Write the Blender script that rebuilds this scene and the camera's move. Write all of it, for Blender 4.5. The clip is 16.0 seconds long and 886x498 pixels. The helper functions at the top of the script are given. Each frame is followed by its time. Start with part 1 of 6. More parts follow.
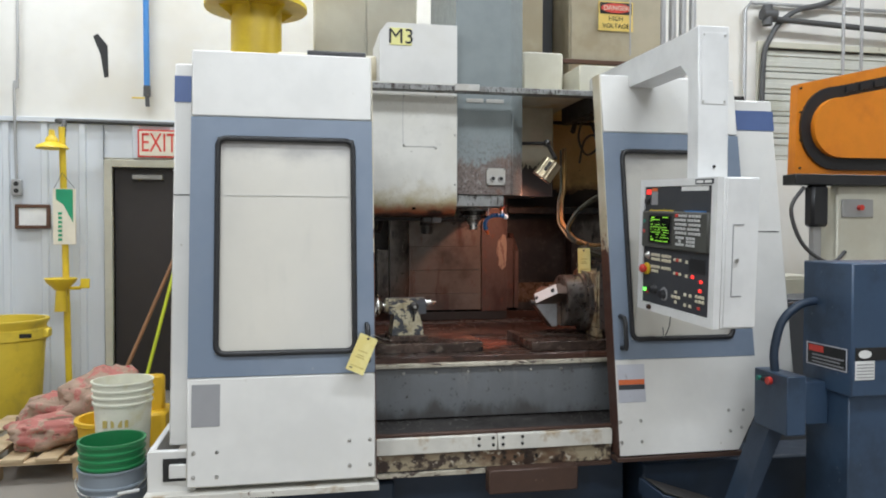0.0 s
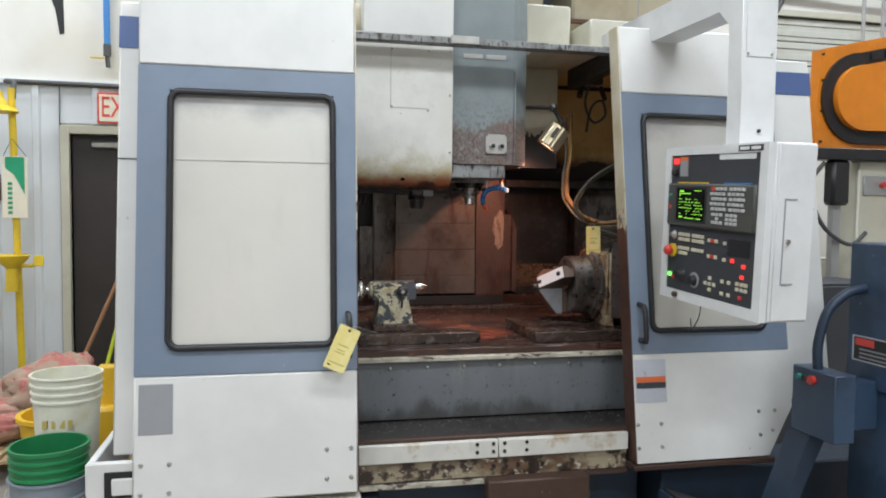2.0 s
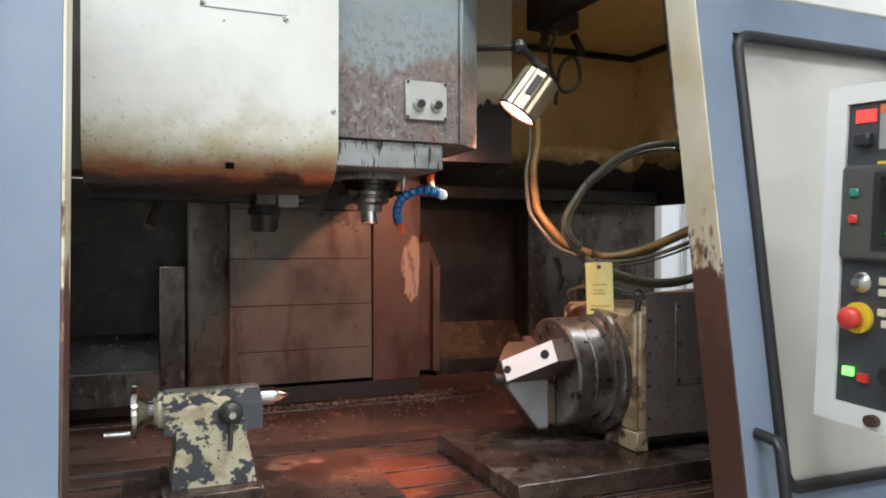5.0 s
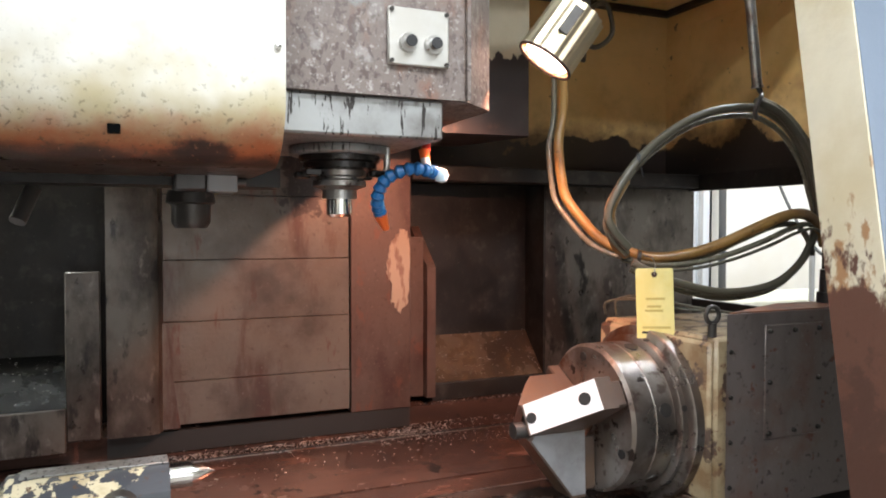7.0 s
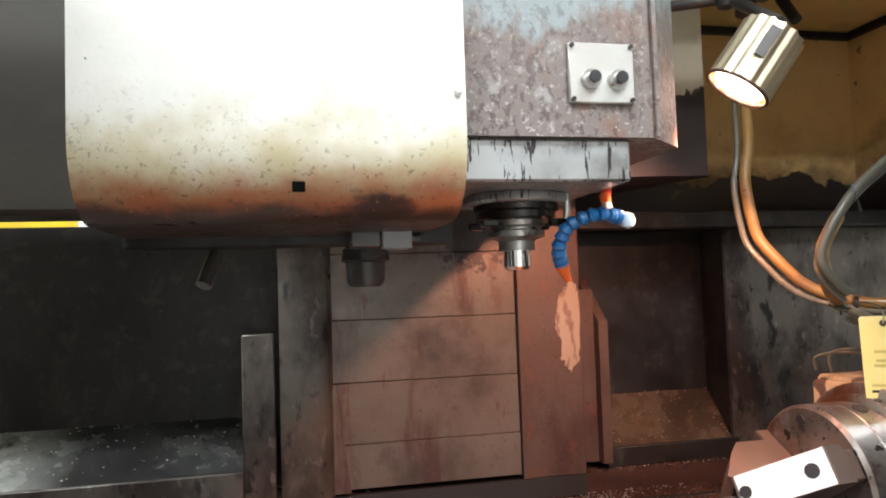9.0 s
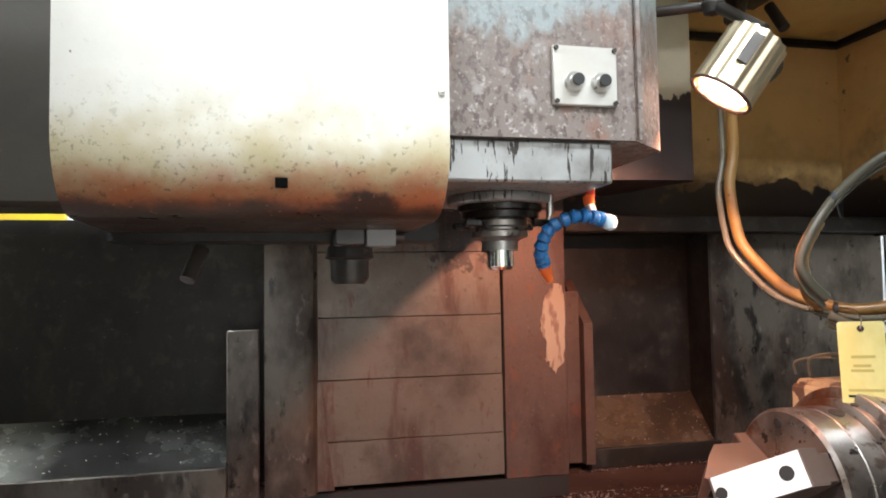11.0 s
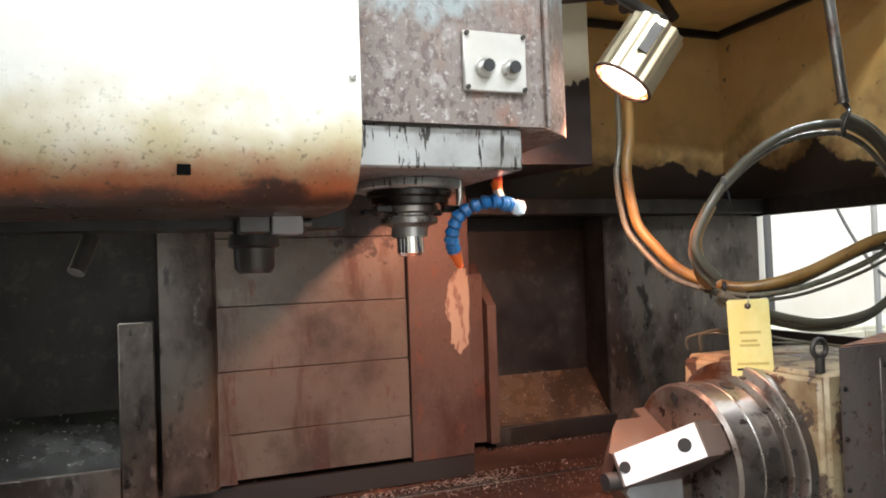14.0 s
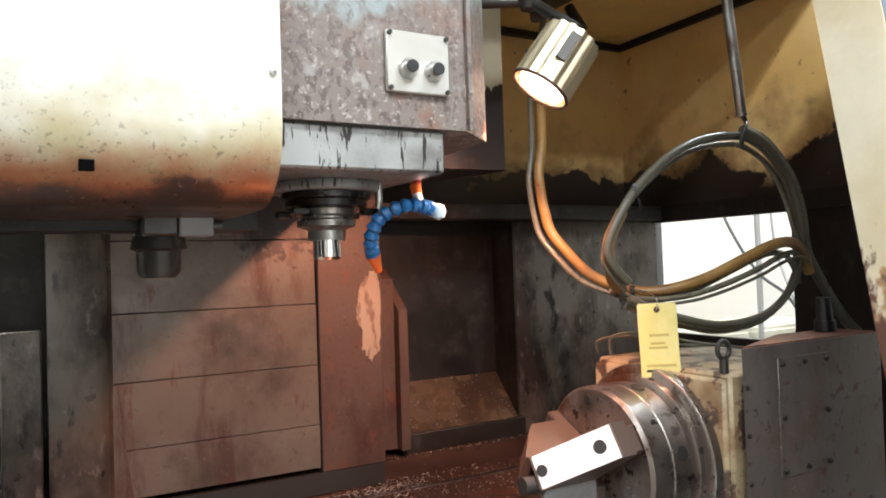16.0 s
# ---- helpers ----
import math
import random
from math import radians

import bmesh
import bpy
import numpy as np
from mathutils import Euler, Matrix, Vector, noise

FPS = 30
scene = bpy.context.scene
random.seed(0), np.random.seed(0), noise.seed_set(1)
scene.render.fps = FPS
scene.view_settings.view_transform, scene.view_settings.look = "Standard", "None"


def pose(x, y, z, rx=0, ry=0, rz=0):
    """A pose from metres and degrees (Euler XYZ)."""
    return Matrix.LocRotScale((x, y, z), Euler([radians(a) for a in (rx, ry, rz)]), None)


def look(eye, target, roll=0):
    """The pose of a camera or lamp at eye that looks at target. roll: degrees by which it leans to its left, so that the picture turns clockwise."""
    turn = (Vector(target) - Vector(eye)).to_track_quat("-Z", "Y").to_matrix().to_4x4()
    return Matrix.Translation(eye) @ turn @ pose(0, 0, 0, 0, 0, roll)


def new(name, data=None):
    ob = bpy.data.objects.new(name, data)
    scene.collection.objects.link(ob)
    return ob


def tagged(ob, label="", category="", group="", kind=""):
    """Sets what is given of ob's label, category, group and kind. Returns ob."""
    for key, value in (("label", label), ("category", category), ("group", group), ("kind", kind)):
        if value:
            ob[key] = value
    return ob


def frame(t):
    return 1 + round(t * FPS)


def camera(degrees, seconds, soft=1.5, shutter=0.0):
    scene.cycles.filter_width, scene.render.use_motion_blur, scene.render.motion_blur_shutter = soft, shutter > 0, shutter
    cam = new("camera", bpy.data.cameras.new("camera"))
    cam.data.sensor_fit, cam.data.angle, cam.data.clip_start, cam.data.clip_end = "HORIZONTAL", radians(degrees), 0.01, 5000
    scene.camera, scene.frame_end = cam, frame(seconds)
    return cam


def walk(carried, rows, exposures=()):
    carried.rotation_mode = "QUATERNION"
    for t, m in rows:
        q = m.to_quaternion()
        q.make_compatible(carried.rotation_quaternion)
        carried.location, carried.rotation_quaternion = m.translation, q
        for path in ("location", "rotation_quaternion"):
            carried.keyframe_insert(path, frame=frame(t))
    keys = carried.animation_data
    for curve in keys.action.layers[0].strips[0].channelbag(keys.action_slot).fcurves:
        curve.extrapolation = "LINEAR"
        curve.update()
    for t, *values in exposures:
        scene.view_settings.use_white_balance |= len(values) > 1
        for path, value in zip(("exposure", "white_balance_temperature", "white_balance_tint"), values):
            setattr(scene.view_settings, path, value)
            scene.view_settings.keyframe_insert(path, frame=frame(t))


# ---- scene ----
cam = camera(62.4, 16.0, soft=1.9)
PATH = [
    (0, (0.235, 0.301, 1.431), (0.604, 2.266, 1.387), 0.1),
    (0.5, (0.262, 0.302, 1.431), (0.612, 2.27, 1.373), -0.0),
    (1, (0.276, 0.336, 1.42), (0.614, 2.307, 1.361), -0.2),
    (1.5, (0.268, 0.488, 1.408), (0.642, 2.45, 1.305), 1.2),
    (2, (0.272, 0.76, 1.416), (0.69, 2.713, 1.312), 0.6),
    (2.5, (0.314, 1.039, 1.399), (0.791, 2.977, 1.28), 0.6),
    (3, (0.415, 1.357, 1.405), (0.862, 3.305, 1.328), 0.8),
    (3.5, (0.481, 1.671, 1.377), (0.939, 3.618, 1.385), 1.6),
    (4, (0.519, 2.001, 1.394), (1.117, 3.909, 1.402), 0.9),
    (4.2, (0.541, 2.101, 1.395), (1.191, 3.993, 1.393), 0.3),
    (6.3, (0.707, 2.838, 1.414), (1.57, 4.641, 1.362), 0.5),
    (6.5, (0.734, 2.871, 1.411), (1.61, 4.668, 1.342), 0.1),
    (7, (0.792, 2.935, 1.427), (1.58, 4.772, 1.368), 0.1),
    (7.5, (0.797, 2.966, 1.437), (1.5, 4.839, 1.432), -0.7),
    (8, (0.772, 2.993, 1.45), (1.375, 4.899, 1.504), -0.9),
    (8.5, (0.759, 3.021, 1.437), (1.213, 4.967, 1.524), -1.4),
    (8.7, (0.751, 3.037, 1.425), (1.183, 4.987, 1.525), -1.9),
    (11, (0.767, 3.025, 1.418), (1.214, 4.972, 1.521), -0.9),
    (11.5, (0.772, 3.019, 1.418), (1.249, 4.959, 1.526), -0.8),
    (12, (0.775, 3.015, 1.419), (1.3, 4.942, 1.529), -0.7),
    (12.5, (0.77, 3.021, 1.422), (1.343, 4.934, 1.519), -1.0),
    (13, (0.766, 3.026, 1.422), (1.379, 4.929, 1.482), -1.8),
    (13.5, (0.753, 3.037, 1.425), (1.419, 4.922, 1.462), -1.8),
    (14, (0.744, 3.046, 1.43), (1.469, 4.909, 1.471), -1.9),
    (14.5, (0.732, 3.056, 1.433), (1.5, 4.902, 1.483), -2.1),
    (15, (0.725, 3.06, 1.426), (1.528, 4.891, 1.474), -2.0),
    (15.5, (0.723, 3.069, 1.429), (1.615, 4.859, 1.468), -1.5),
    (16, (0.723, 3.08, 1.43), (1.698, 4.826, 1.476), -1.8),
]
walk(cam, [(t, look(eye, target, roll)) for t, eye, target, roll in PATH],
     exposures=((0, -0.05, 6300, 13), (2, 0.05, 6250, 13), (3.5, 0.15, 6200, 13.5), (4.2, 0.25, 6200, 13), (5.3, 0.75, 6300, 12), (6.3, 1.15, 6350, 12.5), (8.5, 1.27, 6350, 12), (16, 1.33, 6400, 11)))

# ---- world and lights ----
world = bpy.data.worlds.new("hall_air")
scene.world = world
world.use_nodes = True
world.node_tree.nodes["Background"].inputs[0].default_value = (0.9, 0.95, 1.0, 1)
world.node_tree.nodes["Background"].inputs[1].default_value = 0.06


def area_lamp(x, y, z, sx, sy, watts, colour=(0.91, 0.975, 1.0)):
    data = bpy.data.lights.new("hall_light", "AREA")
    data.shape, data.size, data.size_y, data.energy, data.color = "RECTANGLE", sx, sy, watts, colour
    ob = new("hall_light", data)
    ob.matrix_basis = pose(x, y, z)
    return ob


# rows of tube lights under the hall's roof
for lx, ly, lw in ((-1.2, 1.2, 150), (2.6, 1.0, 150), (0.7, -2.2, 150), (-2.2, 5.6, 130), (1.6, 6.0, 110), (5.2, 4.6, 170)):
    area_lamp(lx, ly, 5.4, 2.4, 0.7, lw)
# fill lamp added at the far end of the hall, to brighten the machine's inside
front_fill = area_lamp(1.5, -6.9, 2.2, 4.0, 3.4, 42, (0.92, 0.97, 1.0))
front_fill.matrix_basis = pose(1.5, -6.9, 2.2, 90)

# halogen bulb of the work lamp inside the machine
def lamp_cone(name, watts, cone, blend, colour, aim, eye=(1.478, 4.093, 1.716)):
    data = bpy.data.lights.new(name, "SPOT")
    data.energy, data.color, data.spot_size, data.spot_blend, data.shadow_soft_size = watts, colour, radians(cone), blend, 0.008
    ob = new(name, data)
    ob.matrix_basis = look(eye, aim)


# the bare bulb at the mouth of the shade and the beam of its reflector
lamp_cone("halogen_bulb", 19, 124, 0.85, (1.0, 0.43, 0.25), (1.27, 4.68, 0.84))
lamp_cone("reflector_beam", 120, 30, 0.8, (1.0, 0.27, 0.12), (1.11, 4.16, 0.84))


# ---- materials ----
def mat(name, col, rough=0.5, metal=0.0, col2=None, s2=3.0, lo=0.45, hi=0.65, col3=None, s3=45.0, lo3=0.6, hi3=0.68,
        bump=0.05, bs=70.0, low=None, z0=0.0, z1=1.0, low_noise=0.25, low_s=14.0, emit=0.0, stretch=(1, 1, 1), coat=0.0, rvar=0.12, spots_low=False):
    """A painted or metal surface: base colour, patches at two scales, wear that climbs from z0 to z1, fine relief."""
    m = bpy.data.materials.new(name)
    m.use_nodes = True
    nt = m.node_tree
    bsdf = nt.nodes["Principled BSDF"]
    bsdf.inputs["Metallic"].default_value = metal
    bsdf.inputs["Coat Weight"].default_value = coat
    tc = nt.nodes.new("ShaderNodeTexCoord")
    mp = nt.nodes.new("ShaderNodeMapping")
    mp.inputs["Scale"].default_value = stretch
    nt.links.new(tc.outputs["Object"], mp.inputs[0])

    def noise_of(scale, detail=4.0):
        n = nt.nodes.new("ShaderNodeTexNoise")
        n.inputs["Scale"].default_value, n.inputs["Detail"].default_value, n.inputs["Roughness"].default_value = scale, detail, 0.62
        nt.links.new(mp.outputs[0], n.inputs["Vector"])
        return n.outputs["Fac"]

    def ramp(fac, a, b):
        r = nt.nodes.new("ShaderNodeMapRange")
        r.inputs["From Min"].default_value, r.inputs["From Max"].default_value = a, b
        r.interpolation_type = "SMOOTHSTEP"
        nt.links.new(fac, r.inputs["Value"])
        return r.outputs["Result"]

    def mixed(fac, a, b):
        x = nt.nodes.new("ShaderNodeMix")
        x.data_type = "RGBA"
        nt.links.new(fac, x.inputs["Factor"])
        for sock, v in ((x.inputs["A"], a), (x.inputs["B"], b)):
            if isinstance(v, tuple):
                sock.default_value = (*v, 1)
            else:
                nt.links.new(v, sock)
        return x.outputs["Result"]

    shade = tuple(c * 0.9 for c in col)
    out = mixed(ramp(noise_of(s2 * 1.7), 0.35, 0.7), col, shade)
    if col2:
        out = mixed(ramp(noise_of(s2), lo, hi), out, col2)
    if low:
        sep = nt.nodes.new("ShaderNodeSeparateXYZ")
        nt.links.new(tc.outputs["Object"], sep.inputs[0])
        h = ramp(sep.outputs["Z"], z1, z0)
        add = nt.nodes.new("ShaderNodeMath")
        add.operation = "MULTIPLY_ADD"
        nt.links.new(noise_of(low_s, 6.0), add.inputs[0])
        add.inputs[1].default_value = low_noise * 4
        nt.links.new(h, add.inputs[2])
        low_fac = ramp(add.outputs[0], 0.5 + low_noise * 2, 1.0 + low_noise * 2)
        out = mixed(low_fac, out, low)
    if col3:
        spots = ramp(noise_of(s3, 6.0), lo3, hi3)
        if spots_low:
            mul = nt.nodes.new("ShaderNodeMath")
            mul.operation = "MULTIPLY"
            nt.links.new(spots, mul.inputs[0])
            nt.links.new(low_fac, mul.inputs[1])
            spots = mul.outputs[0]
        out = mixed(spots, out, col3)
    nt.links.new(out, bsdf.inputs["Base Color"])
    rr = nt.nodes.new("ShaderNodeMapRange")
    rr.inputs["To Min"].default_value, rr.inputs["To Max"].default_value = max(0.03, rough - rvar), min(1, rough + rvar)
    nt.links.new(noise_of(s2 * 4), rr.inputs["Value"])
    nt.links.new(rr.outputs["Result"], bsdf.inputs["Roughness"])
    if bump:
        b = nt.nodes.new("ShaderNodeBump")
        b.inputs["Strength"].default_value, b.inputs["Distance"].default_value = min(1.0, bump * 4), 0.002
        nt.links.new(noise_of(bs, 5.0), b.inputs["Height"])
        nt.links.new(b.outputs[0], bsdf.inputs["Normal"])
    if emit:
        bsdf.inputs["Emission Color"].default_value = (*col, 1)
        bsdf.inputs["Emission Strength"].default_value = emit
    return m


def layered(name, base, rough, metal, layers, bump=0.06, bs=90.0, fine=0.12, rv=0.2):
    """A weathered surface: stains, drips and flakes laid over a base. Each layer is a dict: c colour, s noise scale, lo and hi
    its edge, st stretch, z or x (full, none) with weight k or mul, p (centre, radius) for a single stain, r roughness."""
    m = bpy.data.materials.new(name)
    m.use_nodes = True
    nt = m.node_tree
    bsdf = nt.nodes["Principled BSDF"]
    bsdf.inputs["Metallic"].default_value = metal
    tc = nt.nodes.new("ShaderNodeTexCoord")
    sep = nt.nodes.new("ShaderNodeSeparateXYZ")
    nt.links.new(tc.outputs["Object"], sep.inputs[0])

    def noise_of(scale, st=(1, 1, 1), detail=6.0, w=(0, 0, 0)):
        mp = nt.nodes.new("ShaderNodeMapping")
        mp.inputs["Scale"].default_value, mp.inputs["Location"].default_value = st, w
        nt.links.new(tc.outputs["Object"], mp.inputs[0])
        n = nt.nodes.new("ShaderNodeTexNoise")
        n.inputs["Scale"].default_value, n.inputs["Detail"].default_value, n.inputs["Roughness"].default_value = scale, detail, 0.6
        nt.links.new(mp.outputs[0], n.inputs["Vector"])
        return n.outputs["Fac"]

    def ramp(v, a, b, smooth=True):
        r = nt.nodes.new("ShaderNodeMapRange")
        r.inputs["From Min"].default_value, r.inputs["From Max"].default_value = a, b
        if smooth:
            r.interpolation_type = "SMOOTHSTEP"
        nt.links.new(v, r.inputs["Value"])
        return r.outputs["Result"]

    def calc(op, a, b, c=0.0):
        x = nt.nodes.new("ShaderNodeMath")
        x.operation = op
        for i, v in enumerate((a, b, c)):
            if isinstance(v, (int, float)):
                x.inputs[i].default_value = v
            else:
                nt.links.new(v, x.inputs[i])
        return x.outputs[0]

    def blend(fac, a, b):
        x = nt.nodes.new("ShaderNodeMix")
        x.data_type = "RGBA"
        nt.links.new(fac, x.inputs["Factor"])
        for sock, v in ((x.inputs["A"], a), (x.inputs["B"], b)):
            if isinstance(v, tuple):
                sock.default_value = (*v, 1)
            else:
                nt.links.new(v, sock)
        return x.outputs["Result"]

    dim = tuple(c * (1 - fine) for c in base)
    out = blend(ramp(noise_of(7.0), 0.35, 0.7), base, dim)
    rgh = ramp(noise_of(20.0), 0.2, 0.8)
    rgh = calc("MULTIPLY_ADD", rgh, rv, rough - rv / 2)
    for i, l in enumerate(layers):
        v = noise_of(l["s"], l.get("st", (1, 1, 1)), l.get("d", 7.0), (i * 3.7, i * 1.3, i * 2.1))
        g = None
        if "z" in l:
            g = ramp(sep.outputs["Z"], l["z"][1], l["z"][0], False)
        if "x" in l:
            gx_ = ramp(sep.outputs["X"], l["x"][1], l["x"][0], False)
            g = gx_ if g is None else calc("MULTIPLY", g, gx_)
        if "p" in l:
            d = nt.nodes.new("ShaderNodeVectorMath")
            d.operation = "SUBTRACT"
            nt.links.new(tc.outputs["Object"], d.inputs[0])
            d.inputs[1].default_value = l["p"][0]
            e = nt.nodes.new("ShaderNodeVectorMath")
            e.operation = "MULTIPLY"
            nt.links.new(d.outputs[0], e.inputs[0])
            e.inputs[1].default_value = l.get("pst", (1, 1, 1))
            f = nt.nodes.new("ShaderNodeVectorMath")
            f.operation = "LENGTH"
            nt.links.new(e.outputs[0], f.inputs[0])
            gp = ramp(f.outputs["Value"], l["p"][1], 0.0, False)
            g = gp if g is None else calc("MULTIPLY", g, gp)
        if g is not None and "k" in l:
            v = calc("ADD", v, calc("MULTIPLY_ADD", g, l["k"], -l["k"] / 2))
        fac = ramp(v, l["lo"], l["hi"])
        if g is not None and "k" not in l:
            fac = calc("MULTIPLY", fac, g)
        if "a" in l:
            fac = calc("MULTIPLY", fac, l["a"])
        out = blend(fac, out, l["c"])
        if "r" in l:
            rgh = calc("ADD", calc("MULTIPLY", rgh, calc("SUBTRACT", 1.0, fac)), calc("MULTIPLY", fac, l["r"]))
    nt.links.new(out, bsdf.inputs["Base Color"])
    nt.links.new(rgh, bsdf.inputs["Roughness"])
    b = nt.nodes.new("ShaderNodeBump")
    b.inputs["Strength"].default_value, b.inputs["Distance"].default_value = min(1.0, bump * 4), 0.002
    nt.links.new(noise_of(bs), b.inputs["Height"])
    nt.links.new(b.outputs[0], bsdf.inputs["Normal"])
    return m


M = {}
M["white"] = mat("machine_white", (0.72, 0.71, 0.68), 0.35, col2=(0.66, 0.64, 0.59), s2=1.6, lo=0.5, hi=0.75, col3=(0.45, 0.42, 0.36), s3=26, lo3=0.68, hi3=0.76, bump=0.03, bs=160)
M["blue_grey"] = mat("blue_grey_paint", (0.20, 0.245, 0.315), 0.38, col2=(0.17, 0.215, 0.285), s2=2.2, col3=(0.30, 0.33, 0.36), s3=35, lo3=0.7, hi3=0.76, bump=0.03, bs=160)
M["navy_stripe"] = mat("navy_stripe", (0.085, 0.13, 0.28), 0.4)
M["gasket"] = mat("black_rubber", (0.018, 0.018, 0.02), 0.45, bump=0.05)
M["black"] = mat("black_plastic", (0.02, 0.02, 0.022), 0.4, bump=0.04)
M["dark_grey"] = mat("charcoal_panel", (0.045, 0.048, 0.055), 0.5, bump=0.04)
M["olive_grey"] = mat("olive_grey_bezel", (0.07, 0.07, 0.062), 0.5, bump=0.04)
M["pend_white"] = mat("pendant_white", (0.74, 0.74, 0.73), 0.38, col3=(0.5, 0.42, 0.4), s3=18, lo3=0.72, hi3=0.8, bump=0.02)
M["sticker_grey"] = mat("grey_sticker", (0.30, 0.30, 0.31), 0.5)
M["sticker_lilac"] = mat("pale_sticker", (0.50, 0.51, 0.56), 0.5, col3=(0.33, 0.32, 0.34), s3=30, lo3=0.6, hi3=0.72)
M["orange_red"] = mat("orange_label", (0.70, 0.16, 0.05), 0.5)
M["label_white"] = mat("white_label", (0.78, 0.78, 0.76), 0.5)
M["silver"] = mat("bolt_steel", (0.55, 0.54, 0.52), 0.3, 1.0, col3=(0.2, 0.14, 0.1), s3=60)
M["dark_bolt"] = mat("dark_bolt", (0.06, 0.055, 0.05), 0.45, 0.8)
M["steel_bright"] = mat("bright_steel", (0.68, 0.67, 0.65), 0.16, 1.0, bump=0.02)
M["jaw_bright"] = mat("ground_jaw_face", (0.86, 0.85, 0.86), 0.45, 0.25, bump=0.03)
M["jaw"] = mat("jaw_steel", (0.20, 0.15, 0.125), 0.38, 0.8, col2=(0.22, 0.15, 0.11), s2=10)
M["dark_steel"] = mat("dark_oily_steel", (0.075, 0.07, 0.066), 0.36, 0.5, col2=(0.045, 0.04, 0.037), s2=5, col3=(0.15, 0.13, 0.115), s3=45, lo3=0.64, hi3=0.72, bump=0.08)
M["bare_patch"] = mat("peeled_pale_patch", (0.32, 0.235, 0.17), 0.55, col3=(0.18, 0.10, 0.07), s3=50, lo3=0.53, hi3=0.62, stretch=(1, 1, 0.25))
M["slot"] = mat("slot_black", (0.02, 0.017, 0.015), 0.5)
M["mag_cover"] = mat("dark_brown_cover", (0.04, 0.033, 0.023), 0.45, col2=(0.03, 0.024, 0.017), s2=6, col3=(0.2, 0.17, 0.12), s3=60, lo3=0.68, hi3=0.74)
M["apron"] = layered("grey_apron", (0.165, 0.175, 0.185), 0.34, 0, [
    dict(c=(0.12, 0.125, 0.13), s=5, lo=0.42, hi=0.7, st=(1, 1, 0.3)),
    dict(c=(0.23, 0.23, 0.225), s=9, lo=0.55, hi=0.75, st=(1, 1, 0.25), z=(0.80, 0.62)),
    dict(c=(0.055, 0.05, 0.045), s=7, lo=0.48, hi=0.72, st=(1, 1, 0.35), z=(0.545, 0.68), k=0.4, a=0.8),
    dict(c=(0.05, 0.045, 0.04), s=45, lo=0.62, hi=0.7, d=8.0)], 0.05)
M["chipped_cream"] = layered("chipped_cream_strip", (0.52, 0.48, 0.39), 0.5, 0, [
    dict(c=(0.34, 0.30, 0.23), s=14, lo=0.42, hi=0.66),
    dict(c=(0.07, 0.05, 0.04), s=24, lo=0.54, hi=0.58, st=(0.5, 1, 1), d=9.0),
    dict(c=(0.2, 0.12, 0.07), s=50, lo=0.6, hi=0.68, a=0.8)], 0.1)
M["lip"] = mat("worn_white_lip", (0.66, 0.64, 0.58), 0.45, col2=(0.42, 0.33, 0.22), s2=6, lo=0.56, hi=0.7, col3=(0.14, 0.09, 0.06), s3=32, lo3=0.68, hi3=0.73, bump=0.06)
M["rust"] = mat("rusted_plate", (0.075, 0.04, 0.028), 0.55, 0.2, col2=(0.07, 0.04, 0.03), s2=8, col3=(0.25, 0.17, 0.11), s3=40, lo3=0.66, hi3=0.74, bump=0.1)
M["base_blue"] = mat("base_blue_paint", (0.022, 0.04, 0.072), 0.5, col2=(0.018, 0.032, 0.055), s2=3, col3=(0.16, 0.19, 0.22), s3=30, lo3=0.7, hi3=0.78, bump=0.05)
M["conv_blue"] = mat("conveyor_blue_paint", (0.038, 0.07, 0.125), 0.42, col2=(0.024, 0.042, 0.072), s2=3.5, col3=(0.14, 0.17, 0.20), s3=30, lo3=0.66, hi3=0.76, bump=0.04)
M["brass"] = mat("polished_gold_reflector", (0.90, 0.77, 0.54), 0.36, 1.0, bump=0.01)
M["hose_tan"] = mat("amber_hose", (0.33, 0.19, 0.06), 0.33, col2=(0.19, 0.10, 0.035), s2=8, col3=(0.08, 0.05, 0.03), s3=40, lo3=0.62, hi3=0.72, bump=0.03)
M["hose_dark"] = mat("dark_hose", (0.10, 0.092, 0.068), 0.35, bump=0.04)
M["hose_clear"] = mat("grey_olive_hose", (0.16, 0.148, 0.11), 0.28, bump=0.03)
M["loc_blue"] = mat("blue_link_plastic", (0.015, 0.13, 0.36), 0.3, bump=0.02)
M["loc_orange"] = mat("orange_link_plastic", (0.85, 0.16, 0.03), 0.35, bump=0.02)
M["clear_plastic"] = mat("pale_blue_plastic", (0.55, 0.68, 0.78), 0.2, bump=0.02)
M["red_led"] = mat("red_indicator", (1.0, 0.04, 0.03), 0.3, emit=1.2, bump=0)
M["green_led"] = mat("green_indicator", (0.15, 0.9, 0.1), 0.3, emit=2.0, bump=0)
M["crt_green"] = mat("crt_green", (0.30, 0.80, 0.05), 0.3, emit=0.7, bump=0)
M["crt"] = mat("crt_glass", (0.01, 0.012, 0.01), 0.12, bump=0)
M["red"] = mat("red_plastic", (0.62, 0.05, 0.035), 0.35)
M["teal"] = mat("green_plastic", (0.03, 0.22, 0.17), 0.35)
M["yellow"] = mat("yellow_plastic", (0.78, 0.55, 0.04), 0.4)
M["key"] = mat("ivory_key", (0.62, 0.57, 0.43), 0.45)
M["key_grey"] = mat("grey_key", (0.52, 0.52, 0.51), 0.45)
M["tag"] = mat("yellow_tag_card", (0.80, 0.70, 0.29), 0.7, col2=(0.74, 0.62, 0.22), s2=14)
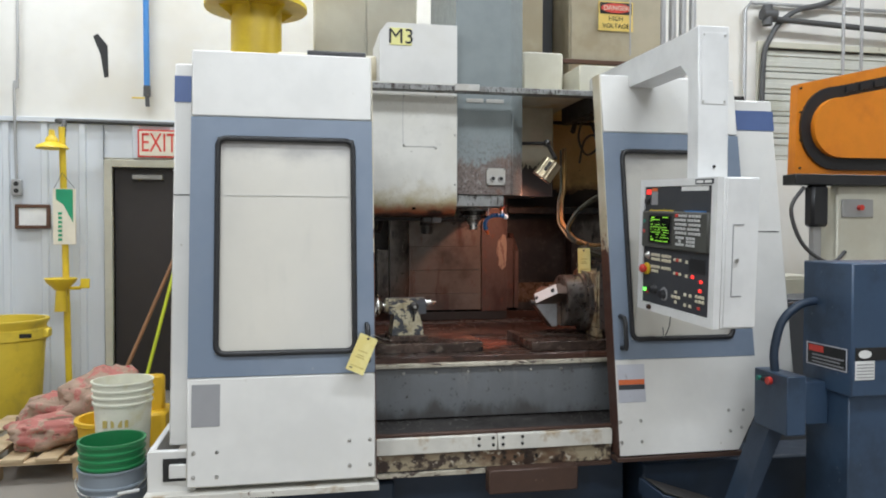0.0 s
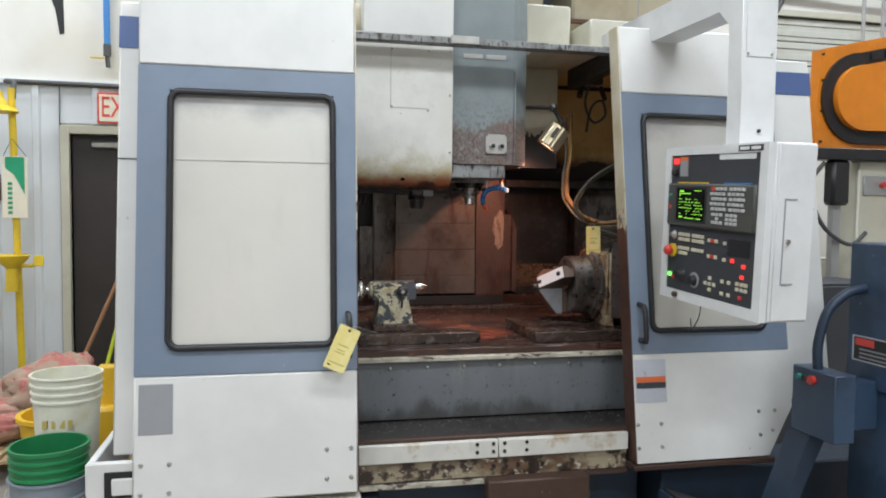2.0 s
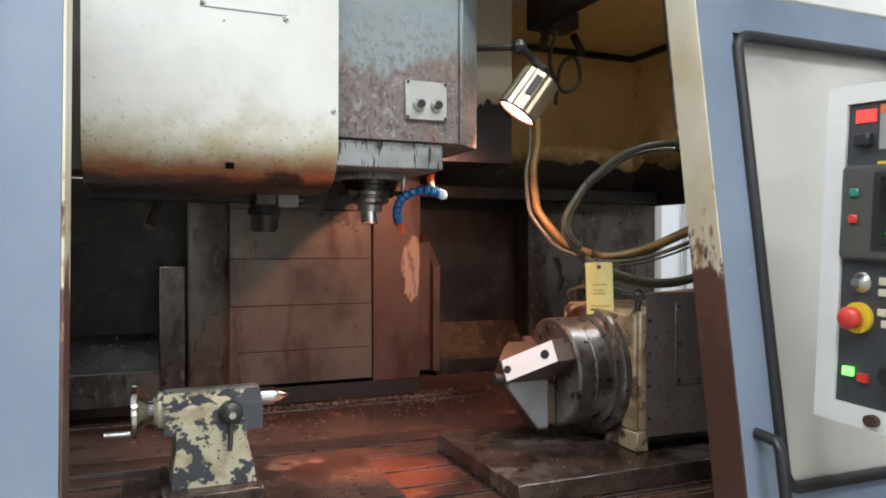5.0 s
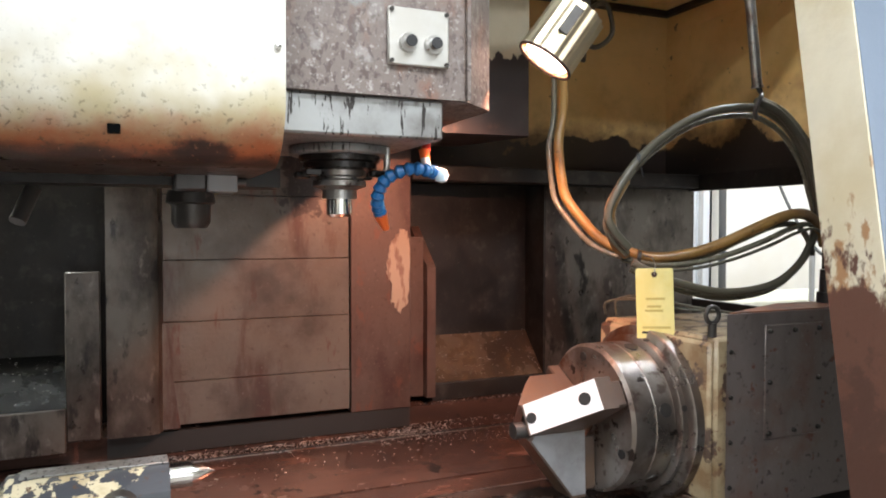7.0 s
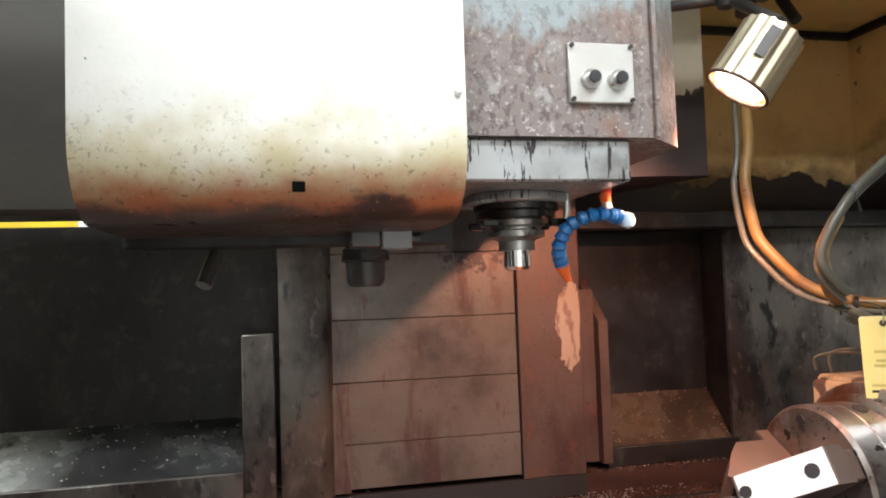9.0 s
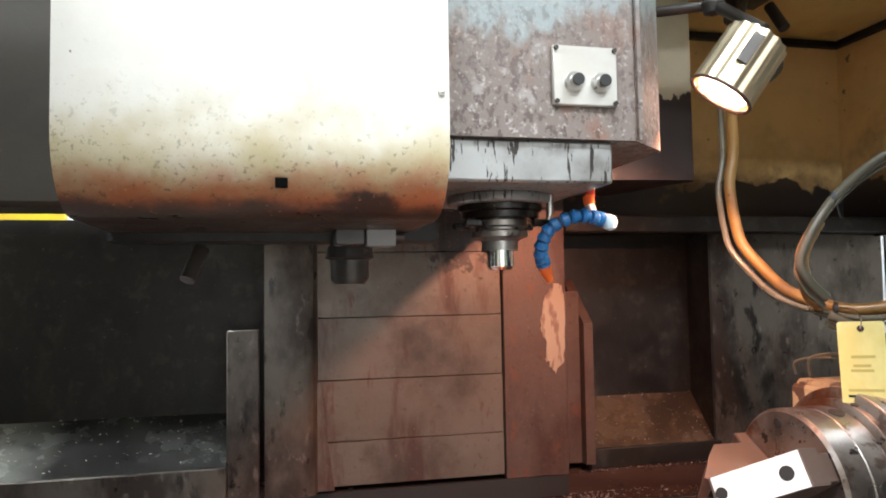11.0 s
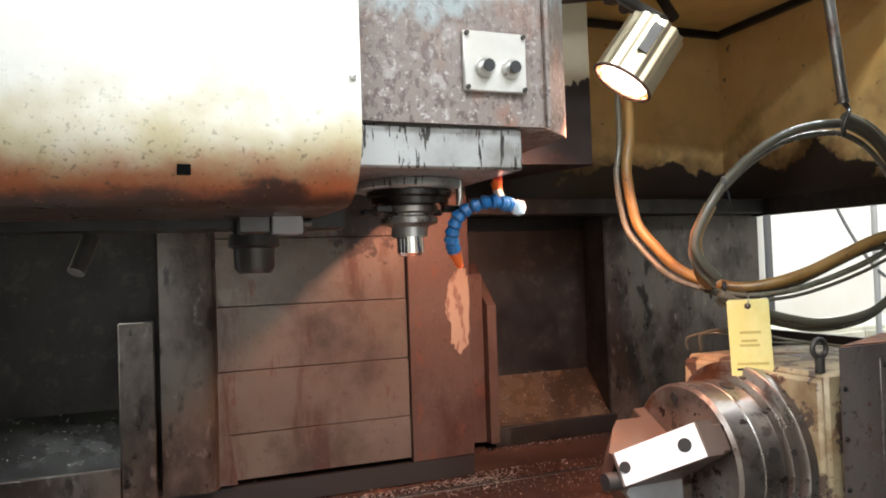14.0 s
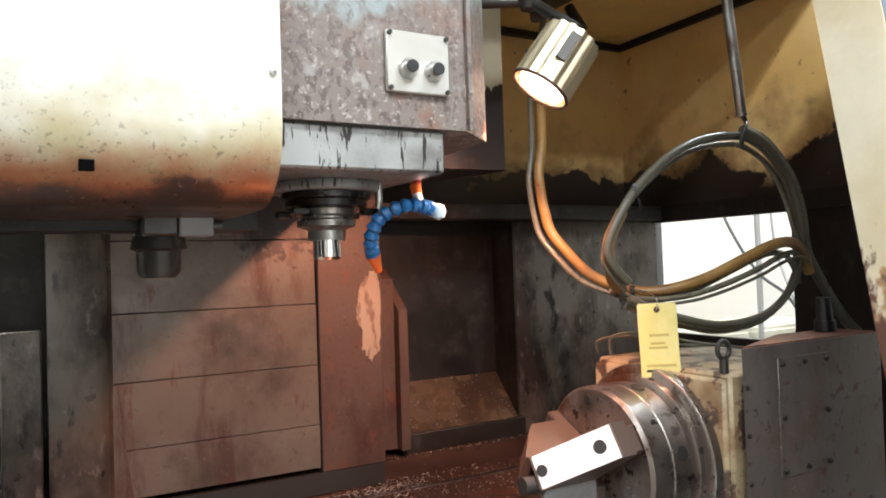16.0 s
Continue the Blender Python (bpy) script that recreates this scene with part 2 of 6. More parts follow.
M["tag_ink"] = mat("tag_ink", (0.56, 0.44, 0.13), 0.6)
M["alu"] = mat("brushed_aluminium", (0.62, 0.61, 0.58), 0.36, 0.55, col2=(0.52, 0.50, 0.46), s2=9, bump=0.03)
M["wall_white"] = mat("white_insulation_wall", (0.74, 0.72, 0.67), 0.75, col2=(0.66, 0.63, 0.56), s2=0.8, col3=(0.58, 0.54, 0.46), s3=5, lo3=0.66, hi3=0.82, bump=0.1, bs=12)
M["wall_panel"] = mat("white_metal_wall", (0.66, 0.69, 0.72), 0.5, col2=(0.58, 0.60, 0.62), s2=1.2, col3=(0.38, 0.35, 0.3), s3=9, lo3=0.7, hi3=0.84, stretch=(1, 1, 0.25), bump=0.03)
M["concrete"] = mat("shop_concrete", (0.27, 0.245, 0.215), 0.55, col2=(0.17, 0.15, 0.13), s2=0.9, lo=0.42, hi=0.7, col3=(0.10, 0.085, 0.07), s3=7, lo3=0.6, hi3=0.78, bump=0.08)
M["door_brown"] = mat("dark_brown_door", (0.032, 0.026, 0.024), 0.5, bump=0.03)
M["door_frame"] = mat("door_frame_cream", (0.55, 0.53, 0.43), 0.5, col3=(0.3, 0.27, 0.2), s3=20, lo3=0.64, hi3=0.74)
M["safety_yellow"] = mat("safety_yellow_paint", (0.80, 0.58, 0.03), 0.4, col2=(0.68, 0.47, 0.03), s2=3, bump=0.03)
M["can_yellow"] = mat("scuffed_yellow_plastic", (0.74, 0.56, 0.05), 0.5, col2=(0.50, 0.37, 0.06), s2=5, lo=0.5, hi=0.75, bump=0.05)
M["bucket_white"] = mat("white_bucket_plastic", (0.80, 0.79, 0.67), 0.4, col2=(0.66, 0.60, 0.36), s2=6, lo=0.48, hi=0.7, col3=(0.4, 0.35, 0.2), s3=30, lo3=0.66, hi3=0.74)
M["bucket_green"] = mat("green_bucket_plastic", (0.02, 0.22, 0.075), 0.4)
M["bucket_grey"] = mat("grey_bucket_plastic", (0.25, 0.29, 0.33), 0.45, col2=(0.4, 0.38, 0.3), s2=5, lo=0.6, hi=0.75)
M["bucket_yellow"] = mat("yellow_mop_bucket", (0.76, 0.46, 0.02), 0.42)
M["wood"] = mat("pale_pallet_wood", (0.55, 0.42, 0.26), 0.7, col2=(0.42, 0.30, 0.17), s2=5, stretch=(0.2, 1, 1), bump=0.15)
M["wood_brown"] = mat("brown_handle_wood", (0.30, 0.15, 0.07), 0.5, stretch=(1, 1, 0.2), bump=0.06)
M["lime"] = mat("lime_handle", (0.55, 0.62, 0.03), 0.4)
M["pipe_blue"] = mat("blue_air_pipe", (0.05, 0.22, 0.55), 0.4)
M["conduit"] = mat("grey_conduit", (0.42, 0.42, 0.42), 0.4, 0.5)
M["conduit_dark"] = mat("dark_conduit", (0.07, 0.07, 0.07), 0.5)
M["cabinet"] = mat("beige_cabinet", (0.45, 0.40, 0.29), 0.5, col2=(0.36, 0.31, 0.21), s2=2.4, bump=0.03)
M["cabinet_pale"] = mat("pale_cream_cabinet", (0.60, 0.58, 0.48), 0.45, col2=(0.54, 0.51, 0.41), s2=3)
M["orange"] = mat("orange_machine_paint", (0.78, 0.25, 0.015), 0.35, col2=(0.66, 0.20, 0.015), s2=3, bump=0.03)
M["exit_red"] = mat("exit_red", (0.72, 0.07, 0.05), 0.5)
M["sign_cream"] = mat("sign_cream", (0.80, 0.74, 0.60), 0.5)
M["sign_green"] = mat("sign_green", (0.02, 0.33, 0.16), 0.5)
M["sign_yellow"] = mat("sign_yellow", (0.80, 0.60, 0.16), 0.5)
M["label_yellow"] = mat("label_yellow", (0.78, 0.74, 0.30), 0.5)
M["ink"] = mat("black_ink", (0.015, 0.015, 0.015), 0.5)
M["bulb"] = mat("glowing_bulb", (1.0, 0.66, 0.5), 0.3, emit=5.0, bump=0)
M["garage"] = mat("garage_door_panel", (0.56, 0.56, 0.50), 0.5, col2=(0.46, 0.46, 0.38), s2=2, bump=0.04)
M["chips"] = mat("metal_chips", (0.52, 0.49, 0.46), 0.35, 0.5, bump=0)
M["frame_brown"] = mat("picture_frame_brown", (0.10, 0.045, 0.025), 0.45)
# no recess is cut: the hole's inner shade is put into this colour
M["hole"] = mat("deep_dark_hole", (0.003, 0.003, 0.003), 1.0, bump=0, rvar=0)
M["hole"].node_tree.nodes["Principled BSDF"].inputs["Specular IOR Level"].default_value = 0.05
M["insulator"] = mat("ceiling_white", (0.68, 0.68, 0.65), 0.8)


# the weathered surfaces of the machine
M["cover"] = layered("cover_cream", (0.73, 0.715, 0.66), 0.34, 0, [
    dict(c=(0.66, 0.64, 0.57), s=3, lo=0.4, hi=0.75),
    dict(c=(0.44, 0.375, 0.22), s=9, lo=0.25, hi=0.85, z=(1.515, 1.74), k=0.85, d=3.0),
    # red-brown band: oil grime, with the table's red bounce light put into its colour
    dict(c=(0.36, 0.115, 0.048), s=12, lo=0.2, hi=0.8, z=(1.515, 1.605), k=1.0, d=4.0),
    dict(c=(0.05, 0.028, 0.02), s=16, lo=0.3, hi=0.75, z=(1.514, 1.552), k=0.9),
    dict(c=(0.03, 0.022, 0.02), s=18, lo=0.45, hi=0.7, p=((0.875, 4.0, 1.515), 0.085), pst=(0.6, 0.6, 1.2), k=1.0),
    dict(c=(0.07, 0.050, 0.03), s=120, lo=0.58, hi=0.66, z=(1.50, 1.68), d=5.0, a=0.85), dict(c=(0.60, 0.34, 0.2), s=170, lo=0.66, hi=0.7, z=(1.515, 1.60), d=3.0, a=0.7),
    dict(c=(0.10, 0.085, 0.05), s=150, lo=0.60, hi=0.70, z=(1.57, 1.72), x=(0.45, 0.95), d=4.0, a=0.7),
    dict(c=(0.2, 0.18, 0.14), s=60, lo=0.77, hi=0.80, d=2.0)], 0.04, 130)
M["ram"] = layered("ram_grey_paint", (0.235, 0.268, 0.272), 0.42, 0, [
    dict(c=(0.165, 0.132, 0.118), s=10, lo=0.44, hi=0.56, z=(1.70, 1.93), k=0.75, d=11.0, r=0.6, st=(1, 1, 0.6)),
    dict(c=(0.30, 0.285, 0.27), s=20, lo=0.54, hi=0.66, z=(1.60, 1.85), r=0.45),
    dict(c=(0.19, 0.085, 0.05), s=16, lo=0.52, hi=0.66, z=(1.62, 1.95), a=0.8, st=(1, 1, 0.5)),
    dict(c=(0.06, 0.038, 0.032), s=85, lo=0.50, hi=0.60, z=(1.60, 1.98), d=12.0, st=(1, 1, 0.7), a=0.85),
    dict(c=(0.40, 0.375, 0.35), s=130, lo=0.56, hi=0.66, z=(1.60, 1.98), d=10.0, a=0.7),
    dict(c=(0.07, 0.05, 0.045), s=62, lo=0.57, hi=0.62, z=(1.6, 2.1), x=(0.98, 1.10))], 0.16, 150)
M["steel_worn"] = layered("worn_ground_steel", (0.34, 0.345, 0.34), 0.42, 0.5, [
    dict(c=(0.16, 0.15, 0.14), s=7, lo=0.45, hi=0.7),
    dict(c=(0.035, 0.03, 0.028), s=150, lo=0.58, hi=0.62, st=(1, 1, 0.16), d=3.0),
    dict(c=(0.06, 0.045, 0.04), s=30, lo=0.5, hi=0.7, z=(1.635, 1.60))], 0.06)
M["sheet"] = layered("stained_way_cover", (0.15, 0.122, 0.10), 0.38, 0.3, [
    dict(c=(0.12, 0.088, 0.068), s=5, lo=0.4, hi=0.7),
    dict(c=(0.075, 0.034, 0.026), s=11, lo=0.53, hi=0.66, st=(1, 1, 0.22)),
    dict(c=(0.11, 0.042, 0.03), s=22, lo=0.6, hi=0.68, st=(1, 1, 0.25)),
    dict(c=(0.05, 0.035, 0.028), s=3.0, lo=0.5, hi=0.7),
    dict(c=(0.035, 0.02, 0.016), s=26, lo=0.44, hi=0.52, p=((1.24, 4.80, 1.56), 0.16), pst=(1, 0.2, 1), k=0.45, d=12.0),
    dict(c=(0.16, 0.13, 0.11), s=120, lo=0.63, hi=0.69, d=4.0, a=0.6),
    dict(c=(0.045, 0.028, 0.022), s=60, lo=0.56, hi=0.76, d=12.0, a=0.6)], 0.1)
M["strip"] = layered("rusty_brown_strip", (0.105, 0.064, 0.050), 0.42, 0.3, [
    dict(c=(0.065, 0.030, 0.024), s=8, lo=0.45, hi=0.65, st=(1, 1, 0.4)),
    dict(c=(0.12, 0.085, 0.068), s=4, lo=0.5, hi=0.75, z=(1.0, 1.25)),
    dict(c=(0.14, 0.055, 0.036), s=26, lo=0.57, hi=0.66, st=(1, 1, 0.5), a=0.8),
    dict(c=(0.045, 0.022, 0.018), s=70, lo=0.54, hi=0.74, d=12.0, a=0.6), dict(c=(0.17, 0.11, 0.085), s=140, lo=0.62, hi=0.7, d=4.0, a=0.6)], 0.12)
M["lining_dark"] = layered("near_black_lining", (0.016, 0.012, 0.009), 0.5, 0.1, [
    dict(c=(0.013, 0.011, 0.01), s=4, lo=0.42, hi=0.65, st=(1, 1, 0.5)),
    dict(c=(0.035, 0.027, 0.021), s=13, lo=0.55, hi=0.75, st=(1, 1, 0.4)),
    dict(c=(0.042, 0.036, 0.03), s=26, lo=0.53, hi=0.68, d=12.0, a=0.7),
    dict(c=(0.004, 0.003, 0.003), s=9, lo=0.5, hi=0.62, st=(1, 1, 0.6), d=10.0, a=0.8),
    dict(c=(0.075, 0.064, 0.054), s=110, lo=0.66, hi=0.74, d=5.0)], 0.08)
M["lining_grey"] = layered("dirty_grey_lining", (0.115, 0.098, 0.082), 0.34, 0.3, [
    dict(c=(0.04, 0.029, 0.024), s=9, lo=0.42, hi=0.62, st=(1, 1, 0.6), d=9.0),
    dict(c=(0.016, 0.012, 0.01), s=26, lo=0.55, hi=0.66, st=(1, 1, 0.35), d=9.0),
    dict(c=(0.19, 0.168, 0.145), s=45, lo=0.57, hi=0.72, st=(1, 1, 0.5), d=10.0, a=0.7)], 0.1)
M["cream_in"] = layered("oily_cream_lining", (0.86, 0.60, 0.26), 0.4, 0, [
    dict(c=(0.70, 0.44, 0.15), s=2.4, lo=0.4, hi=0.7),
    dict(c=(0.34, 0.20, 0.08), s=5, lo=0.40, hi=0.75, z=(1.60, 2.05), k=0.5, d=4.0),
    dict(c=(0.10, 0.06, 0.03), s=5, lo=0.45, hi=0.7, z=(1.60, 1.90), k=0.55, d=8.0),
    dict(c=(0.025, 0.017, 0.014), s=3.6, lo=0.50, hi=0.525, z=(1.55, 1.86), k=0.55, d=9.0, r=0.3),
    dict(c=(0.12, 0.075, 0.04), s=30, lo=0.64, hi=0.70, a=0.8)], 0.05, 40)
M["head_cover"] = layered("stained_head_cover", (0.52, 0.47, 0.34), 0.4, 0, [
    dict(c=(0.42, 0.36, 0.24), s=4, lo=0.4, hi=0.7),
    dict(c=(0.03, 0.02, 0.017), s=12, lo=0.49, hi=0.52, z=(1.72, 1.94), k=0.9, d=9.0, st=(1, 1, 0.45)),
    dict(c=(0.10, 0.05, 0.035), s=24, lo=0.55, hi=0.7, z=(1.62, 1.78))], 0.06)
M["steel_chuck"] = layered("chuck_steel", (0.36, 0.35, 0.335), 0.33, 0.85, [
    dict(c=(0.19, 0.16, 0.14), s=6, lo=0.42, hi=0.62),
    dict(c=(0.17, 0.075, 0.04), s=5, lo=0.52, hi=0.64, st=(1.6, 1, 1), r=0.42),
    dict(c=(0.09, 0.06, 0.05), s=30, lo=0.55, hi=0.66, d=9.0, a=0.7),
    dict(c=(0.04, 0.03, 0.026), s=26, lo=0.63, hi=0.66)], 0.05)
M["gearbox"] = layered("oily_brown_cover", (0.195, 0.162, 0.150), 0.36, 0.35, [
    dict(c=(0.17, 0.095, 0.07), s=5, lo=0.5, hi=0.68),
    dict(c=(0.125, 0.102, 0.094), s=7, lo=0.48, hi=0.7, st=(1, 1, 0.4)),
    dict(c=(0.14, 0.055, 0.032), s=30, lo=0.61, hi=0.67, d=8.0),
    dict(c=(0.05, 0.035, 0.03), s=60, lo=0.6, hi=0.68, d=9.0, a=0.7),
    dict(c=(0.22, 0.19, 0.17), s=90, lo=0.66, hi=0.7, d=3.0)], 0.08)
M["cast_cream"] = layered("chipped_cream_casting", (0.42, 0.325, 0.20), 0.45, 0, [
    dict(c=(0.26, 0.165, 0.085), s=12, lo=0.48, hi=0.66),
    dict(c=(0.09, 0.055, 0.04), s=18, lo=0.52, hi=0.56, d=10.0),
    dict(c=(0.18, 0.09, 0.05), s=50, lo=0.58, hi=0.66, a=0.8)], 0.08)
M["pane"] = layered("hazed_polycarbonate", (0.70, 0.67, 0.60), 0.30, 0.25, [
    dict(c=(0.55, 0.54, 0.51), s=1.6, lo=0.25, hi=0.8, st=(1, 1, 0.5), d=1.5),
    # grey fading down from the top: a reflection put into the pane's colour
    dict(c=(0.36, 0.35, 0.34), s=6, lo=0.40, hi=0.95, z=(1.84, 1.62), k=0.8, st=(0.6, 1, 1)),
    dict(c=(0.50, 0.49, 0.46), s=14, lo=0.55, hi=0.85, st=(1, 1, 0.25), a=0.25, d=2.0)], 0.004, 12, 0.03, 0.04)
M["door_edge"] = layered("door_edge_cream", (0.70, 0.64, 0.50), 0.42, 0, [
    dict(c=(0.58, 0.50, 0.34), s=6, lo=0.4, hi=0.7),
    dict(c=(0.36, 0.20, 0.10), s=34, lo=0.50, hi=0.60, z=(1.12, 1.66), k=0.55, d=12.0, st=(1, 1, 0.6)),
    dict(c=(0.115, 0.052, 0.036), s=24, lo=0.46, hi=0.54, z=(1.15, 1.58), k=0.95, d=12.0, st=(1, 1, 0.6)),
    dict(c=(0.06, 0.03, 0.023), s=40, lo=0.48, hi=0.62, z=(1.05, 1.45), k=0.7, d=9.0, a=0.7)], 0.08)
M["stained_strip"] = layered("stained_cream_strip", (0.36, 0.30, 0.20), 0.5, 0, [
    dict(c=(0.14, 0.08, 0.045), s=7, lo=0.42, hi=0.58, st=(0.5, 1, 1)),
    dict(c=(0.04, 0.024, 0.017), s=14, lo=0.50, hi=0.58, d=8.0),
    dict(c=(0.5, 0.45, 0.36), s=30, lo=0.6, hi=0.66)], 0.1)
M["sack"] = layered("kraft_sack_paper", (0.40, 0.28, 0.205), 0.75, 0, [
    dict(c=(0.46, 0.16, 0.135), s=4.5, lo=0.51, hi=0.535, st=(1.3, 0.8, 1)),
    dict(c=(0.62, 0.33, 0.27), s=24, lo=0.54, hi=0.6, st=(0.25, 1.6, 1), a=0.5),
    dict(c=(0.16, 0.095, 0.065), s=11, lo=0.58, hi=0.66, st=(0.5, 1, 2)),
    dict(c=(0.40, 0.03, 0.035), s=5, lo=0.66, hi=0.68)], 0.25, 11)
M["black_steel"] = mat("black_oily_steel", (0.02, 0.018, 0.017), 0.25, 0.6, col2=(0.035, 0.03, 0.027), s2=12, bump=0.05)
M["jaw_grey"] = mat("dull_ground_steel", (0.42, 0.42, 0.43), 0.38, 0.6, col2=(0.33, 0.32, 0.32), s2=14, col3=(0.15, 0.12, 0.1), s3=60, lo3=0.68, hi3=0.76, bump=0.03)
M["rust_top"] = layered("rusty_top_sheet", (0.24, 0.085, 0.04), 0.5, 0.1, [
    dict(c=(0.11, 0.05, 0.035), s=18, lo=0.45, hi=0.6), dict(c=(0.36, 0.16, 0.08), s=40, lo=0.58, hi=0.68)], 0.1)
M["roof_pale"] = layered("pale_cream_roof", (0.74, 0.69, 0.54), 0.45, 0, [
    dict(c=(0.62, 0.50, 0.27), s=5, lo=0.45, hi=0.7), dict(c=(0.48, 0.33, 0.12), s=9, lo=0.58, hi=0.72, st=(1, 0.4, 1))], 0.05)
M["cream_roof"] = layered("yellowed_cream_roof", (0.95, 0.72, 0.28), 0.42, 0, [
    dict(c=(0.90, 0.60, 0.18), s=3, lo=0.42, hi=0.7), dict(c=(0.5, 0.30, 0.09), s=11, lo=0.58, hi=0.75, a=0.4)], 0.04)
M["table"] = layered("wet_oily_table", (0.10, 0.052, 0.038), 0.24, 0.25, [
    dict(c=(0.05, 0.028, 0.022), s=5, lo=0.42, hi=0.65, st=(0.3, 1, 1), r=0.14),
    dict(c=(0.14, 0.062, 0.042), s=12, lo=0.55, hi=0.7, st=(0.35, 1, 1), r=0.3),
    dict(c=(0.025, 0.018, 0.015), s=17, lo=0.58, hi=0.66, d=9.0, r=0.12),
    dict(c=(0.2, 0.15, 0.13), s=85, lo=0.68, hi=0.73, d=4.0)], 0.07, 60)
M["riser"] = layered("oily_riser_steel", (0.115, 0.078, 0.062), 0.28, 0.45, [
    dict(c=(0.05, 0.034, 0.028), s=6, lo=0.42, hi=0.6, r=0.2),
    dict(c=(0.20, 0.165, 0.135), s=9, lo=0.57, hi=0.66, st=(1, 1, 1.6)),
    dict(c=(0.022, 0.018, 0.016), s=15, lo=0.56, hi=0.66, d=9.0),
    dict(c=(0.3, 0.25, 0.2), s=70, lo=0.67, hi=0.72, d=4.0)], 0.08, 70)
M["chute"] = layered("oily_chute", (0.10, 0.062, 0.036), 0.30, 0.25, [
    dict(c=(0.05, 0.032, 0.022), s=7, lo=0.42, hi=0.62, r=0.2), dict(c=(0.17, 0.105, 0.06), s=16, lo=0.56, hi=0.7),
    dict(c=(0.2, 0.15, 0.12), s=110, lo=0.7, hi=0.75, d=4.0)], 0.08)
M["tray"] = layered("wet_oily_tray_lit_left", (0.05, 0.05, 0.045), 0.3, 0.3, [
    # the pale layer at low x is light on the tray, put into its colour
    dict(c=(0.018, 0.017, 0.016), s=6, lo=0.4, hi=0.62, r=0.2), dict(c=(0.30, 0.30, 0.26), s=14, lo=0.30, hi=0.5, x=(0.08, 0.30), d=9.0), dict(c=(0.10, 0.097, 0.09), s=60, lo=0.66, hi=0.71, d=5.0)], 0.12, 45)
M["tail"] = layered("flaking_tailstock_paint", (0.60, 0.54, 0.37), 0.42, 0, [
    dict(c=(0.40, 0.33, 0.2), s=20, lo=0.5, hi=0.7),
    dict(c=(0.055, 0.06, 0.07), s=24, lo=0.505, hi=0.52, d=10.0, r=0.35),
    dict(c=(0.075, 0.08, 0.09), s=12, lo=0.48, hi=0.5, x=(0.86, 0.76), k=0.45, d=9.0, r=0.35),
    dict(c=(0.10, 0.06, 0.04), s=70, lo=0.6, hi=0.66)], 0.12, 60)
M["reflection_grey"] = mat("pale_reflection", (0.57, 0.555, 0.515), 0.45)


# ---- helpers for meshes ----
def box(bm, x0, x1, y0, y1, z0, z1, bevel=0.0, m=None):
    verts = bmesh.ops.create_cube(bm, size=1.0)["verts"]
    for v in verts:
        v.co = Vector(((x0 + x1) / 2 + v.co.x * (x1 - x0), (y0 + y1) / 2 + v.co.y * (y1 - y0), (z0 + z1) / 2 + v.co.z * (z1 - z0)))
    made = list(verts)
    if bevel:
        edges = list({e for v in verts for e in v.link_edges})
        made = bmesh.ops.bevel(bm, geom=edges, offset=bevel, segments=1, affect="EDGES", profile=0.5)["verts"]
    if m:
        bmesh.ops.transform(bm, matrix=m, verts=made)
    return bm


def cyl(bm, p0, p1, r0, r1=None, segs=20, caps=True):
    p0, p1 = Vector(p0), Vector(p1)
    way = p1 - p0
    q = way.to_track_quat("Z", "Y").to_matrix().to_4x4()
    bmesh.ops.create_cone(bm, cap_ends=caps, segments=segs, radius1=r0, radius2=r0 if r1 is None else r1, depth=way.length,
                          matrix=Matrix.Translation((p0 + p1) / 2) @ q)
    return bm


def prism(bm, pts, axis, a, b):
    """A polygon of two coordinates drawn out along an axis from a to b."""
    def place(p, w):
        return {"x": (w, p[0], p[1]), "y": (p[0], w, p[1]), "z": (p[0], p[1], w)}[axis]
    lo, hi = [bm.verts.new(place(p, a)) for p in pts], [bm.verts.new(place(p, b)) for p in pts]
    n = len(pts)
    bm.faces.new(lo), bm.faces.new(hi[::-1])
    for i in range(n):
        bm.faces.new((lo[i], hi[i], hi[(i + 1) % n], lo[(i + 1) % n]))
    bmesh.ops.recalc_face_normals(bm, faces=bm.faces)
    return bm


def smooth_path(pts, steps=8, closed=False):
    pts = [Vector(p) for p in pts]
    out, n = [], len(pts)
    for i in range(n if closed else n - 1):
        p = [pts[(i + k) % n] if closed else pts[min(max(i + k, 0), n - 1)] for k in (-1, 0, 1, 2)]
        for s in range(steps):
            t = s / steps
            out.append(0.5 * (2 * p[1] + (p[2] - p[0]) * t + (2 * p[0] - 5 * p[1] + 4 * p[2] - p[3]) * t * t + (3 * p[1] - p[0] - 3 * p[2] + p[3]) * t ** 3))
    if not closed:
        out.append(pts[-1])
    return out


def tube(bm, pts, r, segs=10, closed=False):
    """A round tube swept along points."""
    n, rings, side, segs = len(pts), [], None, max(segs, 10)
    for i, p in enumerate(pts):
        a = pts[(i + 1) % n] if closed or i < n - 1 else p
        b = pts[i - 1] if closed or i > 0 else p
        way = (Vector(a) - Vector(b)).normalized()
        if side is None:
            side = way.orthogonal().normalized()
        side = (side - way * side.dot(way)).normalized()
        up = way.cross(side)
        rings.append([bm.verts.new(Vector(p) + r * (math.cos(k * math.tau / segs) * side + math.sin(k * math.tau / segs) * up)) for k in range(segs)])
    for i in range(n if closed else n - 1):
        a, b = rings[i], rings[(i + 1) % n]
        for k in range(segs):
            f = bm.faces.new((a[k], a[(k + 1) % segs], b[(k + 1) % segs], b[k]))
            f.smooth = True
    if not closed:
        bm.faces.new(rings[0][::-1]), bm.faces.new(rings[-1])
    return bm


